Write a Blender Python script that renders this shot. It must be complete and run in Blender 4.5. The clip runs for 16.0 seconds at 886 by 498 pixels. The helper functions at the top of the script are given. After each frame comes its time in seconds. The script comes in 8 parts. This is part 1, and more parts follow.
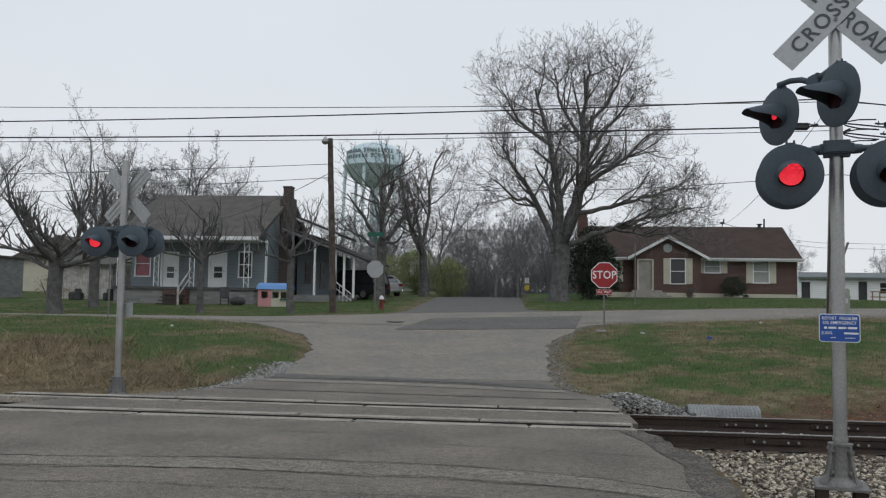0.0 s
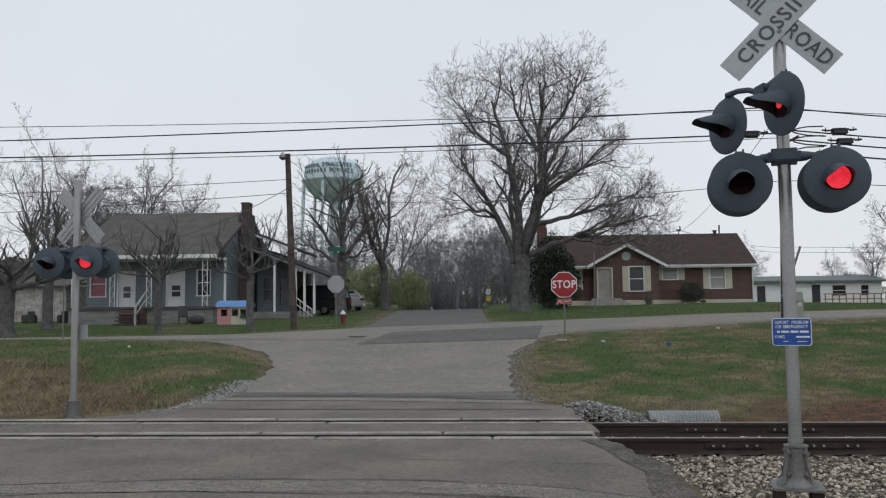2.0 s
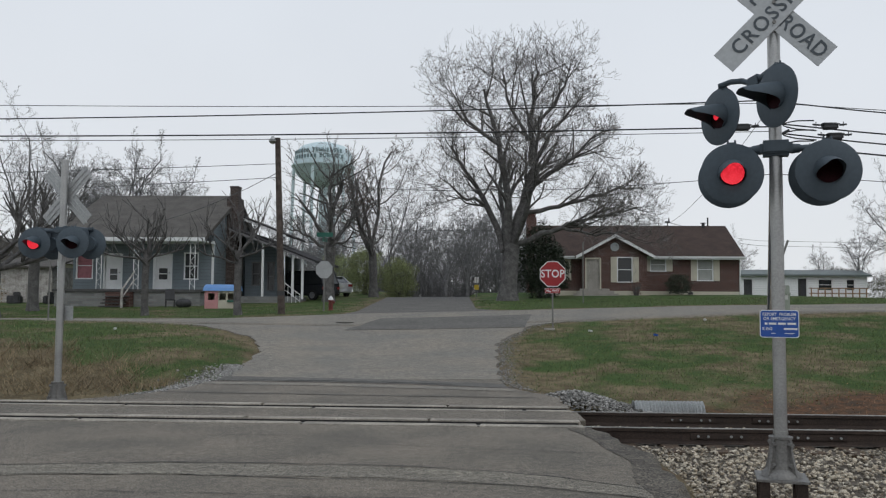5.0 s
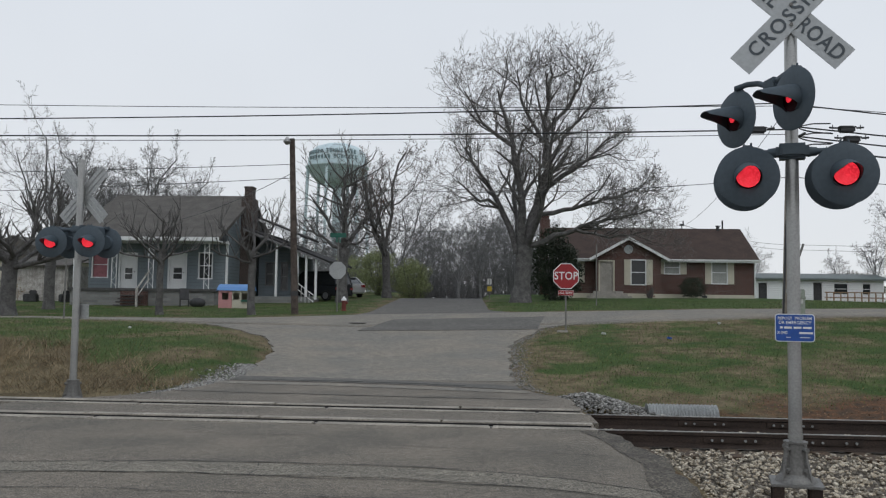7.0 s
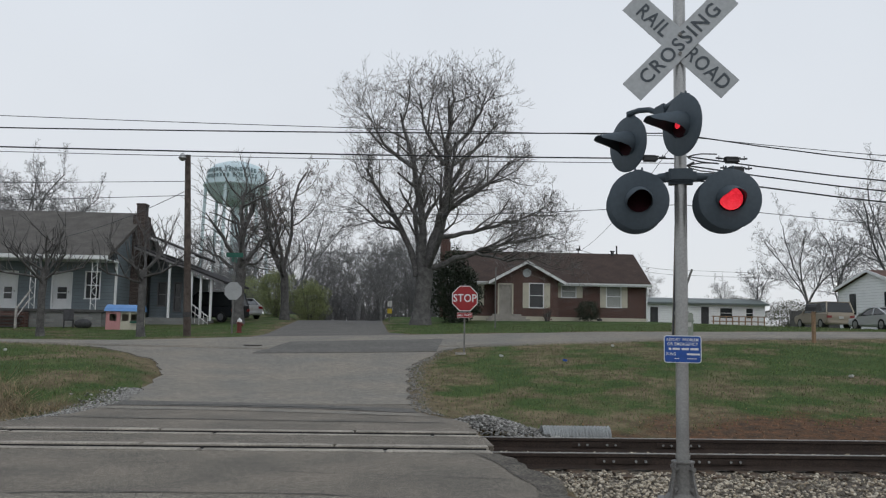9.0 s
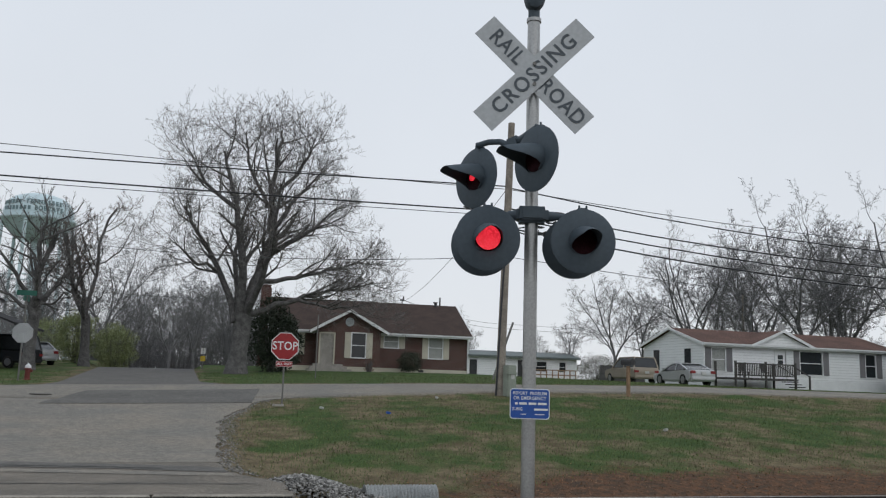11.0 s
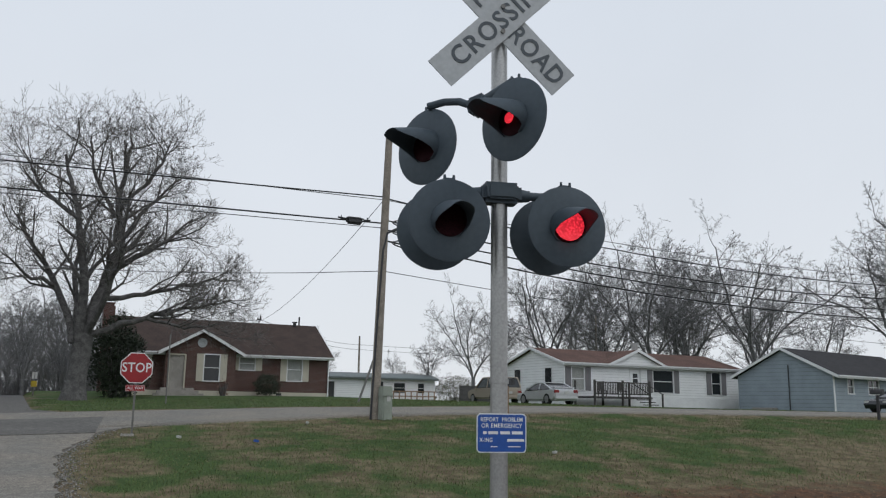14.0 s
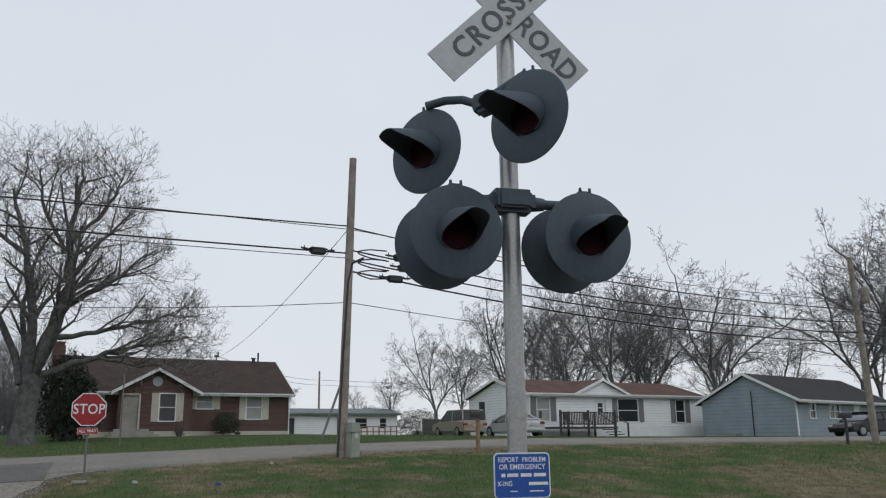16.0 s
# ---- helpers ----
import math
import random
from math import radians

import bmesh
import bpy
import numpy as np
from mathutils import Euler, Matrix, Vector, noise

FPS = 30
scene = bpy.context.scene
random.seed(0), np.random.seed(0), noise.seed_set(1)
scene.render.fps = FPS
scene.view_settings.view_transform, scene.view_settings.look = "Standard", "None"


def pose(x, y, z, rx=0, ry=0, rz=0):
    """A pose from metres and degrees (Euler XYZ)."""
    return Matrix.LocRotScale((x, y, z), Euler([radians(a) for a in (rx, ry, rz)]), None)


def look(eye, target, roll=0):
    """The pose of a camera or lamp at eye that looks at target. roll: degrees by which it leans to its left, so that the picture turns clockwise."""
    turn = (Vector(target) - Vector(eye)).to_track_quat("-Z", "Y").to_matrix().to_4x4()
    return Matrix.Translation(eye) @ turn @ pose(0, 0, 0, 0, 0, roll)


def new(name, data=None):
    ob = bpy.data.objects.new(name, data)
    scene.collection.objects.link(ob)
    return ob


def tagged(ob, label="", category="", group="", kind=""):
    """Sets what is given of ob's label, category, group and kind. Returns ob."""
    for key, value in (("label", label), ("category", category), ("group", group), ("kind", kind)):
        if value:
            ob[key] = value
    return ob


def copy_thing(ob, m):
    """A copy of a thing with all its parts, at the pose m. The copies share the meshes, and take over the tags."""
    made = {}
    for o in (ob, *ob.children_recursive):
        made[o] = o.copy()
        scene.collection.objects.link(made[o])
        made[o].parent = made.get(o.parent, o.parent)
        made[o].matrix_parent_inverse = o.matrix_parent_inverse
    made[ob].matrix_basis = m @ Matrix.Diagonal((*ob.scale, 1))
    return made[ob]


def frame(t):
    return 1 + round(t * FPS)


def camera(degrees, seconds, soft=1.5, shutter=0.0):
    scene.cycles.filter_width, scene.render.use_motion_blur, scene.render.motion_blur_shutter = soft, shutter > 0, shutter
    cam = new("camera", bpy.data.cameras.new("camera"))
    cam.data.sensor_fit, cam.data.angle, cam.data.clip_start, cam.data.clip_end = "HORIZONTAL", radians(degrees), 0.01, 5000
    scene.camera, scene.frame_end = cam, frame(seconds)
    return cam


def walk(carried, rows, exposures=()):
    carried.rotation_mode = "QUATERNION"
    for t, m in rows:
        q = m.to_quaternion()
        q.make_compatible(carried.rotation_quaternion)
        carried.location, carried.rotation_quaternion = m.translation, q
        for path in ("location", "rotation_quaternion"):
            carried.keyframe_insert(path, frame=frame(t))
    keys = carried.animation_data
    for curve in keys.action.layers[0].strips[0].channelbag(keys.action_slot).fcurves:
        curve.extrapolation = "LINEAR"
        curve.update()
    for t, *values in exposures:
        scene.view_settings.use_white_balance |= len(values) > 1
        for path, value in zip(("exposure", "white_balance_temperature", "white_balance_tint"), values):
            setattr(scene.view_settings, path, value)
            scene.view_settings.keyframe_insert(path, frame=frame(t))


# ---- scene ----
cam = camera(55.7, 16.0, soft=1.2)

# rows: seconds, eye, target, roll
PATH = [
    (0, (0.322, -0.016, 1.525), (0.288, 1.98, 1.648), 0.9),
    (0.5, (0.338, -0.027, 1.531), (0.332, 1.967, 1.678), -0.2),
    (1, (0.358, -0.039, 1.536), (0.412, 1.954, 1.699), -0.6),
    (1.5, (0.343, -0.037, 1.537), (0.39, 1.956, 1.698), -0.6),
    (2, (0.344, -0.033, 1.537), (0.403, 1.96, 1.69), -0.6),
    (2.5, (0.359, -0.019, 1.532), (0.43, 1.975, 1.666), -0.4),
    (3, (0.355, -0.016, 1.528), (0.426, 1.979, 1.645), -0.1),
    (3.5, (0.351, 0.005, 1.524), (0.427, 2.0, 1.644), -0.3),
    (4, (0.356, 0.002, 1.527), (0.44, 1.996, 1.653), -0.3),
    (4.5, (0.349, 0.009, 1.525), (0.438, 2.003, 1.649), 0.2),
    (6.8, (0.334, 0.009, 1.522), (0.406, 2.003, 1.648), 0.8),
    (7, (0.333, 0.001, 1.523), (0.387, 1.996, 1.65), 0.8),
    (7.5, (0.338, -0.004, 1.523), (0.366, 1.991, 1.661), 0.5),
    (8, (0.359, -0.026, 1.521), (0.437, 1.965, 1.687), 0.7),
    (8.5, (0.428, -0.006, 1.513), (0.633, 1.975, 1.689), 0.8),
    (9, (0.407, 0.137, 1.508), (0.693, 2.108, 1.692), 1.0),
    (9.5, (0.37, 0.29, 1.526), (0.776, 2.232, 1.777), 1.0),
    (10, (0.477, 0.507, 1.513), (1.028, 2.404, 1.823), 1.1),
    (10.2, (0.53, 0.6, 1.512), (1.115, 2.487, 1.82), 1.6),
    (12.3, (0.527, 1.854, 1.48), (1.303, 3.666, 1.818), -0.1),
    (12.5, (0.494, 1.962, 1.499), (1.276, 3.769, 1.854), -0.2),
    (13, (0.488, 2.207, 1.482), (1.366, 3.969, 1.833), -0.5),
    (13.5, (0.551, 2.47, 1.505), (1.516, 4.189, 1.844), 0.2),
    (14, (0.547, 2.769, 1.501), (1.541, 4.465, 1.871), 0.8),
    (14.5, (0.58, 3.065, 1.503), (1.649, 4.694, 1.951), 0.4),
    (15, (0.683, 3.327, 1.519), (1.767, 4.93, 2.021), 0.0),
    (15.5, (0.671, 3.448, 1.525), (1.755, 5.063, 1.991), -0.3),
    (16, (0.657, 3.496, 1.532), (1.728, 5.125, 1.978), -0.7),
]
walk(cam, [(t, look(eye, target, roll)) for t, eye, target, roll in PATH],
     exposures=[(0, 0.0, 6500, 10), (8.5, 0.0, 6500, 10), (12.5, 0.0, 6430, 10), (14.3, 0.0, 6415, 10), (15, -0.13, 6410, 10), (15.5, -0.07, 6405, 10), (16, -0.04, 6400, 10)])

# ---- sky and light ----
world = bpy.data.worlds.new("overcast_sky")
scene.world = world
world.use_nodes = True
wt = world.node_tree
wbg = wt.nodes["Background"]
wsky = wt.nodes.new("ShaderNodeTexSky")
wsky.sky_type, wsky.sun_disc, wsky.sun_elevation, wsky.sun_rotation = "NISHITA", False, radians(48), radians(200)
wco = wt.nodes.new("ShaderNodeTexCoord")
wsep = wt.nodes.new("ShaderNodeSeparateXYZ")
wramp = wt.nodes.new("ShaderNodeValToRGB")
wramp.color_ramp.elements[0].position, wramp.color_ramp.elements[0].color = 0.0, (0.785, 0.81, 0.84, 1)
wramp.color_ramp.elements[1].position, wramp.color_ramp.elements[1].color = 0.75, (0.70, 0.77, 0.865, 1)
wnoi = wt.nodes.new("ShaderNodeTexNoise")
wnoi.inputs["Scale"].default_value, wnoi.inputs["Detail"].default_value = 2.2, 5
wmr = wt.nodes.new("ShaderNodeMapRange")
wmr.inputs["To Min"].default_value, wmr.inputs["To Max"].default_value = 0.90, 1.06
wmul = wt.nodes.new("ShaderNodeMix")
wmul.data_type, wmul.blend_type = "RGBA", "MULTIPLY"
wmul.inputs[0].default_value = 1
wmix = wt.nodes.new("ShaderNodeMix")
wmix.data_type = "RGBA"
wmix.inputs[0].default_value = 0.96
wscl = wt.nodes.new("ShaderNodeMix")
wscl.data_type, wscl.blend_type = "RGBA", "MULTIPLY"
wscl.inputs[0].default_value = 1
wscl.inputs[7].default_value = (0.1, 0.1, 0.1, 1)
wl = wt.links.new
wl(wco.outputs["Generated"], wsep.inputs[0])
wl(wsep.outputs[2], wramp.inputs[0])
wl(wco.outputs["Generated"], wnoi.inputs["Vector"])
wl(wnoi.outputs[0], wmr.inputs[0])
wl(wramp.outputs[0], wmul.inputs[6])
wl(wmr.outputs[0], wmul.inputs[7])
wl(wsky.outputs[0], wscl.inputs[6])
wl(wscl.outputs[2], wmix.inputs[6])
wl(wmul.outputs[2], wmix.inputs[7])
wl(wmix.outputs[2], wbg.inputs[0])
wbg.inputs[1].default_value = 1.0
sun = new("sun", bpy.data.lights.new("sun", "SUN"))
sun.data.energy, sun.data.angle, sun.data.color = 0.5, radians(25), (1, 0.97, 0.92)
sun.rotation_euler = (radians(40), 0, radians(20))

# ---- materials ----


def mk(name, col, rough=0.8, var=0.2, scale=3.0, fine=40.0, bump=0.3, dist=0.01, metal=0.0, col2=None, mode="", pitch=0.2, island=0.0, emit=0.0, spec=0.5, speck=0.0, speck_scale=60.0, agg=0.0):
    """A procedural surface: a base colour varied at a large and a fine scale, with fine relief."""
    m = bpy.data.materials.new(name)
    m.use_nodes = True
    nt = m.node_tree
    n, l = nt.nodes, nt.links.new
    b = n["Principled BSDF"]
    b.inputs["Roughness"].default_value, b.inputs["Metallic"].default_value = rough, metal
    b.inputs["Specular IOR Level"].default_value = spec
    co = n.new("ShaderNodeTexCoord").outputs["Object"]
    n1, n2 = n.new("ShaderNodeTexNoise"), n.new("ShaderNodeTexNoise")
    for k, s, d in ((n1, scale, 4), (n2, fine, 3)):
        k.inputs["Scale"].default_value, k.inputs["Detail"].default_value = s, d
        l(co, k.inputs["Vector"])
    ramp = n.new("ShaderNodeValToRGB")
    c2 = col2 or tuple(c * (1 - var) for c in col)
    ramp.color_ramp.elements[0].position, ramp.color_ramp.elements[0].color = 0.36, (*c2, 1)
    ramp.color_ramp.elements[1].position, ramp.color_ramp.elements[1].color = 0.64, (*col, 1)
    l(n1.outputs[0], ramp.inputs[0])
    mr = n.new("ShaderNodeMapRange")
    mr.inputs["From Min"].default_value, mr.inputs["From Max"].default_value = 0.36, 0.64
    mr.inputs["To Min"].default_value, mr.inputs["To Max"].default_value = 1 - var, 1 + var
    l(n2.outputs[0], mr.inputs[0])
    mul = n.new("ShaderNodeMix")
    mul.data_type, mul.blend_type = "RGBA", "MULTIPLY"
    mul.inputs[0].default_value = 1
    l(ramp.outputs[0], mul.inputs[6])
    l(mr.outputs[0], mul.inputs[7])
    out, height = mul.outputs[2], n2.outputs[0]
    if island:
        g = n.new("ShaderNodeNewGeometry")
        r2 = n.new("ShaderNodeMapRange")
        r2.inputs["To Min"].default_value, r2.inputs["To Max"].default_value = 1 - island, 1 + island
        l(g.outputs["Random Per Island"], r2.inputs[0])
        m2 = n.new("ShaderNodeMix")
        m2.data_type, m2.blend_type = "RGBA", "MULTIPLY"
        m2.inputs[0].default_value = 1
        l(out, m2.inputs[6])
        l(r2.outputs[0], m2.inputs[7])
        out = m2.outputs[2]
    if speck:
        n3 = n.new("ShaderNodeTexNoise")
        n3.inputs["Scale"].default_value, n3.inputs["Detail"].default_value = speck_scale, 2
        l(co, n3.inputs["Vector"])
        r3 = n.new("ShaderNodeMapRange")
        r3.inputs["From Min"].default_value, r3.inputs["From Max"].default_value = 0.40, 0.60
        r3.inputs["To Min"].default_value, r3.inputs["To Max"].default_value = 1 - speck, 1 + speck
        l(n3.outputs[0], r3.inputs[0])
        m4 = n.new("ShaderNodeMix")
        m4.data_type, m4.blend_type = "RGBA", "MULTIPLY"
        m4.inputs[0].default_value = 1
        l(out, m4.inputs[6])
        l(r3.outputs[0], m4.inputs[7])
        out = m4.outputs[2]
    if agg:
        # pale chips of stone showing in the surface
        vo = n.new("ShaderNodeTexVoronoi")
        vo.inputs["Scale"].default_value = 55
        l(co, vo.inputs["Vector"])
        sc = n.new("ShaderNodeSeparateColor")
        l(vo.outputs["Color"], sc.inputs[0])
        pick, near = n.new("ShaderNodeMapRange"), n.new("ShaderNodeMapRange")
        pick.inputs["From Min"].default_value, pick.inputs["From Max"].default_value = 0.72, 1.0
        near.inputs["From Min"].default_value, near.inputs["From Max"].default_value = 0.42, 0.25
        l(sc.outputs[0], pick.inputs[0])
        l(vo.outputs["Distance"], near.inputs[0])
        both = n.new("ShaderNodeMath")
        both.operation = "MULTIPLY"
        l(pick.outputs[0], both.inputs[0])
        l(near.outputs[0], both.inputs[1])
        m5 = n.new("ShaderNodeMix")
        m5.data_type = "RGBA"
        m5.inputs[7].default_value = (0.36, 0.34, 0.30, 1)
        amt = n.new("ShaderNodeMath")
        amt.operation, amt.inputs[1].default_value = "MULTIPLY", agg
        l(both.outputs[0], amt.inputs[0])
        l(amt.outputs[0], m5.inputs[0])
        l(out, m5.inputs[6])
        out = m5.outputs[2]
    if mode in ("siding", "shingle", "planks"):
        sep = n.new("ShaderNodeSeparateXYZ")
        l(co, sep.inputs[0])
        src = sep.outputs[2]
        if mode == "planks":
            ad = n.new("ShaderNodeMath")
            ad.operation = "ADD"
            l(sep.outputs[0], ad.inputs[0])
            l(sep.outputs[1], ad.inputs[1])
            src = ad.outputs[0]
        dv = n.new("ShaderNodeMath")
        dv.operation, dv.inputs[1].default_value = "DIVIDE", pitch
        fr = n.new("ShaderNodeMath")
        fr.operation = "FRACT"
        l(src, dv.inputs[0])
        l(dv.outputs[0], fr.inputs[0])
        edge = n.new("ShaderNodeMath")
        edge.operation, edge.inputs[1].default_value = "LESS_THAN", 0.1
        l(fr.outputs[0], edge.inputs[0])
        m3 = n.new("ShaderNodeMix")
        m3.data_type, m3.blend_type = "RGBA", "MULTIPLY"
        m3.inputs[7].default_value = (0.62, 0.62, 0.62, 1)
        l(edge.outputs[0], m3.inputs[0])
        l(out, m3.inputs[6])
        out, height = m3.outputs[2], fr.outputs[0]
    if mode == "brick":
        mp = n.new("ShaderNodeSeparateXYZ")
        l(co, mp.inputs[0])
        ad = n.new("ShaderNodeMath")
        ad.operation = "ADD"
        l(mp.outputs[0], ad.inputs[0])
        l(mp.outputs[1], ad.inputs[1])
        cb = n.new("ShaderNodeCombineXYZ")
        l(ad.outputs[0], cb.inputs[0])
        l(mp.outputs[2], cb.inputs[1])
        bt = n.new("ShaderNodeTexBrick")
        bt.inputs["Scale"].default_value = 1
        bt.inputs["Brick Width"].default_value, bt.inputs["Row Height"].default_value, bt.inputs["Mortar Size"].default_value = pitch, pitch * 0.34, 0.006
        bt.inputs["Color1"].default_value, bt.inputs["Color2"].default_value = (*col, 1), (*c2, 1)
        bt.inputs["Mortar"].default_value = (0.22, 0.19, 0.17, 1)
        l(cb.outputs[0], bt.inputs["Vector"])
        m3 = n.new("ShaderNodeMix")
        m3.data_type, m3.blend_type = "RGBA", "MULTIPLY"
        m3.inputs[0].default_value = 1
        l(bt.outputs[0], m3.inputs[6])
        l(mr.outputs[0], m3.inputs[7])
        out, height = m3.outputs[2], bt.outputs[0]
    l(out, b.inputs["Base Color"])
    bu = n.new("ShaderNodeBump")
    bu.inputs["Strength"].default_value, bu.inputs["Distance"].default_value = bump, dist
    l(height, bu.inputs["Height"])
    l(bu.outputs[0], b.inputs["Normal"])
    if emit:
        vo = n.new("ShaderNodeTexVoronoi")
        vo.inputs["Scale"].default_value = 70
        l(co, vo.inputs["Vector"])
        er = n.new("ShaderNodeMapRange")
        er.inputs["From Min"].default_value, er.inputs["From Max"].default_value = 0.25, 0.6
        er.inputs["To Min"].default_value, er.inputs["To Max"].default_value = emit, emit * 0.35
        l(vo.outputs["Distance"], er.inputs[0])
        l(er.outputs[0], b.inputs["Emission Strength"])
        b.inputs["Emission Color"].default_value = (*col, 1)
    return m


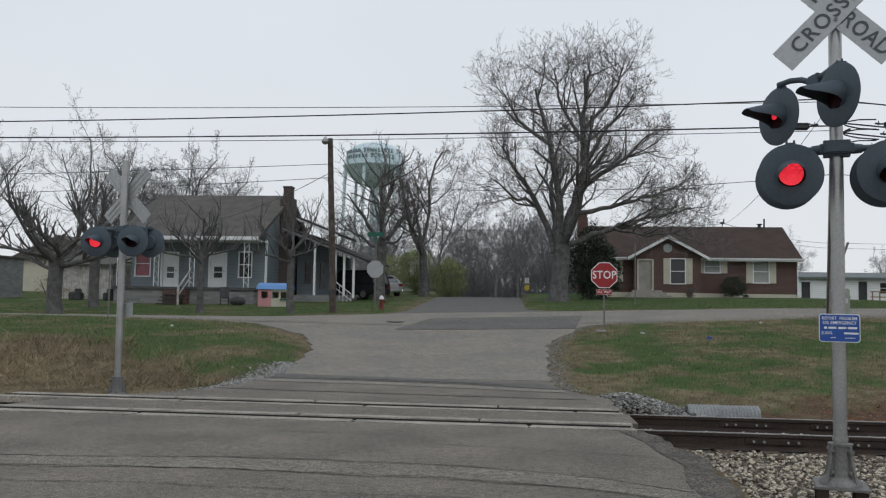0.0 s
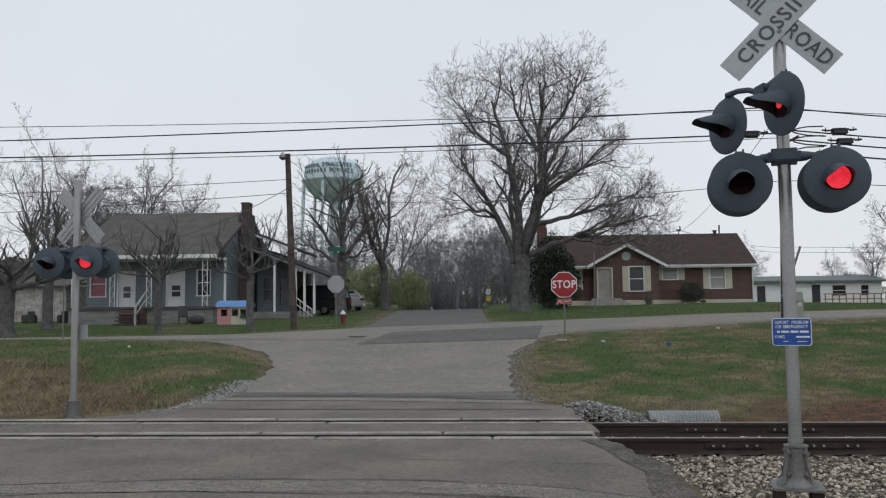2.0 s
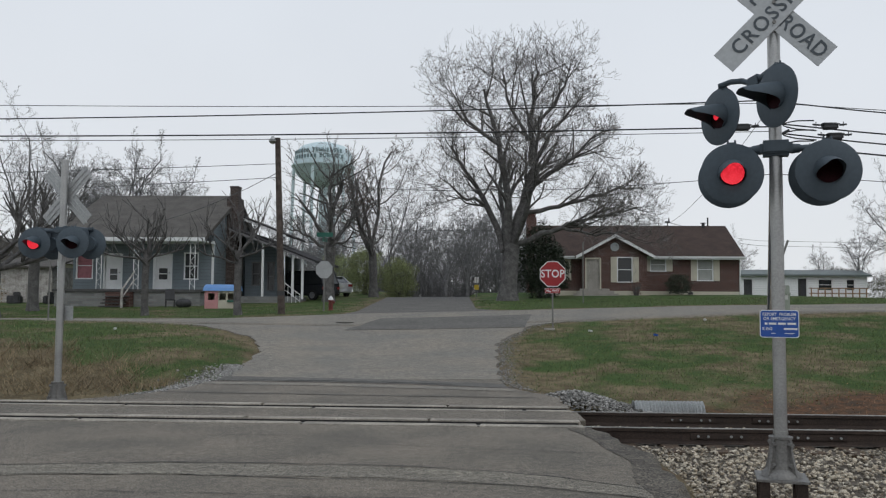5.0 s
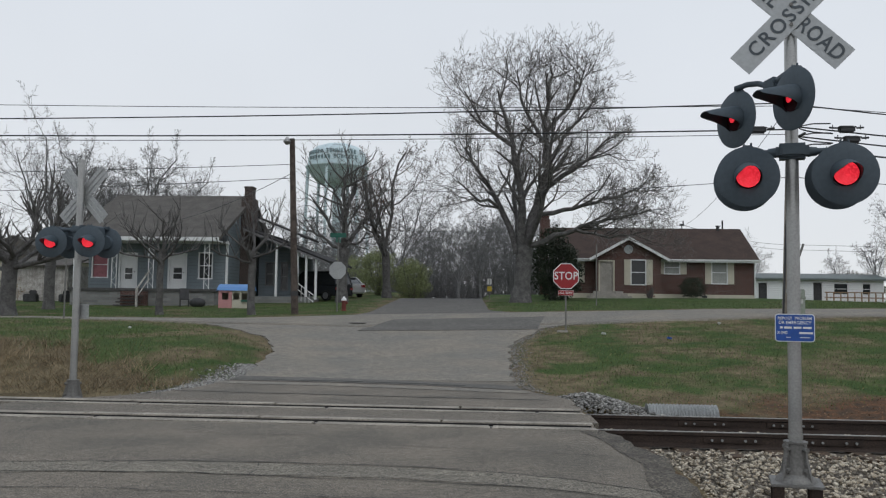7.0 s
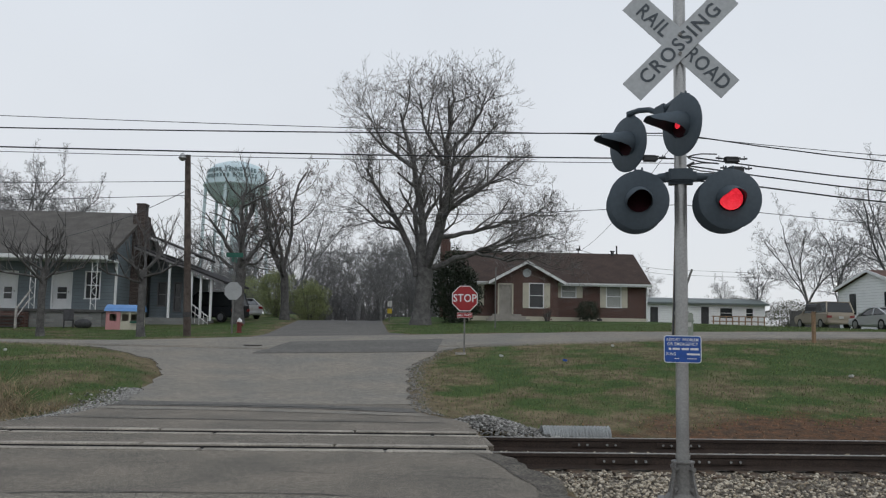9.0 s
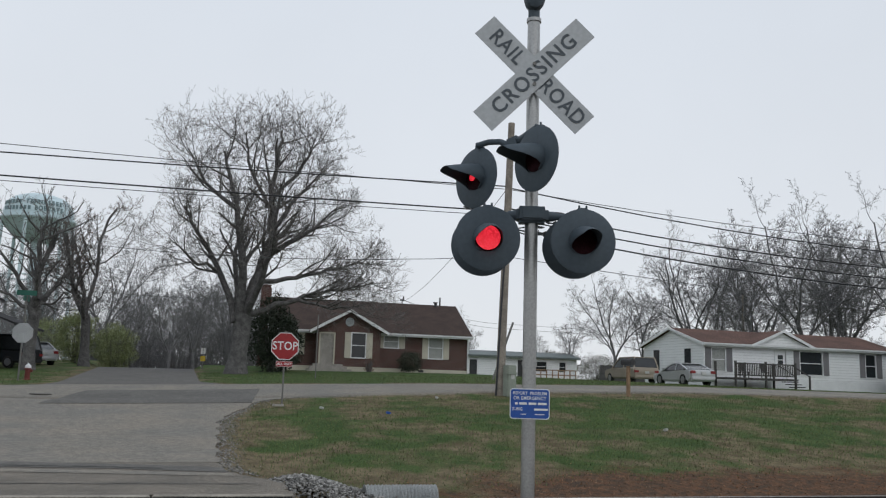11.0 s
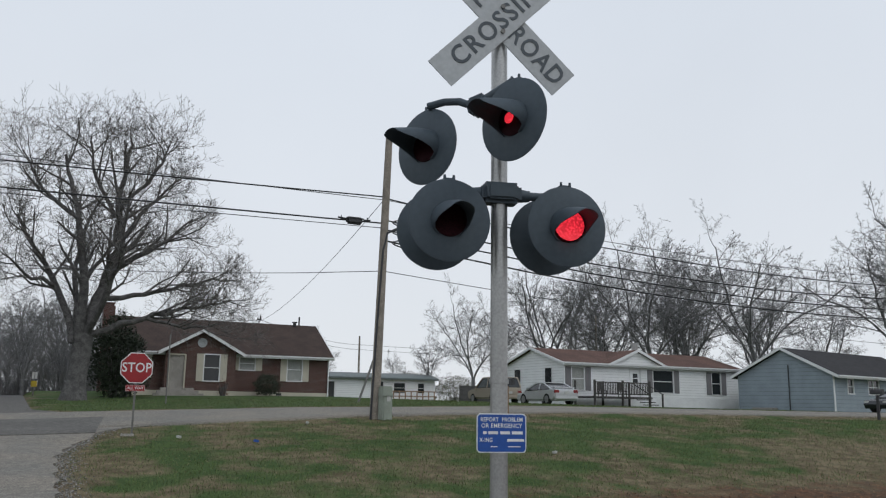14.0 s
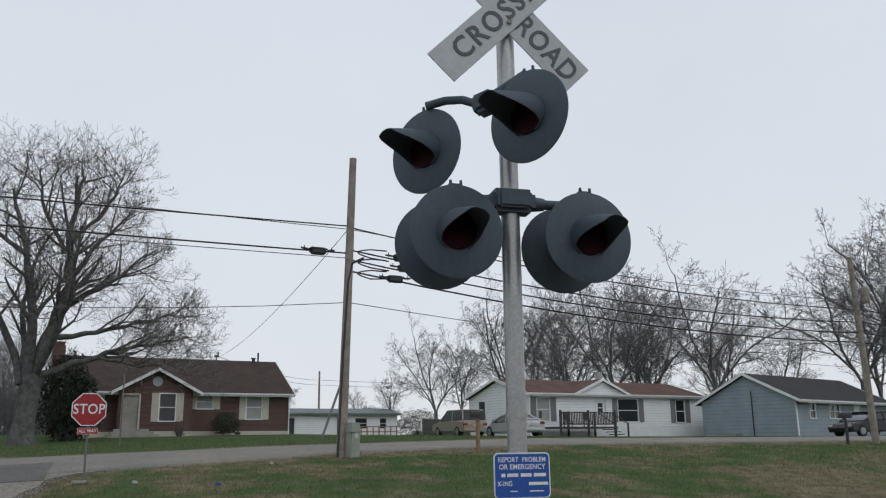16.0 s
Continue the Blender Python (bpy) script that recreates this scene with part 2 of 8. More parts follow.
M = {
    "asphalt": mk("worn_asphalt", (0.164, 0.140, 0.110), 0.9, 0.2, 0.9, 14, 0.7, 0.012, col2=(0.108, 0.095, 0.076), speck=0.65, speck_scale=75, agg=0.9),
    "asphalt_old": mk("older_asphalt", (0.178, 0.160, 0.126), 0.9, 0.2, 1.5, 14, 0.8, 0.012, col2=(0.135, 0.12, 0.096), speck=0.7, speck_scale=90, agg=1.0),
    "asphalt_light": mk("light_asphalt", (0.206, 0.181, 0.146), 0.9, 0.14, 0.6, 7, 0.5, 0.01, col2=(0.160, 0.149, 0.129), speck=0.35, speck_scale=40, agg=0.35),
    "asphalt_dark": mk("dark_asphalt", (0.108, 0.101, 0.09), 0.9, 0.2, 0.8, 8, 0.4, 0.008, speck=0.3, speck_scale=40),
    "dirt": mk("crumbled_dark_asphalt", (0.115, 0.1, 0.08), 0.95, 0.35, 3, 40, 0.9, 0.02, col2=(0.06, 0.052, 0.042), speck=0.6, speck_scale=60, agg=0.5),
    "tar": mk("crack_tar_and_gap_shade", (0.028, 0.027, 0.026), 0.9, 0.3, 8, 60, 0.5, 0.01),
    "timber": mk("worn_crossing_timber", (0.34, 0.305, 0.255), 0.85, 0.35, 2, 40, 0.5, 0.01, col2=(0.20, 0.18, 0.15)),
    "rail": mk("rusty_rail_steel", (0.045, 0.03, 0.023), 0.7, 0.35, 5, 60, 0.4, 0.004, metal=0.3),
    "railhead": mk("worn_rail_head", (0.30, 0.285, 0.265), 0.45, 0.3, 2, 30, 0.1, 0.002, metal=0.7),
    "tie": mk("creosoted_tie", (0.05, 0.036, 0.026), 0.9, 0.4, 6, 50, 0.6, 0.01, col2=(0.09, 0.055, 0.03)),
    "greystone": mk("grey_road_gravel", (0.27, 0.265, 0.25), 0.9, 0.25, 20, 60, 0.4, 0.004, col2=(0.15, 0.142, 0.13), island=0.6),
    "stone": mk("ballast_stone", (0.40, 0.365, 0.30), 0.9, 0.25, 20, 60, 0.4, 0.004, col2=(0.22, 0.175, 0.12), island=0.75),
    "gravel": mk("gravel_bed", (0.12, 0.10, 0.08), 0.95, 0.5, 9, 50, 0.8, 0.02, col2=(0.08, 0.065, 0.05)),
    "galv": mk("galvanised_pole", (0.40, 0.40, 0.39), 0.4, 0.09, 2.5, 60, 0.06, 0.002, metal=0.8, col2=(0.33, 0.33, 0.325)),
    "cast": mk("weathered_cast_base", (0.19, 0.185, 0.175), 0.6, 0.16, 4, 50, 0.15, 0.003, metal=0.5),
    "black": mk("black_signal_enamel", (0.066, 0.087, 0.106), 0.6, 0.06, 2, 25, 0.04, 0.001, spec=0.35),
    "blackin": mk("black_hood_enamel", (0.058, 0.077, 0.094), 0.65, 0.06, 2, 25, 0.04, 0.001, spec=0.3),
    "lens": mk("dark_red_lens", (0.028, 0.006, 0.010), 0.6, 0.3, 60, 120, 0.3, 0.002, spec=0.08),
    "led": mk("lit_red_lamp", (1.0, 0.035, 0.06), 0.4, 0.1, 30, 90, 0.2, 0.002, emit=1.2),
    "signwhite": mk("grey_white_sheeting", (0.42, 0.44, 0.45), 0.45, 0.06, 2, 30, 0.05, 0.002),
    "signtext": mk("sign_lettering", (0.060, 0.075, 0.088), 0.5, 0.1, 3, 30, 0.05, 0.001),
    "signback": mk("bare_aluminium", (0.40, 0.41, 0.41), 0.5, 0.12, 3, 30, 0.1, 0.002, metal=0.5),
    "blue": mk("blue_sheeting", (0.012, 0.075, 0.33), 0.4, 0.08, 3, 30, 0.05, 0.001),
    "white": mk("white_paint", (0.74, 0.75, 0.75), 0.6, 0.08, 2, 30, 0.1, 0.002),
    "cream": mk("cream_paint", (0.50, 0.47, 0.38), 0.7, 0.1, 2, 30, 0.1, 0.002),
    "red": mk("red_sheeting", (0.30, 0.012, 0.016), 0.45, 0.1, 3, 30, 0.05, 0.001),
    "brick": mk("red_brown_brick", (0.092, 0.038, 0.030), 0.9, 0.15, 2, 30, 0.5, 0.006, col2=(0.060, 0.028, 0.023), mode="brick", pitch=0.23),
    "brickdark": mk("sooty_brick", (0.04, 0.027, 0.024), 0.9, 0.2, 2, 30, 0.5, 0.006, col2=(0.035, 0.024, 0.022), mode="brick", pitch=0.23),
    "block": mk("painted_block", (0.22, 0.225, 0.22), 0.9, 0.15, 2, 30, 0.5, 0.006, col2=(0.15, 0.155, 0.15), mode="brick", pitch=0.45),
    "roofbrown": mk("brown_shingles", (0.058, 0.036, 0.028), 0.95, 0.3, 1.5, 25, 0.5, 0.01, mode="shingle", pitch=0.09),
    "roofgrey": mk("grey_brown_shingles", (0.105, 0.096, 0.086), 0.95, 0.3, 1.2, 25, 0.5, 0.01, mode="shingle", pitch=0.1),
    "roofdark": mk("dark_shingles", (0.032, 0.03, 0.032), 0.95, 0.3, 1.5, 25, 0.5, 0.01, mode="shingle", pitch=0.09),
    "roofred": mk("reddish_brown_shingles", (0.115, 0.058, 0.042), 0.95, 0.3, 0.7, 25, 0.5, 0.01, mode="shingle", pitch=0.08),
    "roofgreen": mk("green_grey_metal_roof", (0.13, 0.155, 0.15), 0.6, 0.2, 1.5, 25, 0.2, 0.01),
    "sidinggrey": mk("blue_grey_siding", (0.18, 0.215, 0.235), 0.75, 0.12, 1.5, 30, 0.5, 0.012, mode="siding", pitch=0.2),
    "sidingwhite": mk("white_vinyl_siding", (0.80, 0.81, 0.81), 0.6, 0.05, 1.5, 30, 0.5, 0.012, mode="siding", pitch=0.2),
    "sidingpale": mk("pale_blue_grey_siding", (0.27, 0.32, 0.355), 0.7, 0.12, 1.2, 30, 0.5, 0.012, mode="siding", pitch=0.28),
    "oldwood": mk("weathered_boards", (0.46, 0.44, 0.41), 0.95, 0.35, 3, 30, 0.6, 0.01, col2=(0.28, 0.26, 0.24), mode="planks", pitch=0.18),
    "greywood": mk("grey_fence_boards", (0.10, 0.098, 0.095), 0.95, 0.3, 3, 30, 0.6, 0.01, mode="planks", pitch=0.14),
    "shutter": mk("grey_shutter_paint", (0.17, 0.165, 0.17), 0.7, 0.1, 3, 30, 0.2, 0.004),
    "deckwood": mk("dark_deck_timber", (0.075, 0.07, 0.066), 0.9, 0.3, 5, 40, 0.3, 0.005),
    "tanwood": mk("tan_post_timber", (0.29, 0.19, 0.115), 0.9, 0.25, 4, 40, 0.3, 0.005),
    "polewood": mk("brown_utility_pole", (0.10, 0.08, 0.068), 0.95, 0.35, 4, 60, 0.5, 0.01, col2=(0.05, 0.038, 0.032)),
    "polegrey": mk("grey_utility_pole", (0.29, 0.255, 0.215), 0.95, 0.3, 4, 60, 0.5, 0.01),
    "glass": mk("dark_window_glass", (0.025, 0.028, 0.03), 0.12, 0.1, 1, 10, 0.0, 0.001),
    "blind": mk("pale_window_blind", (0.34, 0.35, 0.33), 0.7, 0.15, 2, 30, 0.3, 0.004, mode="siding", pitch=0.06),
    "pinkcurtain": mk("pink_curtain", (0.36, 0.15, 0.17), 0.9, 0.2, 4, 30, 0.3, 0.01),
    "bark": mk("grey_brown_bark", (0.130, 0.125, 0.121), 0.95, 0.35, 4, 30, 0.9, 0.03, col2=(0.074, 0.071, 0.069)),
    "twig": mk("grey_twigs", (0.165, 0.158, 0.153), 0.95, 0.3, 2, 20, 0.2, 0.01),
    # paler copy of the twigs, with distance haze mixed into the colour
    "twighaze": mk("far_hazed_grey_twigs", (0.19, 0.188, 0.19), 0.95, 0.3, 1, 10, 0.2, 0.01),
    "bud": mk("pale_buds", (0.26, 0.222, 0.195), 0.9, 0.25, 3, 20, 0.2, 0.01, island=0.35),
    "redbud": mk("reddish_buds", (0.20, 0.115, 0.085), 0.9, 0.25, 3, 20, 0.2, 0.01, island=0.35),
    "springleaf": mk("young_green_leaves", (0.25, 0.285, 0.13), 0.85, 0.3, 2, 10, 0.3, 0.01, island=0.4),
    "olive": mk("dull_olive_leaves", (0.12, 0.125, 0.085), 0.9, 0.3, 2, 10, 0.3, 0.01, island=0.45),
    "ivy": mk("dark_evergreen_leaves", (0.035, 0.048, 0.028), 0.8, 0.3, 2, 10, 0.3, 0.01, island=0.4),
    "grassblade": mk("grass_blades", (0.075, 0.120, 0.034), 0.9, 0.25, 0.5, 10, 0.1, 0.01, col2=(0.115, 0.138, 0.055), island=0.55),
    "drygrass": mk("dry_grass_blades", (0.29, 0.225, 0.135), 0.95, 0.25, 0.5, 10, 0.1, 0.01, col2=(0.17, 0.13, 0.08), island=0.5),
    "litter": mk("orange_leaf_litter", (0.30, 0.145, 0.07), 0.95, 0.3, 0.8, 10, 0.2, 0.01, col2=(0.21, 0.14, 0.09), island=0.6),
    "tower": mk("pale_aqua_tank_paint", (0.54, 0.65, 0.68), 0.6, 0.08, 0.1, 1, 0.05, 0.01),
    "towertext": mk("dark_tank_lettering", (0.15, 0.22, 0.23), 0.6, 0.08, 0.1, 1, 0.05, 0.01),
    "corr": mk("corrugated_zinc", (0.33, 0.34, 0.335), 0.5, 0.2, 3, 40, 0.1, 0.003, metal=0.5),
    "wire": mk("black_cable", (0.04, 0.042, 0.046), 0.7, 0.2, 2, 30, 0.1, 0.001),
    "wirethin": mk("grey_wire", (0.10, 0.105, 0.11), 0.7, 0.2, 2, 30, 0.1, 0.001),
    "hydrant": mk("hydrant_red", (0.16, 0.028, 0.022), 0.5, 0.2, 6, 40, 0.2, 0.003),
    "pedestal": mk("pale_green_cabinet", (0.28, 0.31, 0.26), 0.6, 0.15, 4, 40, 0.2, 0.003),
    "silver": mk("silver_car_paint", (0.55, 0.56, 0.57), 0.28, 0.04, 2, 30, 0.0, 0.001, metal=0.5),
    "tan": mk("tan_car_paint", (0.36, 0.31, 0.25), 0.3, 0.04, 2, 30, 0.0, 0.001, metal=0.4),
    "darkcar": mk("dark_car_paint", (0.02, 0.022, 0.026), 0.25, 0.05, 2, 30, 0.0, 0.001),
    "tyre": mk("tyre_rubber", (0.018, 0.018, 0.018), 0.85, 0.2, 5, 40, 0.2, 0.003),
    "rim": mk("alloy_rim", (0.35, 0.35, 0.36), 0.35, 0.1, 5, 40, 0.05, 0.002, metal=0.8),
    "tail": mk("tail_lamp_red", (0.22, 0.012, 0.012), 0.3, 0.1, 5, 40, 0.05, 0.001),
    "plate": mk("pale_plate", (0.5, 0.5, 0.48), 0.5, 0.1, 5, 40, 0.05, 0.001),
    "pink": mk("pink_plastic", (0.50, 0.24, 0.24), 0.5, 0.08, 3, 30, 0.05, 0.002),
    "toyblue": mk("blue_plastic_roof", (0.10, 0.24, 0.50), 0.45, 0.08, 3, 30, 0.05, 0.002),
    "yellow": mk("yellow_marker", (0.50, 0.36, 0.03), 0.6, 0.1, 4, 30, 0.05, 0.002),
    "green": mk("green_street_sign", (0.01, 0.10, 0.07), 0.5, 0.1, 4, 30, 0.05, 0.002),
    "concrete": mk("pale_concrete", (0.33, 0.31, 0.28), 0.9, 0.2, 2, 30, 0.4, 0.006),
    "junk": mk("dark_clutter", (0.05, 0.05, 0.052), 0.8, 0.3, 4, 30, 0.3, 0.005),
}

# ---- mesh helpers ----


def bx(bm, c, s, rz=0.0, ry=0.0, rx=0.0, bev=0.0):
    """A box with its centre, its size and a turn, in metres and degrees."""
    r = bmesh.ops.create_cube(bm, size=1, matrix=pose(*c, rx, ry, rz) @ Matrix.Diagonal((*s, 1)))
    if bev:
        es = list({e for v in r["verts"] for e in v.link_edges})
        bmesh.ops.bevel(bm, geom=es, offset=bev, segments=2, affect="EDGES")


def rod(bm, p, q, r0, r1=None, n=10):
    """A tapered round rod from p to q."""
    p, q = Vector(p), Vector(q)
    d = q - p
    m = Matrix.Translation((p + q) / 2) @ d.to_track_quat("Z", "Y").to_matrix().to_4x4()
    bmesh.ops.create_cone(bm, cap_ends=True, segments=n, radius1=r0, radius2=r0 if r1 is None else r1, depth=d.length, matrix=m)


def prism(bm, pts, shift):
    """A flat outline swept along shift."""
    a = [bm.verts.new(p) for p in pts]
    b = [bm.verts.new(Vector(p) + Vector(shift)) for p in pts]
    bm.faces.new(a[::-1])
    bm.faces.new(b)
    for i in range(len(pts)):
        j = (i + 1) % len(pts)
        bm.faces.new((a[i], a[j], b[j], b[i]))


def lathe(bm, prof, n=24, m=None):
    """A body of revolution about z from (radius, height) pairs."""
    m = m or Matrix.Identity(4)
    rings = []
    for r, z in prof:
        rings.append([bm.verts.new(m @ Vector((max(r, 1e-4) * math.cos(2 * math.pi * i / n), max(r, 1e-4) * math.sin(2 * math.pi * i / n), z))) for i in range(n)])
    for a, b in zip(rings, rings[1:]):
        for i in range(n):
            j = (i + 1) % n
            bm.faces.new((a[i], a[j], b[j], b[i]))
    bm.faces.new(rings[0][::-1])
    bm.faces.new(rings[-1])


def part(name, bm, material, parent=None, label="", smooth=False):
    """Links a bmesh as one mesh object, under its thing."""
    bmesh.ops.recalc_face_normals(bm, faces=bm.faces)
    me = bpy.data.meshes.new(name)
    bm.to_mesh(me)
    bm.free()
    if smooth:
        me.shade_smooth()
        me.set_sharp_from_angle(angle=radians(40))
    me.materials.append(material)
    ob = new(name, me)
    ob.parent = parent
    if label:
        tagged(ob, label)
    return ob


def pydata(name, verts, faces, material, parent=None, smooth=False):
    me = bpy.data.meshes.new(name)
    me.from_pydata(verts, [], faces)
    if smooth:
        me.shade_smooth()
    me.materials.append(material)
    ob = new(name, me)
    ob.parent = parent
    return ob


def thing(name, m, label, category, group="", kind=""):
    ob = new(name)
    ob.empty_display_size = 0.2
    ob.matrix_basis = m
    return tagged(ob, label, category, group, kind)


def one(name, fn, material, parent, label="", smooth=False):
    bm = bmesh.new()
    fn(bm)
    return part(name, bm, material, parent, label, smooth)


def box(name, c, s, material, parent, label="", rz=0.0, ry=0.0, rx=0.0, bev=0.0):
    return one(name, lambda bm: bx(bm, c, s, rz, ry, rx, bev), material, parent, label)


def lettering(name, text, size, material, parent, m, squeeze=1.0, depth=0.002, label="", bold=0.012, space=1.05):
    """Raised letters in the built-in font, centred on m, in its xy plane."""
    cu = bpy.data.curves.new(name, "FONT")
    cu.body, cu.size, cu.align_x, cu.align_y, cu.extrude, cu.offset = text, size, "CENTER", "CENTER", depth, size * bold
    cu.space_character = space
    cu.resolution_u = 3
    tmp = new("tmp", cu)
    me = bpy.data.meshes.new_from_object(tmp.evaluated_get(bpy.context.evaluated_depsgraph_get()))
    bpy.data.objects.remove(tmp)
    me.name = name
    me.materials.clear()
    me.materials.append(material)
    me.transform(m @ Matrix.Diagonal((squeeze, 1, 1, 1)))
    ob = new(name, me)
    ob.parent = parent
    if label:
        tagged(ob, label)
    return ob


# ---- the lie of the land ----
SLOPE = -0.092           # tracks and street run a little askew


def near_edge(x):
    return 27.3 - 0.09 * x


def far_edge(x):
    return 33.8 - 0.09 * x


Z_NEAR = ((-150, -40, -13, -4, -1.5, 4, 12, 19, 36, 60, 150), (0.8, 0.8, 0.82, 0.72, 0.68, 0.82, 1.2, 1.36, 1.32, 1.25, 1.2))
Z_FAR = ((-150, -40, -15, -7, -1.5, 3, 12, 23, 36, 60, 150), (0.62, 0.62, 0.62, 0.76, 1.0, 1.12, 1.40, 1.58, 1.52, 1.45, 1.4))
Z_ROAD = ((-200, 13.5, 16.5, 18, 21, 24, 26.5, 28, 31, 34), (0, 0, 0.0, 0.06, 0.28, 0.48, 0.6, 0.72, 0.97, 1.1))
ROAD_L = ((-200, 9.5, 10.5, 12.2, 13.2, 14.6, 16.6, 21, 24, 26, 27, 28, 30), (-7.5, -7.5, -6.2, -5.3, -4.2, -3.5, -3.15, -3.25, -4.0, -5.2, -6.3, -8.5, -14))
ROAD_R = ((-200, 6.5, 8.4, 9.3, 10.2, 12.5, 14.06, 14.6, 15.6, 18, 21, 22.5, 24.5, 26, 26.7, 27.2), (2.5, 2.52, 2.77, 2.74, 2.6, 2.75, 2.7, 2.3, 2.1, 2.3, 2.6, 2.75, 3.3, 4.1, 5.0, 7.5))
NORTH_L = ((30, 36, 55, 120), (-3.2, -1.77, -1.05, 1.5))
NORTH_R = ((30, 36, 55, 120), (5.0, 3.31, 4.44, 7.5))


def smooth(t):
    t = np.clip(t, 0, 1)
    return t * t * (3 - 2 * t)


def land(x, y):
    """The height of the natural ground, and how bare and dry it is."""
    x, y = np.asarray(x, float), np.asarray(y, float)
    yn, yf = near_edge(x), far_edge(x)
    zn, zf = np.interp(x, *Z_NEAR), np.interp(x, *Z_FAR)
    ditch = 13.7 + SLOPE * x
    s = np.clip((y - ditch) / (yn - ditch), 0, 1)
    right = -0.5 + (zn + 0.5) * s ** 0.85
    left = np.where(s > 0.56, 0.55 + (zn - 0.55) * (s - 0.56) / 0.44, np.interp(s, (0, 0.15, 0.35, 0.56), (-0.3, -0.12, 0.36, 0.55)))
    w = smooth((x + 4) / 6)
    slope = left * (1 - w) + right * w
    up = np.interp(x, (-60, -5, 8, 28, 40), (0.038, 0.036, 0.024, 0.018, 0.006))
    far = zf + up * (np.clip(y, None, 75) - yf) - 0.004 * np.clip(y - 75, 0, None)
    street = zn + (zf - zn) * np.clip((y - yn) / (yf - yn), 0, 1)
    z = np.where(y < ditch, -0.5 * w - 0.3 * (1 - w), np.where(y < yn, slope, np.where(y < yf, street, far)))
    bed = np.abs(y - (11.46 + SLOPE * x))
    z = np.where(y < ditch, np.maximum(z, -0.27 - 0.45 * smooth((bed - 1.9) / 1.2) * (y > 11.4)), z)
    z = np.where((y < 11.4) & (bed > 1.2), np.maximum(z, -0.27), z)
    return z


def road_z(x, y):
    x, y = np.asarray(x, float), np.asarray(y, float)
    yn, yf = near_edge(x), far_edge(x)
    zn, zf = np.interp(x, *Z_NEAR), np.interp(x, *Z_FAR)
    street = zn + (zf - zn) * np.clip((y - yn) / (yf - yn), 0, 1)
    k = smooth((y - (yn - 2.5)) / 2.5)
    return np.where(y < yf, np.interp(y, *Z_ROAD) * (1 - k) + street * k, np.where(y < 57, land(x, y), land(x, 57) - 0.03 * (y - 57)))


def paved(x, y):
    """How far a place lies inside the paving, in metres (negative outside)."""
    x, y = np.asarray(x, float), np.asarray(y, float)
    a = np.where(y < near_edge(x) + 0.3, np.minimum(x - np.interp(y, *ROAD_L), np.interp(y, *ROAD_R) - x), -9)
    b = np.minimum(y - near_edge(x), far_edge(x) - y)
    c = np.where(y > far_edge(x) - 0.5, np.minimum(x - np.interp(y, *NORTH_L), np.interp(y, *NORTH_R) - x), -9)
    return np.maximum(np.maximum(a, b), c)


def ground_z(x, y):
    p = paved(x, y)
    r = road_z(x, y)
    wide = np.where((np.asarray(y) < 13.6) & (np.asarray(x) > 0), 0.35, 1.3)
    k = smooth((p + wide) / wide)
    z = land(x, y) * (1 - k) + (r + 0.0) * k - 0.09 * smooth((p + 0.12) / 0.3)
    under = np.abs(np.asarray(y) - (11.46 + SLOPE * np.asarray(x)))
    return np.where((under < 1.9), np.minimum(z, -0.24), z)


def gz(x, y):
    return float(ground_z(x, y))

# ---- ground, roads, track ----


def axis(stops):
    """A line of grid stops from (to, step) pairs."""
    out = [stops[0]]
    for to, step in stops[1:]:
        k = max(1, round((to - out[-1]) / step))
        a = out[-1]
        out += [a + (to - a) * (i + 1) / k for i in range(k)]
    return np.array(out)


def sheet(name, xs, ys, zfun, material):
    X, Y = np.meshgrid(xs, ys)
    Z = zfun(X, Y)
    nx, ny = len(xs), len(ys)
    v = np.stack([X.ravel(), Y.ravel(), Z.ravel()], 1)
    i = (np.arange(ny - 1)[:, None] * nx + np.arange(nx - 1)[None, :]).ravel()
    f = np.stack([i, i + 1, i + nx + 1, i + nx], 1)
    return pydata(name, v.tolist(), f.tolist(), material, smooth=True)


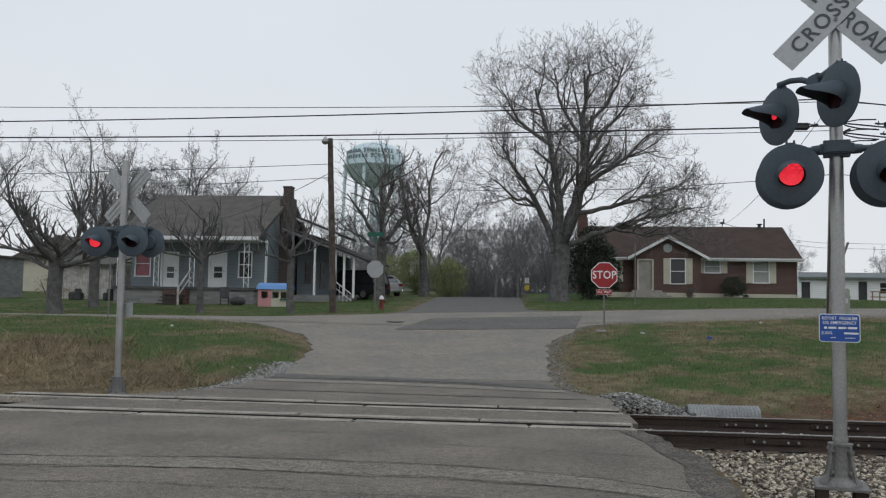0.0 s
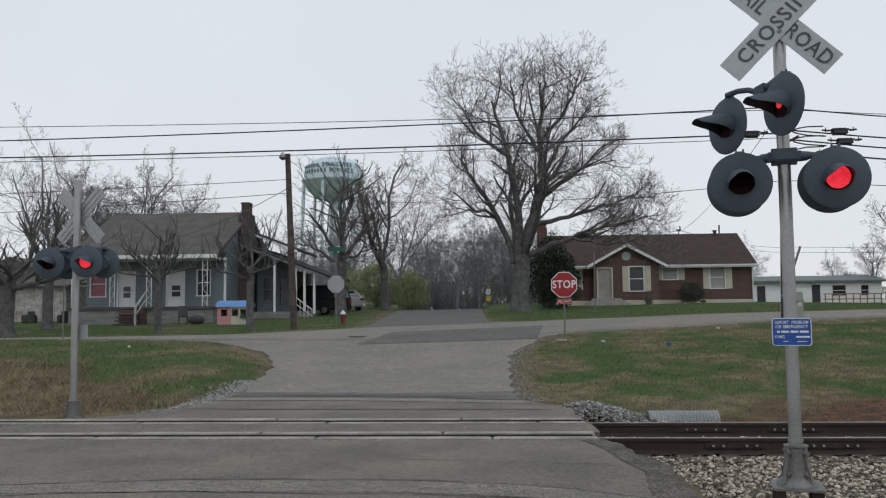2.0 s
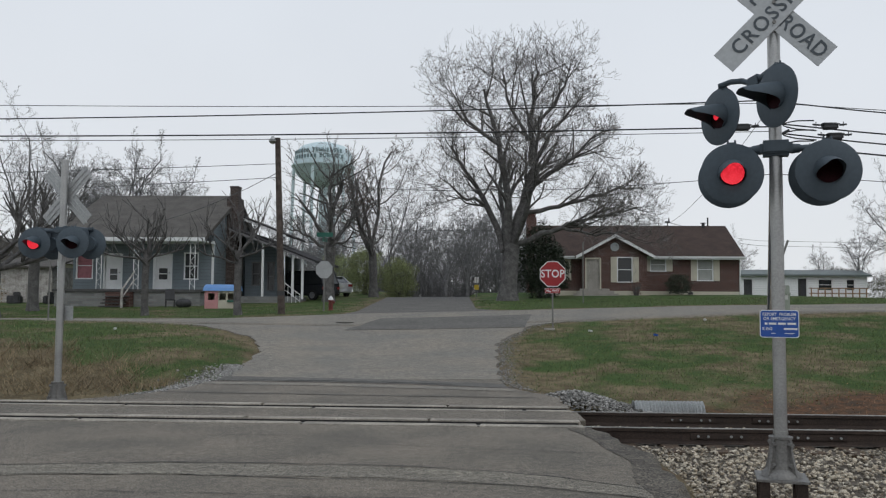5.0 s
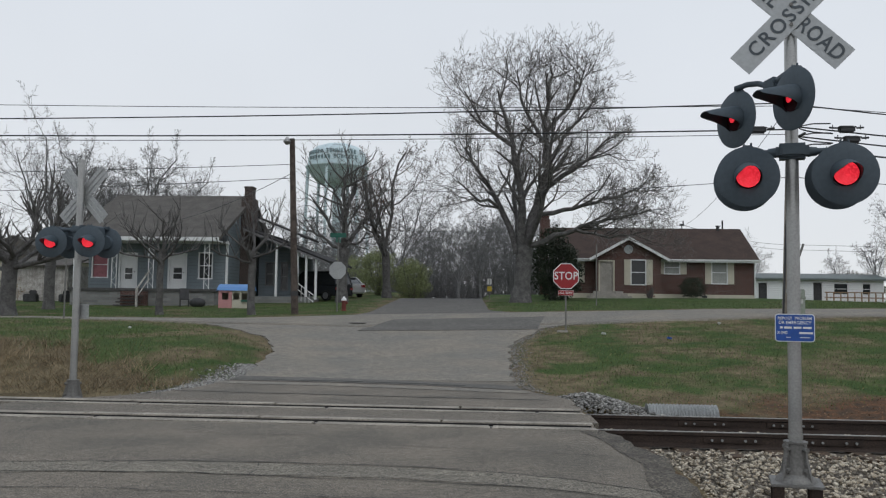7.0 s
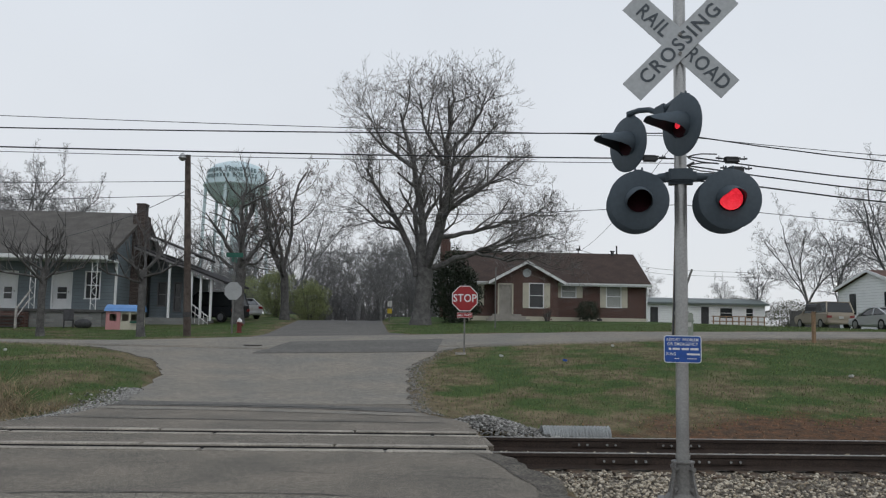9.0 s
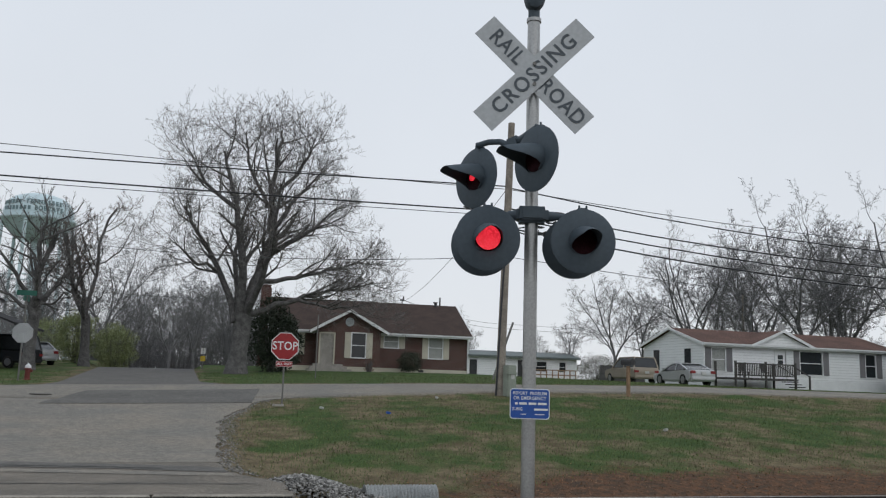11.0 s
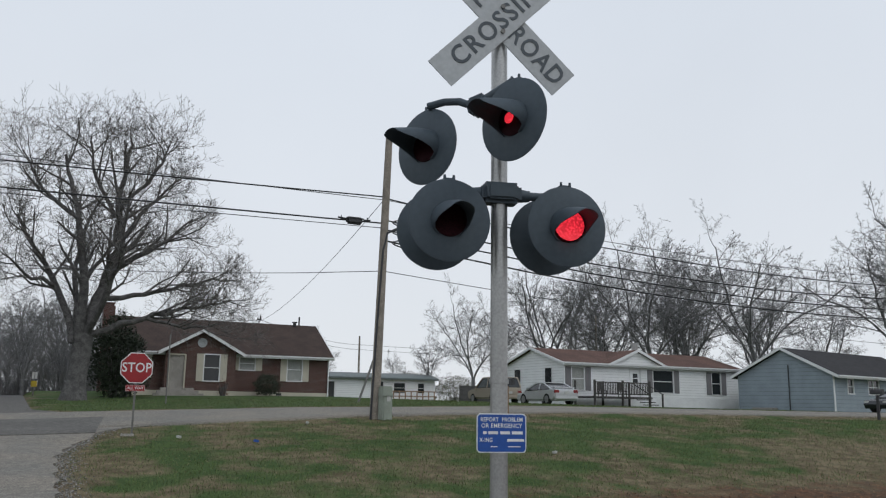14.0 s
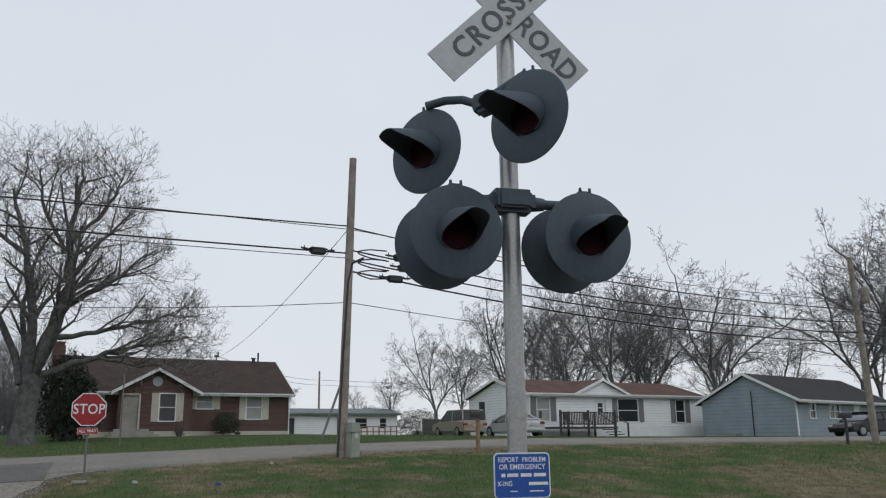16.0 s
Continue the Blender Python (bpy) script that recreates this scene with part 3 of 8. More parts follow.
def ground_material():
    m = bpy.data.materials.new("grass_and_earth")
    m.use_nodes = True
    nt = m.node_tree
    n, l = nt.nodes, nt.links.new
    b = n["Principled BSDF"]
    b.inputs["Roughness"].default_value = 0.95
    b.inputs["Specular IOR Level"].default_value = 0.15
    co = n.new("ShaderNodeTexCoord").outputs["Object"]

    def noise_at(scale, detail=5):
        k = n.new("ShaderNodeTexNoise")
        k.inputs["Scale"].default_value, k.inputs["Detail"].default_value = scale, detail
        l(co, k.inputs["Vector"])
        return k.outputs[0]

    def mixed(fac, a, c):
        k = n.new("ShaderNodeMix")
        k.data_type = "RGBA"
        l(fac, k.inputs[0])
        for sock, val in ((k.inputs[6], a), (k.inputs[7], c)):
            if isinstance(val, tuple):
                sock.default_value = (*val, 1)
            else:
                l(val, sock)
        return k.outputs[2]

    def ramp(src, lo, hi):
        k = n.new("ShaderNodeMapRange")
        k.inputs["From Min"].default_value, k.inputs["From Max"].default_value = lo, hi
        l(src, k.inputs[0])
        return k.outputs[0]

    green = mixed(ramp(noise_at(1.3), 0.35, 0.65), (0.048, 0.088, 0.023), (0.078, 0.122, 0.036))
    dry = mixed(ramp(noise_at(2.5), 0.35, 0.65), (0.120, 0.094, 0.054), (0.225, 0.182, 0.108))
    earth = mixed(ramp(noise_at(6), 0.35, 0.65), (0.075, 0.052, 0.036), (0.17, 0.088, 0.048))
    at = n.new("ShaderNodeAttribute")
    at.attribute_name = "wear"
    add = n.new("ShaderNodeMath")
    add.operation = "ADD"
    l(ramp(noise_at(0.7, 6), 0.32, 0.74), add.inputs[0])
    l(at.outputs["Fac"], add.inputs[1])
    c1 = mixed(ramp(add.outputs[0], 0.40, 0.74), green, dry)
    at2 = n.new("ShaderNodeAttribute")
    at2.attribute_name = "bare"
    add2 = n.new("ShaderNodeMath")
    add2.operation = "ADD"
    l(ramp(noise_at(1.1, 6), 0.3, 1.0), add2.inputs[0])
    l(at2.outputs["Fac"], add2.inputs[1])
    c2 = mixed(ramp(add2.outputs[0], 0.55, 0.95), c1, earth)
    fine = ramp(noise_at(34, 6), 0.26, 0.62)
    mul = n.new("ShaderNodeMix")
    mul.data_type, mul.blend_type = "RGBA", "MULTIPLY"
    mul.inputs[0].default_value = 0.62
    l(c2, mul.inputs[6])
    l(fine, mul.inputs[7])
    l(mul.outputs[2], b.inputs["Base Color"])
    bu = n.new("ShaderNodeBump")
    bu.inputs["Strength"].default_value, bu.inputs["Distance"].default_value = 0.8, 0.05
    l(noise_at(14, 5), bu.inputs["Height"])
    l(bu.outputs[0], b.inputs["Normal"])
    return m


def bank_top(x):
    """How far up the left bank the dry brush reaches."""
    return np.interp(x, (-9, -7, -4.2), (0.44, 0.36, 0.14)) + 0.03 * np.sin(x * 3.1) + 0.02 * np.sin(x * 7.3 + 1)


def patches(x, y):
    """Worn and lush patches of the lawn."""
    a = np.sin(0.9 * x + 1.3 * np.sin(0.7 * y)) * np.sin(1.1 * y + 0.8 * np.sin(0.6 * x))
    b = np.sin(2.3 * x + np.sin(1.9 * y)) * np.sin(2.7 * y + np.sin(1.3 * x))
    return 0.02 + 0.15 * a + 0.09 * b


def wear_of(x, y):
    """Dry grass along paving edges, on the bank and in patches."""
    x, y = np.asarray(x, float), np.asarray(y, float)
    p = paved(x, y)
    w = 0.55 * np.exp(-np.clip(-p, 0, None) / 0.7)
    s = (y - (13.7 + SLOPE * x)) / 13.5
    bank = np.where(x < -3, smooth((bank_top(x) - s) / 0.1), 0) * (s > -0.2)
    low = np.where(x > 2, 0.30 * smooth((0.42 - s) / 0.3), 0)
    worn = 0.5 * np.exp(-((x + 5.2) / 1.6) ** 2 - ((y - 23.5) / 2.2) ** 2) + 0.4 * np.exp(-((x - 5.8) / 1.6) ** 2 - ((y - 24.3) / 1.5) ** 2)
    worn = worn + 0.5 * np.exp(-((x - 24) / 7) ** 2 - ((y - 17) / 3) ** 2)
    return np.clip(w + 0.85 * bank + low + worn + patches(x, y) - np.where(x < 0, 0.04, 0.25) * (y > 34), -0.4, 1.2)


def bare_of(x, y):
    x, y = np.asarray(x, float), np.asarray(y, float)
    s = (y - (13.7 + SLOPE * x)) / 13.5
    return np.where(x > 3, 0.85 * smooth((0.30 - s) / 0.22) * smooth((x - 4.0) / 4.5) + 0.25 * smooth((0.2 - s) / 0.15), 0.15 * smooth((0.12 - s) / 0.15)) + 0.35 * np.exp(-np.clip(-paved(x, y), 0, None) / 0.25)


def build_ground():
    xs = axis([-900.0, (-300, 100), (-100, 25), (-45, 3), (-16, 0.6), (14, 0.3), (45, 0.9), (80, 3), (150, 14), (400, 60), (900, 120)])
    ys = axis([-300.0, (-60, 60), (-4, 8), (9, 0.8), (40, 0.3), (70, 1.2), (110, 5), (260, 25), (1200, 160)])
    ob = sheet("ground", xs, ys, lambda X, Y: ground_z(X, Y) + 0.0, ground_material())
    co = np.empty(len(ob.data.vertices) * 3)
    ob.data.vertices.foreach_get("co", co)
    co = co.reshape(-1, 3)
    for key, fn in (("wear", wear_of), ("bare", bare_of)):
        a = ob.data.attributes.new(key, "FLOAT", "POINT")
        a.data.foreach_set("value", fn(co[:, 0], co[:, 1]).astype(np.float32))
    tagged(ob, "sloping lawn of patchy green and dry grass", "ground", kind="structure")


def strip(name, ys, left, right, zfun, material, skew=0.0, n=24, label="", lift=0.0):
    """A paved band between two edges, following the land; skew shears it with the track. Its sides go down."""
    V, F = [], []
    for y in ys:
        a, c = left(y), right(y)
        for i in range(n + 1):
            x = a + (c - a) * i / n
            yy = y + skew * x
            V.append((x, yy, float(zfun(x, yy)) + lift))
    m = len(ys)
    for j in range(m - 1):
        for i in range(n):
            k = j * (n + 1) + i
            F.append((k, k + 1, k + n + 2, k + n + 1))
    rim = [i for i in range(n + 1)] + [j * (n + 1) + n for j in range(1, m)] + [(m - 1) * (n + 1) + i for i in range(n - 1, -1, -1)] + [j * (n + 1) for j in range(m - 2, 0, -1)]
    base = len(V)
    for k in rim:
        x, y, z = V[k]
        V.append((x, y, z - 0.22))
    for i in range(len(rim)):
        j = (i + 1) % len(rim)
        F.append((rim[j], rim[i], base + i, base + j))
    return tagged(pydata(name, V, F, material, smooth=False), label or "worn grey asphalt", "road", kind="structure")


def build_roads():
    rz = lambda x, y: road_z(x, y)
    L = lambda y: float(np.interp(y, *ROAD_L))
    R = lambda y: float(np.interp(y, *ROAD_R))
    wob = lambda y, k: 0.05 * math.sin(y * 5.1 + k) + 0.03 * math.sin(y * 13.7 + 2 * k)
    strip("road", axis([-60.0, (4, 8), (10.42, 0.2)]), L, lambda y: R(y) + wob(y, 1) - 0.0, rz, M["asphalt"], SLOPE, 20, "cracked worn grey asphalt road before the crossing")
    strip("road_crossing", axis([11.07, (11.88, 0.2)]), L, R, rz, M["asphalt"], SLOPE, 20, "asphalt infill between the rails")
    strip("road_apron", axis([12.50, (16.55, 0.2)]), L, lambda y: R(y) + wob(y, 2), rz, M["asphalt"], SLOPE * 0.8, 20, "grey asphalt apron behind the crossing")
    strip("road_slope", axis([16.45, (27.3, 0.25)]), lambda y: L(y) + wob(y, 3), lambda y: R(y) + wob(y, 4), rz, M["asphalt_light"], 0.0, 24, "pale asphalt rising to the street", 0.004)
    # the street along the front
    V, F = [], []
    xs = axis([-160.0, (-40, 6), (40, 0.6), (160, 8)])
    for x in xs:
        for k in range(9):
            y = near_edge(x) + (far_edge(x) - near_edge(x)) * k / 8
            V.append((x, y, float(road_z(x, y)) + 0.012 + 0.05 * (1 - (k / 4 - 1) ** 2)))
        V.append((x, near_edge(x) - 0.02, V[-9][2] - 0.2))
        V.append((x, far_edge(x) + 0.02, V[-2][2] - 0.2))
    for j in range(len(xs) - 1):
        a, b = j * 11, (j + 1) * 11
        for k in range(8):
            F.append((a + k, b + k, b + k + 1, a + k + 1))
        F.append((a + 9, b + 9, b, a))
        F.append((a + 8, b + 8, b + 10, a + 10))
    tagged(pydata("street", V, F, M["asphalt_light"], smooth=True), "pale grey asphalt street across the hill", "road", kind="structure")
    strip("road_north", axis([33.3, (60, 0.8), (110, 5)]), lambda y: float(np.interp(y, *NORTH_L)), lambda y: float(np.interp(y, *NORTH_R)), rz, M["asphalt_dark"], 0.0, 10, "dark asphalt lane over the crest", 0.01)
    # darker repair patch and dark seams
    strip("road_patch", axis([25.9, (29.9, 0.3)]), lambda y: -1.55 + 0.25 * (y - 25.9), lambda y: 4.0 + 0.2 * (y - 25.9), lambda x, y: road_z(x, y) + 0.05 * smooth((y - 27) / 2) + 0.02, M["asphalt_dark"], 0, 8, "dark asphalt repair patch")

    def seam(name, pts, w, seed, material, rough=1.0, lift=0.007):
        rnd = random.Random(seed)
        V, F = [], []
        dense = []
        for (x0, y0), (x1, y1) in zip(pts, pts[1:]):
            k = max(2, int(math.hypot(x1 - x0, y1 - y0) / 0.12))
            dense += [(x0 + (x1 - x0) * i / k, y0 + (y1 - y0) * i / k) for i in range(k)]
        dense.append(pts[-1])
        off = 0.0
        for i, (x, y) in enumerate(dense):
            off = 0.75 * off + rnd.uniform(-0.025, 0.025) * rough
            ww = w * (1 + rough * rnd.uniform(-0.65, 0.3))
            for s in (-1, 1):
                yy = y + off + s * ww / 2
                V.append((x, yy, float(road_z(x, yy)) + lift))
        for i in range(len(dense) - 1):
            F.append((2 * i, 2 * i + 2, 2 * i + 3, 2 * i + 1))
        tagged(pydata(name, V, F, material), "dark open crack in the asphalt", "road crack", kind="structure")

    seam("old_joint", [(-7, 7.72), (-3.3, 7.74), (-1.9, 7.78), (-0.8, 7.68), (0.1, 7.60), (0.7, 7.46), (1.2, 7.32), (1.7, 7.1), (2.3, 6.75)], 0.5, 22, M["asphalt_old"], 0.15, 0.004)
    seam("crack", [(-7, 7.9), (-3.42, 7.95), (-1.92, 8.06), (-1.1, 7.98), (0.2, 7.9), (0.72, 7.73), (1.22, 7.6), (1.69, 7.37), (2.11, 7.07), (2.5, 6.7)], 0.022, 1, M["tar"])
    seam("crack", [(-7, 7.5), (-3.2, 7.52), (-1.76, 7.5), (-0.77, 7.41), (0, 7.32), (0.69, 7.18), (1.15, 7.05), (1.59, 6.87), (2.3, 6.5)], 0.02, 2, M["tar"])
    seam("crack", [(-6, 6.95), (-2, 6.85), (1, 6.5)], 0.012, 3, M["tar"])
    seam("crack", [(-2.4, 9.75), (-1.2, 9.65), (-0.2, 9.5)], 0.012, 4, M["tar"])
    seam("crack", [(0.1, 9.0), (0.9, 8.8), (2.3, 8.5)], 0.012, 5, M["tar"])
    seam("tar_band", [(-3.25, 16.5), (-1, 16.2), (0.4, 15.85), (1.6, 15.4), (2.15, 15.15)], 0.75, 6, M["asphalt_dark"], 0.12)
    seam("crack", [(-2.6, 16.25), (-1, 16.05), (0.4, 15.7), (1.2, 15.4)], 0.09, 7, M["tar"], 1.0, 0.011)
    seam("pale_band", [(-3.4, 15.7), (-1, 15.35), (0.4, 15.0), (1.6, 14.65), (2.2, 14.5)], 0.45, 12, M["asphalt_light"], 0.2)
    seam("crack", [(-3.7, 14.2), (-0.8, 13.75), (2.4, 13.35)], 0.09, 8, M["asphalt_dark"], 0.8)
    seam("crack", [(-1.14, 7.44), (-1.1, 7.7), (-1.14, 7.98)], 0.05, 9, M["tar"])
    seam("crack", [(-0.9, 20.2), (0.4, 20.0), (1.2, 20.1)], 0.03, 10, M["asphalt_dark"])
    seam("crack", [(-1.1, 25.6), (-0.8, 25.1), (-0.5, 24.6)], 0.05, 11, M["asphalt_dark"])
    # dark crumbled shoulder running down to the ballast
    V, F = [], []
    ys = axis([3.0, (10.35, 0.12)])
    for y in ys:
        x = R(y)
        k = 0.016 * math.sin(4 * y) + 0.006 * math.sin(23 * y)
        w = wob(y, 1)
        for dx, z in ((-0.3 + 2 * k, 0.006), (-0.12 + k, 0.007), (w, 0.004), (w + 0.06, -0.1 + k), (w + 0.2, -0.24)):
            V.append((x + dx, y + SLOPE * (x + dx), z))
    for j in range(len(ys) - 1):
        for i in range(4):
            a = 5 * j + i
            F.append((a, a + 1, a + 6, a + 5))
    tagged(pydata("road_shoulder", V, F, M["dirt"], smooth=True), "dark crumbled asphalt shoulder beside the ballast", "road", kind="structure")
    bm = bmesh.new()
    bmesh.ops.create_cone(bm, cap_ends=True, segments=20, radius1=0.3, radius2=0.3, depth=0.02, matrix=pose(-1.75, 28.6, float(road_z(-1.75, 28.6)) + 0.05))
    tagged(part("manhole_cover", bm, M["asphalt_dark"]), "dark round iron manhole cover in the street", "manhole cover")


def track_m(u, v, z=0.0):
    """A pose in the track's frame: u metres along, v across from the near rail."""
    a = math.atan(SLOPE)
    return Matrix.Translation((-0.13, 10.72, 0)) @ Matrix.Rotation(a, 4, "Z") @ Matrix.Translation((u, v, z))


def build_track():
    tr = thing("railway_track", track_m(0, 0), "rusty steel railway track on dark wooden ties", "railway track", kind="structure")
    for v in (0.0, 1.435):
        def web(bm, v=v):
            prism(bm, [(-70, v - 0.075, -0.185), (-70, v + 0.075, -0.185), (-70, v + 0.07, -0.165), (-70, v + 0.012, -0.14), (-70, v + 0.012, -0.05), (-70, v + 0.036, -0.04), (-70, v + 0.036, -0.006), (-70, v - 0.036, -0.006), (-70, v - 0.036, -0.04), (-70, v - 0.012, -0.05), (-70, v - 0.012, -0.14), (-70, v - 0.07, -0.165)], (140, 0, 0))
        one("rail", web, M["rail"], tr, "rust-brown steel rail").location.z = -0.026
        one("rail_head", lambda bm, v=v: bx(bm, (0, v, -0.001), (140, 0.06, 0.008)), M["railhead"], tr, "worn bright running surface").location.z = -0.026
        for u in (4.35, 5.55, 9.3):
            def joint(bm, v=v, u=u):
                bx(bm, (u, v - 0.022, -0.09), (0.7, 0.018, 0.075), bev=0.004)
                for k in (-0.26, -0.14, 0.14, 0.26):
                    rod(bm, (u + k, v - 0.03, -0.09), (u + k, v - 0.055, -0.09), 0.014, n=6)
            one("joint_bar", joint, M["rail"], tr).location.z = -0.026
            for k in (-0.26, -0.14, 0.14, 0.26):
                one("bolt", lambda bm, u=u, v=v, k=k: rod(bm, (u + k, v - 0.05, -0.116), (u + k, v - 0.062, -0.116), 0.017, n=6), M["corr"], tr, "bright bolt end")
    rnd = random.Random(4)
    tie = None
    for i in range(-55, 56):
        u = i * 0.53 + rnd.uniform(-0.03, 0.03)
        if -4.8 < u < 2.6:
            continue
        if tie is None:
            bm = bmesh.new()
            bx(bm, (0, 0, 0), (0.23, 2.6, 0.17), bev=0.012)
            tie = part("tie", bm, M["tie"], tr)
            o = tie
        else:
            o = new("tie", tie.data)
            o.parent = tr
        o.matrix_basis = pose(u, 0.72 + rnd.uniform(-0.05, 0.05), -0.298, 0, rnd.uniform(-1, 1), rnd.uniform(-2, 2))
    # the rails lie sunk in dark flangeways through the road, between worn timbers
    # the thin upper strips paint the timber sides dark, as if in shade
    for v0, v1, z in ((-0.06, -0.038, -0.05), (0.038, 0.145, -0.07), (0.145, 0.158, -0.004), (1.375, 1.397, -0.05), (1.473, 1.575, -0.07), (1.575, 1.588, -0.004)):
        box("flangeway_shade_filler", (-2.0, (v0 + v1) / 2, z - 0.03), (9.3, v1 - v0, 0.06), M["tar"], tr, "dark flangeway filler and liner with the gap's shade painted in")
    for v, w in ((-0.18, 0.235), (0.263, 0.205), (1.275, 0.195), (1.695, 0.21)):
        u = -6.6
        while u < 2.45:
            ln = min(rnd.uniform(2.1, 3.0), 2.7 - u)
            box("crossing_timber", (u + ln / 2, v, -0.046 + rnd.uniform(-0.003, 0.006)), (ln - 0.03, w - 0.006, 0.1), M["timber"], tr, "", rz=rnd.uniform(-0.12, 0.12), bev=0.012)
            u += ln
    # ballast bed
    bed = strip("ballast_bed", axis([3.0, (8, 0.6), (11.0, 0.25), (14.2, 0.25)]), lambda y: 2.62, lambda y: 70.0, lambda x, y: np.where(np.abs(y - 11.46 - SLOPE * x) < 1.35, -0.24, -0.24 - 0.12 * np.clip(np.abs(y - 11.46 - SLOPE * x) - 1.35, 0, 2.5) * (y > 11.4) - 0.015) + 0.0, M["gravel"], SLOPE, 90, "dark gravel bed under the stones")
    tagged(bed, category="ballast")
    bed2 = strip("ballast_bed", axis([9.4, (14.0, 0.25)]), lambda y: -70.0, lambda y: -5.2, lambda x, y: -0.235 - 0.05 * np.clip(np.abs(y - 11.46 - SLOPE * x) - 1.35, 0, 1.5), M["gravel"], SLOPE, 60, "dark gravel bed under the rails")
    tagged(bed2, category="ballast")


build_ground()
build_roads()
build_track()

# ---- crossing signals ----
SIGNAL_YAW = -19.45


def lamp_head(parent, m, lit, glow=0.1):
    """A flashing lamp: round backing board, housing, visor, lens, and the lamp that shows when it is lit. It faces -y."""
    def body(bm):
        lathe(bm, [(0.12, 0.11), (0.125, 0.03), (0.258, 0.008), (0.266, 0.004), (0.266, -0.001), (0.259, -0.005), (0.13, -0.008)], 48, pose(0, 0, 0, -90))
    head = one("lamp_head", body, M["black"], parent, "round black signal backing board", True)
    head.matrix_basis = m

    def visor(bm):
        # a long tapering hood, open below, cut back at the sides
        n, k = 22, 5
        shells = []
        for r in (0.120, 0.114):
            shell = []
            for i in range(n + 1):
                a = radians(-58 + 296 * i / n)
                reach = 0.03 + 0.32 * float(smooth((math.sin(a) + 0.62) / 1.3))
                line = []
                for j in range(k + 1):
                    f = j / k * reach
                    rr = r * (1 - 0.95 * max(0.0, f - 0.05))
                    line.append(bm.verts.new((rr * math.cos(a), -f, rr * math.sin(a) - 0.05 * f - 0.2 * f * f)))
                shell.append(line)
            shells.append(shell)
        for shell in shells:
            for i in range(n):
                for j in range(k):
                    bm.faces.new((shell[i][j], shell[i + 1][j], shell[i + 1][j + 1], shell[i][j + 1]))
        for i in range(n):
            bm.faces.new((shells[0][i][k], shells[0][i + 1][k], shells[1][i + 1][k], shells[1][i][k]))
    one("visor", visor, M["blackin"], head, "black tapering lamp hood", True)
    one("lens", lambda bm: lathe(bm, [(0.108, 0.0), (0.108, 0.012), (0.09, 0.018), (0.0, 0.022)], 32, pose(0, -0.004, 0, 90)), M["lens"], head, "dark red glass lens", True)

    def knobs(bm):
        for x in (-0.03, 0.03):
            rod(bm, (x, 0.02, 0.25), (x, 0.02, 0.298), 0.012, 0.008, 8)
        bx(bm, (0, 0.04, 0.255), (0.09, 0.06, 0.05), bev=0.01)
    one("hanger", knobs, M["black"], head)
    if lit:
        def leds(bm):
            lathe(bm, [(0.0, 0.0), (glow, 0.0), (glow, 0.005), (0.0, 0.009)], 28, pose(0, 0, 0, 90))
        g = one("lit_lamp", leds, M["led"], head, "glowing red lamp")
        g.matrix_basis = pose(0, 0.06, 0)
        LIT.append((g, lit))
    return head


LIT = []


def crossbuck(parent, z, y, text):
    for sign, words, yy in ((1, ("CROSSING",), y - 0.012), (-1, ("RAIL", "ROAD"), y)):
        def blade(bm, sign=sign, yy=yy):
            bx(bm, (0, yy, z), (1.22, 0.008, 0.229), ry=-45 * sign, bev=0.002)
        b = one("crossbuck_blade", blade, M["signwhite"] if text else M["signback"], parent, "grey-white reflective crossing blade" if text else "bare aluminium back of a crossing blade")
        if text:
            face = Matrix.Translation((0, yy - 0.006, z)) @ Matrix.Rotation(radians(-45 * sign), 4, "Y") @ Matrix.Rotation(radians(90), 4, "X")
            if len(words) == 1:
                lettering("lettering", words[0], 0.186, M["signtext"], b, face, 0.93, bold=0.014, space=1.18)
            else:
                for w, s in ((words[0], -1), (words[1], 1)):
                    lettering("lettering", w, 0.186, M["signtext"], b, face @ Matrix.Translation((s * 0.335, 0, 0)), 0.86, bold=0.014, space=1.1)
        else:
            for s in (-0.09, 0.09):
                box("stiffener", (0, yy - 0.008, z), (1.2, 0.012, 0.012), M["signback"], b, ry=-45 * sign).location = (0.06 * s * sign, 0, s * 0.7)
    for dz in (-0.09, 0.09):
        one("bolt", lambda bm, dz=dz: rod(bm, (0, y - 0.03, z + dz), (0, y + 0.02, z + dz), 0.016, n=8), M["cast"], parent)


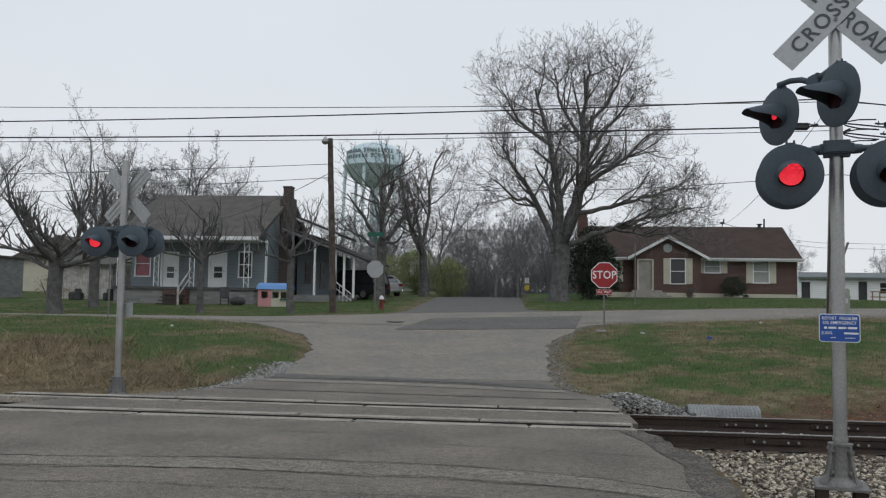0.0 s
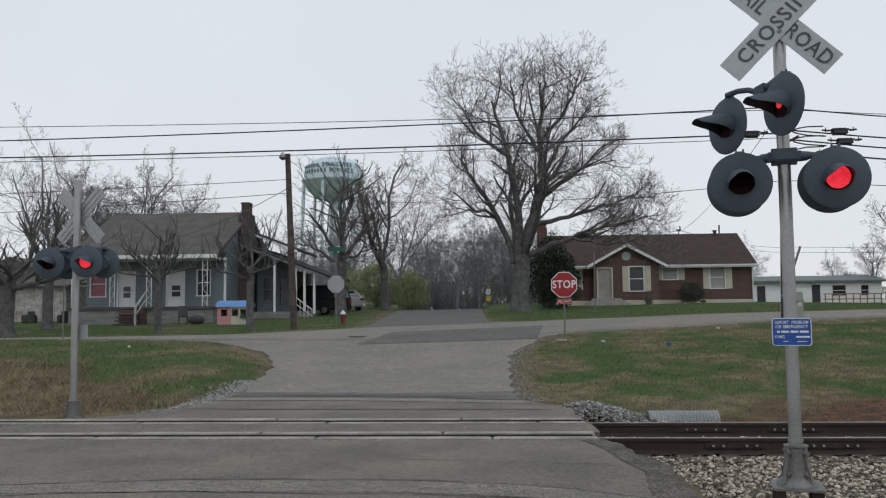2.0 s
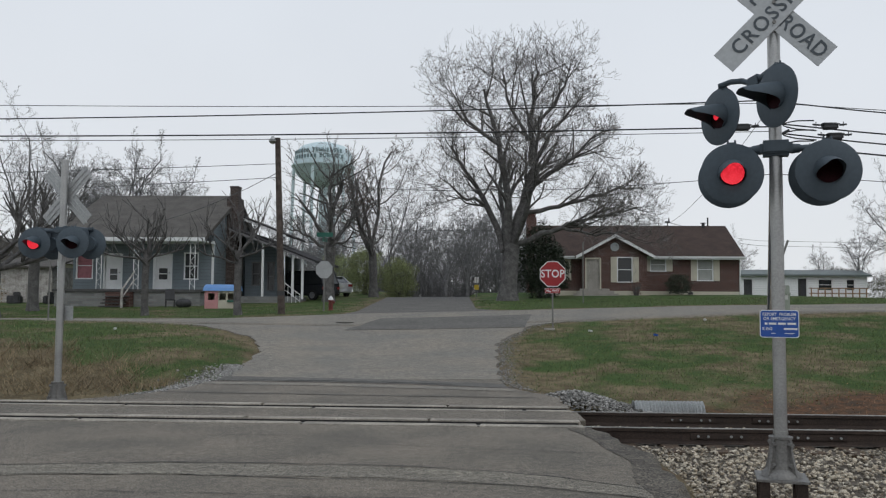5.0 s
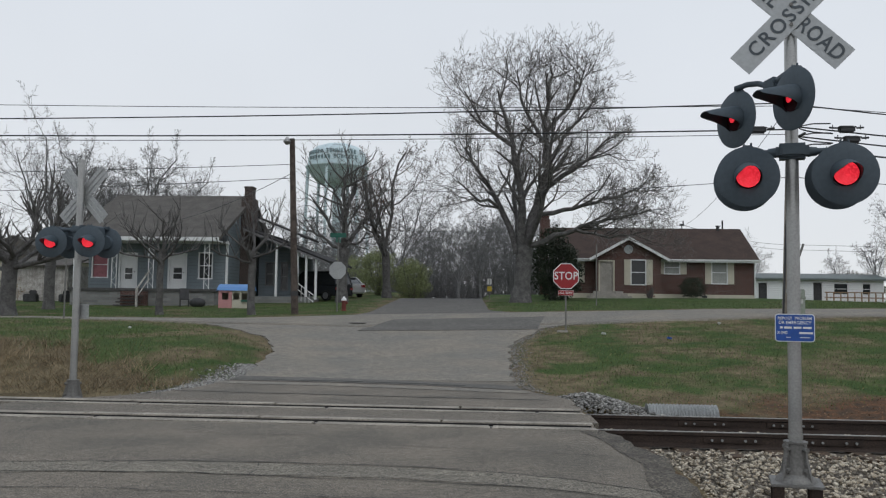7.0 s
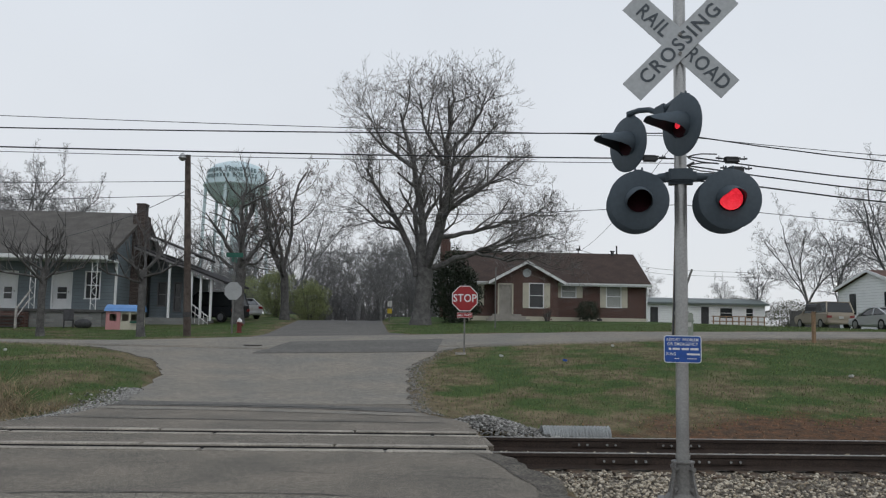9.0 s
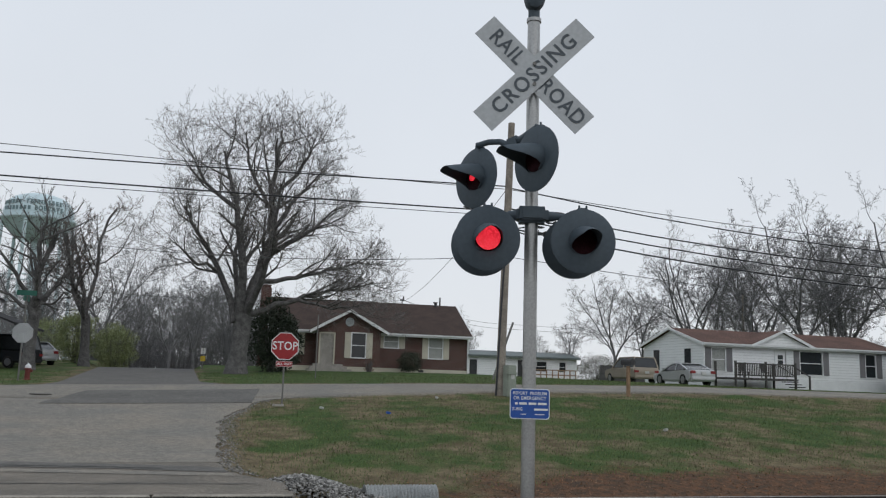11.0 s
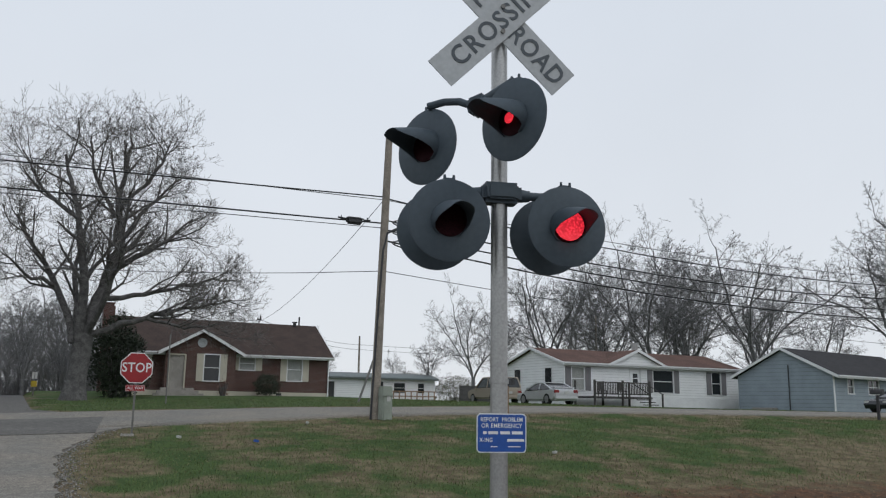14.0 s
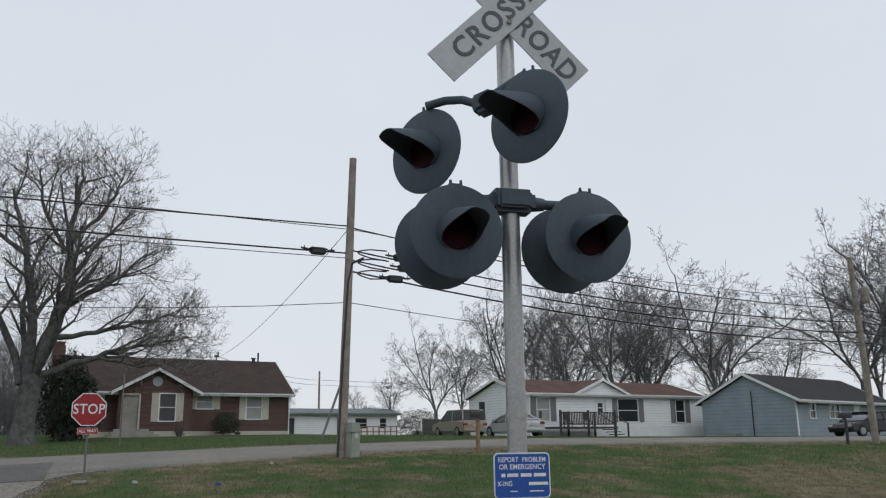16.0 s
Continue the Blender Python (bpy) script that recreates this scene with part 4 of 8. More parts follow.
def signal_base(parent, h, z0=0.0):
    made = []
    def cast(bm):
        n = 28
        lathe(bm, [(0.17, 0.0), (0.16, 0.03), (0.11, 0.07), (0.095, 0.16), (0.09, h - 0.02), (0.1, h - 0.015), (0.1, h)], n)
        for a in range(4):
            m = pose(0, 0, 0, 0, 0, 45 + 90 * a)
            prism(bm, [m @ Vector(p) for p in ((0.08, -0.012, 0.02), (0.17, -0.012, 0.02), (0.12, -0.012, h * 0.6), (0.1, -0.012, h * 0.95), (0.08, -0.012, h * 0.95))], (m.to_3x3() @ Vector((0, 0.024, 0))))
        for zz in (h * 0.3, h * 0.82):
            for a in (-130, -50, 50, 130):
                m = pose(0, 0, 0, 0, 0, a)
                rod(bm, m @ Vector((0.08, 0, zz)), m @ Vector((0.135, 0, zz)), 0.022, n=8)
    made.append(one("cast_base", cast, M["cast"], parent, "weathered cast pole base with bolts", True))
    made.append(box("base_plate", (0, 0, -0.012), (0.42, 0.42, 0.022), M["cast"], parent, bev=0.004))
    for x in (-0.15, 0.15):
        for y in (-0.15, 0.15):
            made.append(box("foundation_leg", (x, y, -0.26), (0.09, 0.07, 0.48), M["rail"], parent, bev=0.005))
    for o in made:
        o.location.z = z0


def arm_box(parent, z, y):
    def jb(bm):
        bx(bm, (0, y, z), (0.27, 0.16, 0.14), bev=0.03)
        bx(bm, (0, y - 0.07, z), (0.2, 0.04, 0.1), bev=0.015)
        rod(bm, (-0.42, y, z - 0.005), (0.42, y, z - 0.005), 0.03, n=12)
        for sx in (-1, 1):
            rod(bm, (sx * 0.13, y, z - 0.005), (sx * 0.2, y, z - 0.005), 0.046, 0.038, n=12)
    return one("crossarm", jb, M["black"], parent, "black cast crossarm and junction box", True)


def build_signal_near():
    sg = thing("crossing_signal", pose(3.6, 7.25, 0.03, 0, 0, SIGNAL_YAW), "railroad crossing signal on a silver pole with crossbuck and red lamps", "crossing signal", "crossing signals")

    def shaft(bm):
        rod(bm, (0, 0, 0.3), (0, 0, 4.6), 0.056, 0.054, 28)
        for z in (0.36, 1.62, 4.57):
            rod(bm, (0, 0, z), (0, 0, z + 0.03), 0.063, n=28)
    one("pole", shaft, M["galv"], sg, "galvanised steel pole", True)
    signal_base(sg, 0.34)
    crossbuck(sg, 4.07, -0.075, True)

    def bell(bm):
        rod(bm, (0, 0, 4.58), (0, 0, 4.68), 0.05, n=14)
        lathe(bm, [(0.03, -0.05), (0.12, -0.045), (0.135, 0.0), (0.12, 0.05), (0.06, 0.075), (0.0, 0.08)], 24, pose(0, -0.02, 4.81, 90) @ Matrix.Diagonal((0.72, 1.12, 1.3, 1)))
    one("bell", bell, M["black"], sg, "black electric warning bell", True)
    arm_box(sg, 2.86, -0.02)
    for x, ph in ((-0.375, "a"), (0.40, "b")):
        lamp_head(sg, pose(x, -0.20, 2.625, 0, 0, 2), ph)
        lamp_head(sg, pose(x - 0.02, 0.15, 2.625, 0, 0, 180), "")
        one("lamp_bracket", lambda bm, x=x: (rod(bm, (x, -0.16, 2.86), (x, 0.12, 2.86), 0.03, n=8), bx(bm, (x, -0.02, 2.77), (0.1, 0.2, 0.2), bev=0.02)), M["black"], sg)

    def upper(bm):
        pts = [(-0.46, 0.17, 3.50), (-0.36, 0.10, 3.515), (-0.27, 0.03, 3.50), (-0.2, -0.02, 3.46)]
        for p, q in zip(pts, pts[1:]):
            rod(bm, p, q, 0.026, n=10)
        bx(bm, (-0.15, -0.06, 3.45), (0.15, 0.14, 0.12), rz=-40, ry=-14, bev=0.025)
        rod(bm, (-0.13, -0.08, 3.47), (0.0, -0.36, 3.51), 0.036, n=10)
        rod(bm, (-0.14, -0.05, 3.45), (0.0, 0.0, 3.46), 0.045, n=10)
        rod(bm, (0, 0, 3.39), (0, 0, 3.53), 0.072, n=16)
    one("upper_crossarm", upper, M["black"], sg, "black angled upper crossarm", True)
    lamp_head(sg, pose(-0.46, 0.2, 3.22, 0, 0, -52), "a", 0.035)
    lamp_head(sg, pose(-0.02, -0.42, 3.24, 0, 0, -57), "b", 0.035)

    # emergency notice: words that can be read, the rest as bars
    def rounded(bm, w, h, r, y, th):
        pts = [(cx * (w / 2 - r) + r * math.cos(radians(a)), y, 1.315 + cz * (h / 2 - r) + r * math.sin(radians(a))) for cx, cz, a0 in ((1, 1, 0), (-1, 1, 90), (-1, -1, 180), (1, -1, 270)) for a in range(a0, a0 + 91, 18)]
        prism(bm, pts, (0, th, 0))
    pl = one("notice_plate", lambda bm: rounded(bm, 0.32, 0.24, 0.026, -0.068, 0.004), M["white"], sg, "white-edged emergency notice plate with rounded corners")
    one("face", lambda bm: rounded(bm, 0.306, 0.226, 0.02, -0.0705, 0.002), M["blue"], pl, "blue sheeting")
    fm = lambda x, z: Matrix.Translation((x, -0.0712, 1.315 + z)) @ Matrix.Rotation(radians(90), 4, "X")
    lettering("lettering", "REPORT  PROBLEM", 0.036, M["white"], pl, fm(0, 0.082), 0.86, 0.0006)
    lettering("lettering", "OR EMERGENCY", 0.038, M["white"], pl, fm(0, 0.044), 0.9, 0.0006)
    lettering("lettering", "X-ING", 0.036, M["white"], pl, fm(-0.1, -0.043), 0.8, 0.0006)
    for x, z, w, h in ((-0.108, 0.002, 0.022, 0.018), (-0.055, 0.002, 0.062, 0.018), (0.022, 0.002, 0.062, 0.018), (0.1, 0.002, 0.07, 0.018), (0.09, -0.043, 0.11, 0.016), (-0.05, -0.082, 0.04, 0.006), (0.08, -0.082, 0.08, 0.006)):
        box("bar", (x, -0.0712, 1.315 + z), (w, 0.0012, h), M["white"], pl)
    return sg


def build_signal_far():
    sg = thing("crossing_signal", pose(-5.59, 14.68, -0.02, 0, 0, SIGNAL_YAW), "railroad crossing signal seen from behind on a silver pole", "crossing signal", "crossing signals")
    one("pole", lambda bm: (rod(bm, (0, 0, 0.0), (0, 0, 3.9), 0.06, 0.058, 24), rod(bm, (0, 0, 3.9), (0, 0, 3.94), 0.068, n=24), rod(bm, (0, 0, 2.72), (0, 0, 2.78), 0.075, n=24)), M["galv"], sg, "galvanised steel pole", True)
    signal_base(sg, 0.34, gz(-5.59, 14.68) + 0.05)
    crossbuck(sg, 3.33, 0.09, False)
    arm_box(sg, 2.72, 0.0)
    for x, ph in ((-0.41, "a"), (0.38, "b")):
        lamp_head(sg, pose(x, -0.2, 2.49, 0, 0, 22), ph)
        lamp_head(sg, pose(x + 0.05, 0.2, 2.49, 0, 0, 192), "")
        one("lamp_bracket", lambda bm, x=x: (rod(bm, (x, -0.2, 2.74), (x, 0.2, 2.74), 0.03, n=8), bx(bm, (x, 0, 2.64), (0.1, 0.3, 0.2), bev=0.02)), M["black"], sg)
    box("notice_plate", (0.05, 0.07, 1.3), (0.32, 0.004, 0.25), M["signback"], sg, "bare aluminium back of a notice plate")


def octagon(r, y):
    return [(r * math.cos(radians(22.5 + 45 * i)), y, r * math.sin(radians(22.5 + 45 * i))) for i in range(8)]


def build_stop():
    st = thing("stop_sign", pose(4.7, 24.97, gz(4.7, 24.97), 0, 0, -10), "red octagonal stop sign on a dark steel post in grass", "stop sign", "stop signs")
    one("post", lambda bm: (bx(bm, (0, 0.02, 0.95), (0.05, 0.03, 2.3), bev=0.004), bx(bm, (0, 0.035, 0.95), (0.02, 0.02, 2.3))), M["cast"], st, "dark steel channel post")
    z = 1.67
    pl = one("plate", lambda bm: prism(bm, octagon(0.412, -0.004), (0, 0.004, 0)), M["white"], st, "white-edged octagonal plate")
    one("face", lambda bm: prism(bm, octagon(0.388, -0.007), (0, 0.004, 0)), M["red"], pl)
    lettering("lettering", "STOP", 0.33, M["white"], pl, Matrix.Translation((0, -0.0075, 0)) @ Matrix.Rotation(radians(90), 4, "X"), 0.86)
    pl.location = (0, 0, z)
    sub = box("lower_plate", (0, -0.004, 1.17), (0.46, 0.004, 0.155), M["red"], st, "small red plate with white border", bev=0.001)
    lettering("lettering", "ALL WAY", 0.105, M["white"], sub, Matrix.Translation((0, -0.007, 1.17)) @ Matrix.Rotation(radians(90), 4, "X"), 0.85, 0.001)
    def edge(bm):
        for a, c in (((0, 0.07), (0.44, 0.006)), ((0, -0.07), (0.44, 0.006)), ((-0.22, 0), (0.006, 0.14)), ((0.22, 0), (0.006, 0.14))):
            bx(bm, (a[0], -0.0068, 1.17 + a[1]), (c[0], 0.0015, c[1]))
    one("border", edge, M["white"], sub)
    box("brick", (-0.1, -0.15, 0.03), (0.32, 0.09, 0.06), M["concrete"], None).matrix_basis = st.matrix_basis
    ob = bpy.data.objects["brick"]
    ob.name = "rubble_stone"
    tagged(ob, "pale broken block lying in the grass", "rubble")
    # the same sign on the other corner, from behind
    s2 = thing("stop_sign", pose(-3.35, 37.6, gz(-3.35, 37.6), 0, 0, 168), "grey back of a stop sign with a green street name blade", "stop sign", "stop signs")
    one("post", lambda bm: bx(bm, (0, -0.02, 1.6), (0.06, 0.04, 3.4), bev=0.004), M["cast"], s2, "galvanised steel post")
    pl = one("plate", lambda bm: prism(bm, octagon(0.412, 0.0), (0, 0.006, 0)), M["signback"], s2, "bare grey octagonal plate")
    pl.location = (0, 0.0, 1.85)
    box("name_blade", (0, 0, 3.42), (0.75, 0.006, 0.2), M["green"], s2, "green street name blade")
    box("name_blade", (0, 0, 3.2), (0.006, 0.75, 0.2), M["green"], s2, "green street name blade")


def build_hydrant():
    h = thing("fire_hydrant", pose(-3.1, 38.3, gz(-3.1, 38.3)) @ Matrix.Diagonal((0.85, 0.85, 0.85, 1)), "red fire hydrant with a white cap in the grass", "fire hydrant")
    one("barrel", lambda bm: lathe(bm, [(0.17, -0.02), (0.17, 0.05), (0.12, 0.06), (0.12, 0.48), (0.16, 0.5), (0.16, 0.54), (0.13, 0.55)], 18), M["hydrant"], h, "", True)
    one("bonnet", lambda bm: lathe(bm, [(0.14, 0.55), (0.14, 0.6), (0.11, 0.68), (0.04, 0.73), (0.03, 0.78)], 18), M["white"], h, "white domed cap", True)
    for a in (0, 90, 180):
        m = pose(0, 0, 0.42, 0, 0, a - 90)
        one("nozzle_cap", lambda bm, m=m: rod(bm, m @ Vector((0.08, 0, 0)), m @ Vector((0.21, 0, 0)), 0.06, n=12), M["hydrant"], h)


build_signal_near()
build_signal_far()
build_stop()
build_hydrant()


def build_culvert():
    def pipe(bm):
        prof = []
        k = 40
        for i in range(k + 1):
            prof.append((0.23 + 0.012 * math.cos(i * math.pi), i * 1.12 / k))
        for i in range(k, -1, -1):
            prof.append((0.205, i * 1.12 / k))
        lathe(bm, prof, 24, pose(4.1, 13.85, -0.33, 0, 90, -5.3))
    bm = bmesh.new()
    pipe(bm)
    tagged(part("culvert_pipe", bm, M["corr"], smooth=True), "corrugated zinc culvert pipe in a gravelled ditch", "culvert pipe")


build_culvert()

# ---- houses ----


def wall(bm, s0, s1, z0, z1, y, th, holes):
    """A wall along x in one piece, with openings (x0, x1, z0, z1) cut through it."""
    xs = sorted({s0, s1, *(h[0] for h in holes), *(h[1] for h in holes)})
    zs = sorted({z0, z1, *(max(z0, h[2]) for h in holes), *(min(z1, h[3]) for h in holes)})
    grid = {}

    def at(i, k, j):
        if (i, k, j) not in grid:
            grid[i, k, j] = bm.verts.new((xs[i], y + th * j, zs[k]))
        return grid[i, k, j]

    def solid(i, k):
        if not (0 <= i < len(xs) - 1 and 0 <= k < len(zs) - 1):
            return False
        x, z = (xs[i] + xs[i + 1]) / 2, (zs[k] + zs[k + 1]) / 2
        return not any(h[0] < x < h[1] and h[2] < z < h[3] for h in holes)

    for i in range(len(xs) - 1):
        for k in range(len(zs) - 1):
            if not solid(i, k):
                continue
            for j in (0, 1):
                bm.faces.new((at(i, k, j), at(i + 1, k, j), at(i + 1, k + 1, j), at(i, k + 1, j)))
            if not solid(i - 1, k):
                bm.faces.new((at(i, k, 0), at(i, k + 1, 0), at(i, k + 1, 1), at(i, k, 1)))
            if not solid(i + 1, k):
                bm.faces.new((at(i + 1, k, 0), at(i + 1, k + 1, 0), at(i + 1, k + 1, 1), at(i + 1, k, 1)))
            if not solid(i, k - 1):
                bm.faces.new((at(i, k, 0), at(i + 1, k, 0), at(i + 1, k, 1), at(i, k, 1)))
            if not solid(i, k + 1):
                bm.faces.new((at(i, k + 1, 0), at(i + 1, k + 1, 0), at(i + 1, k + 1, 1), at(i, k + 1, 1)))


def window(parent, a, b, c, d, y, frame_m, glass_m, shutter=None, sw=0.42, mullion=False, label="sash window", curtain=None):
    """A sash window in an opening of a wall whose face is at y."""
    w = one("window", lambda bm: (bx(bm, ((a + b) / 2, y + 0.02, c - 0.03), (b - a + 0.16, 0.14, 0.07)), bx(bm, ((a + b) / 2, y + 0.03, d + 0.03), (b - a + 0.14, 0.1, 0.07)),
                                     bx(bm, (a - 0.03, y + 0.03, (c + d) / 2), (0.07, 0.1, d - c)), bx(bm, (b + 0.03, y + 0.03, (c + d) / 2), (0.07, 0.1, d - c)),
                                     bx(bm, ((a + b) / 2, y + 0.06, (c + d) / 2), (b - a, 0.04, 0.05))), frame_m, parent, label)
    if mullion:
        box("mullion", ((a + b) / 2, y + 0.05, (c + d) / 2), (0.08, 0.06, d - c - 0.01), frame_m, w)
    mid = (c + d) / 2
    box("pane", ((a + b) / 2, y + 0.085, (mid + d) / 2), (b - a, 0.012, d - mid), curtain or glass_m, w)
    box("pane", ((a + b) / 2, y + 0.075, (mid + c) / 2), (b - a, 0.012, mid - c), glass_m if not curtain else curtain, w)
    if shutter:
        for x in (a - 0.07 - sw / 2, b + 0.07 + sw / 2):
            def sh(bm, x=x):
                bx(bm, (x, y - 0.02, mid), (sw, 0.035, d - c + 0.1))
            so = one("shutter", sh, shutter, w)
            so.name = "shutter"
    return w


def door(parent, a, b, c, d, y, mat_d, mat_f, lite=None):
    dr = box("door", ((a + b) / 2, y + 0.08, (c + d) / 2), (b - a, 0.05, d - c), mat_d, parent, "panelled front door")
    one("door_frame", lambda bm: (bx(bm, (a - 0.05, y + 0.02, (c + d) / 2 + 0.03), (0.1, 0.12, d - c + 0.1)), bx(bm, (b + 0.05, y + 0.02, (c + d) / 2 + 0.03), (0.1, 0.12, d - c + 0.1)), bx(bm, ((a + b) / 2, y + 0.02, d + 0.05), (b - a, 0.12, 0.1))), mat_f, dr)
    if lite:
        la, lb, lc, ld = lite
        box("door_glass", (a + (la + lb) / 2 * (b - a), y + 0.05, c + (lc + ld) / 2 * (d - c)), ((lb - la) * (b - a), 0.02, (ld - lc) * (d - c)), M["glass"], dr)
        box("rail", ((a + b) / 2, y + 0.047, c + (lc + ld) / 2 * (d - c)), ((lb - la) * (b - a), 0.03, 0.05), mat_d, dr)
    one("door_handle", lambda bm: rod(bm, (b - 0.09, y + 0.05, c + 1.0), (b - 0.09, y - 0.02, c + 1.0), 0.03, n=8), M["cast"], dr)
    return dr


def gable_roof(parent, s0, s1, y0, y1, eave, ridge, over, mat_r, mat_t, label, th=0.14, ends=0.3):
    """Two slopes with their ridge along x."""
    ym = (y0 + y1) / 2
    k = (ridge - eave) / (ym - y0)
    a, b = s0 - ends, s1 + ends
    def slopes(bm):
        prism(bm, [(a, y0 - over, eave - over * k), (a, ym, ridge), (a, y1 + over, eave - over * k), (a, y1 + over, eave - over * k + th), (a, ym, ridge + th), (a, y0 - over, eave - over * k + th)], (b - a, 0, 0))
    r = one("roof", slopes, mat_r, parent, label)
    box("fascia", ((a + b) / 2, y0 - over - 0.03, eave - over * k + 0.02), (b - a, 0.05, 0.2), mat_t, r)
    box("gutter", ((a + b) / 2, y0 - over - 0.1, eave - over * k + 0.08), (b - a, 0.1, 0.09), mat_t, r)
    for x, nm in ((a, "rake"), (b, "rake")):
        def rk(bm, x=x):
            for sgn in (-1, 1):
                ye = y0 - over if sgn < 0 else y1 + over
                prism(bm, [(x - 0.03, ye, eave - over * k - 0.06), (x - 0.03, ym, ridge - 0.06), (x - 0.03, ym, ridge + th + 0.02), (x - 0.03, ye, eave - over * k + th + 0.02)], (0.06, 0, 0))
        one(nm, rk, mat_t, r)
    return r


def gable_end(bm, x, y0, y1, z0, eave, ridge, th=0.2):
    prism(bm, [(x, y0, z0), (x, y1, z0), (x, y1, eave), (x, (y0 + y1) / 2, ridge - 0.02), (x, y0, eave)], (th, 0, 0))


def brick_house():
    h = thing("house", pose(9.65, 58.75, gz(16, 58) - 0.02, 0, 0, -5), "red-brown brick ranch house with a brown shingle roof", "house", "houses")
    L, D, E, R = 13.9, 8.4, 2.85, 5.15
    holes = [(1.0, 1.75, 1.1, 2.6), (7.8, 8.8, 1.75, 2.6), (11.05, 12.05, 1.1, 2.6)]
    br = M["brick"]
    one("wall", lambda bm: wall(bm, 0, 2.95, 0.3, E, 0, 0.25, [holes[0]]), br, h, "red-brown brick wall")
    one("wall", lambda bm: wall(bm, 7.35, L, 0.3, E, 0, 0.25, holes[1:]), br, h, "red-brown brick wall")
    one("wall", lambda bm: wall(bm, 0, L, 0.3, E, D - 0.25, 0.25, []), br, h, "red-brown brick wall")
    one("wall", lambda bm: gable_end(bm, 0.0, 0.25, D - 0.25, 0.3, E, R - 0.1, 0.25), br, h, "red-brown brick wall")
    one("wall", lambda bm: gable_end(bm, L - 0.25, 0.25, D - 0.25, 0.3, E, R - 0.1, 0.25), br, h, "red-brown brick wall")
    # projecting gable front
    one("wall", lambda bm: wall(bm, 2.95, 7.35, 0.3, E, -0.9, 0.25, [(3.2, 4.1, 0.45, 2.5), (5.35, 6.3, 0.95, 2.6)]), br, h, "red-brown brick wall")
    for x in (3.07, 7.23):
        box("wall", (x, -0.3, 1.58), (0.24, 0.7, 2.55), br, h, "red-brown brick wall")
    one("gable", lambda bm: prism(bm, [(2.95, -0.9, E), (7.35, -0.9, E), (5.15, -0.9, 4.05)], (0, 0.25, 0)), br, h, "red-brown brick gable")
    for c, z in (((1.4, 0.05, 0.0), (3.0, 0.24, 0.62)), ((10.7, 0.05, 0.0), (6.6, 0.24, 0.62)), ((5.15, -0.86, 0.0), (4.5, 0.24, 0.62)), ((L - 0.1, D / 2 + 0.2, 0.0), (0.24, D - 0.3, 0.62))):
        box("foundation", c, z, M["cream"], h, "cream painted foundation")
    gable_roof(h, 0, L, 0, D, E, R, 0.45, M["roofbrown"], M["white"], "brown shingle roof with white trim")
    k = (4.05 - E) / 2.2
    def porch_roof(bm):
        for sgn in (-1, 1):
            e = 2.2 + 0.5
            prism(bm, [(5.15, -1.25, 4.05 + 0.02), (5.15 + sgn * e, -1.25, 4.05 - k * e), (5.15 + sgn * e, -1.25, 4.17 - k * e), (5.15, -1.25, 4.19)], (0, 4.4, 0))
    pr = one("porch_roof", porch_roof, M["roofbrown"], h, "brown shingled front gable roof")
    def rakes(bm):
        for sgn in (-1, 1):
            e = 2.2 + 0.52
            prism(bm, [(5.15, -1.29, 4.0), (5.15 + sgn * e, -1.29, 3.98 - k * e), (5.15 + sgn * e, -1.29, 4.19 - k * e), (5.15, -1.29, 4.21)], (0, 0.045, 0))
    one("rake", rakes, M["white"], pr, "white painted rake board")
    one("vent", lambda bm: (lathe(bm, [(0.30, 0.0), (0.30, 0.05), (0.25, 0.05), (0.25, 0.02)], 24, pose(5.15, -0.9, 3.35, 90)), [bx(bm, (5.15, -0.93, 3.18 + 0.085 * i), (0.42, 0.02, 0.05), rx=20) for i in range(5)]), M["signwhite"], h, "round white louvred gable vent")
    window(h, *holes[0], 0, M["white"], M["glass"], M["cream"], label="sash window with cream shutters")
    window(h, 5.35, 6.3, 0.95, 2.6, -0.9, M["white"], M["glass"], M["cream"], label="sash window with cream shutters")
    window(h, *holes[1], 0, M["white"], M["blind"], M["cream"], label="small window with cream shutters")
    window(h, *holes[2], 0, M["white"], M["blind"], M["cream"], label="sash window with cream shutters")
    door(h, 3.2, 4.1, 0.45, 2.5, -0.9, M["concrete"], M["cream"])
    for i in range(3):
        box("step", (3.7, -1.25 - 0.35 * i, 0.35 - 0.17 * i), (2.0 + 0.5 * i, 0.4, 0.2), M["concrete"], h, bev=0.01)
    one("chimney", lambda bm: (bx(bm, (-0.35, 3.4, 3.0), (0.7, 1.2, 5.6)), bx(bm, (-0.35, 3.4, 5.7), (0.55, 0.9, 0.5)), bx(bm, (-0.35, 3.4, 5.98), (0.65, 1.0, 0.08))), M["brick"], h, "brick end chimney")
    one("vent_pipe", lambda bm: rod(bm, (13.0, 4.6, 4.8), (13.0, 4.6, 5.95), 0.06, n=8), M["junk"], h, "dark roof pipe")
    one("vent_pipe", lambda bm: (rod(bm, (12.5, 4.0, 4.8), (12.5, 4.0, 5.45), 0.12, n=8), rod(bm, (12.5, 4.0, 5.45), (12.5, 4.0, 5.5), 0.2, n=8)), M["junk"], h, "dark capped roof vent")
    one("vent_pipe", lambda bm: (rod(bm, (10.0, 4.6, 4.8), (10.0, 4.6, 5.6), 0.04, n=8), bx(bm, (10.0, 4.6, 5.6), (0.35, 0.08, 0.14), rz=20), bx(bm, (10.1, 4.6, 5.75), (0.08, 0.08, 0.3))), M["junk"], h, "dark service mast")
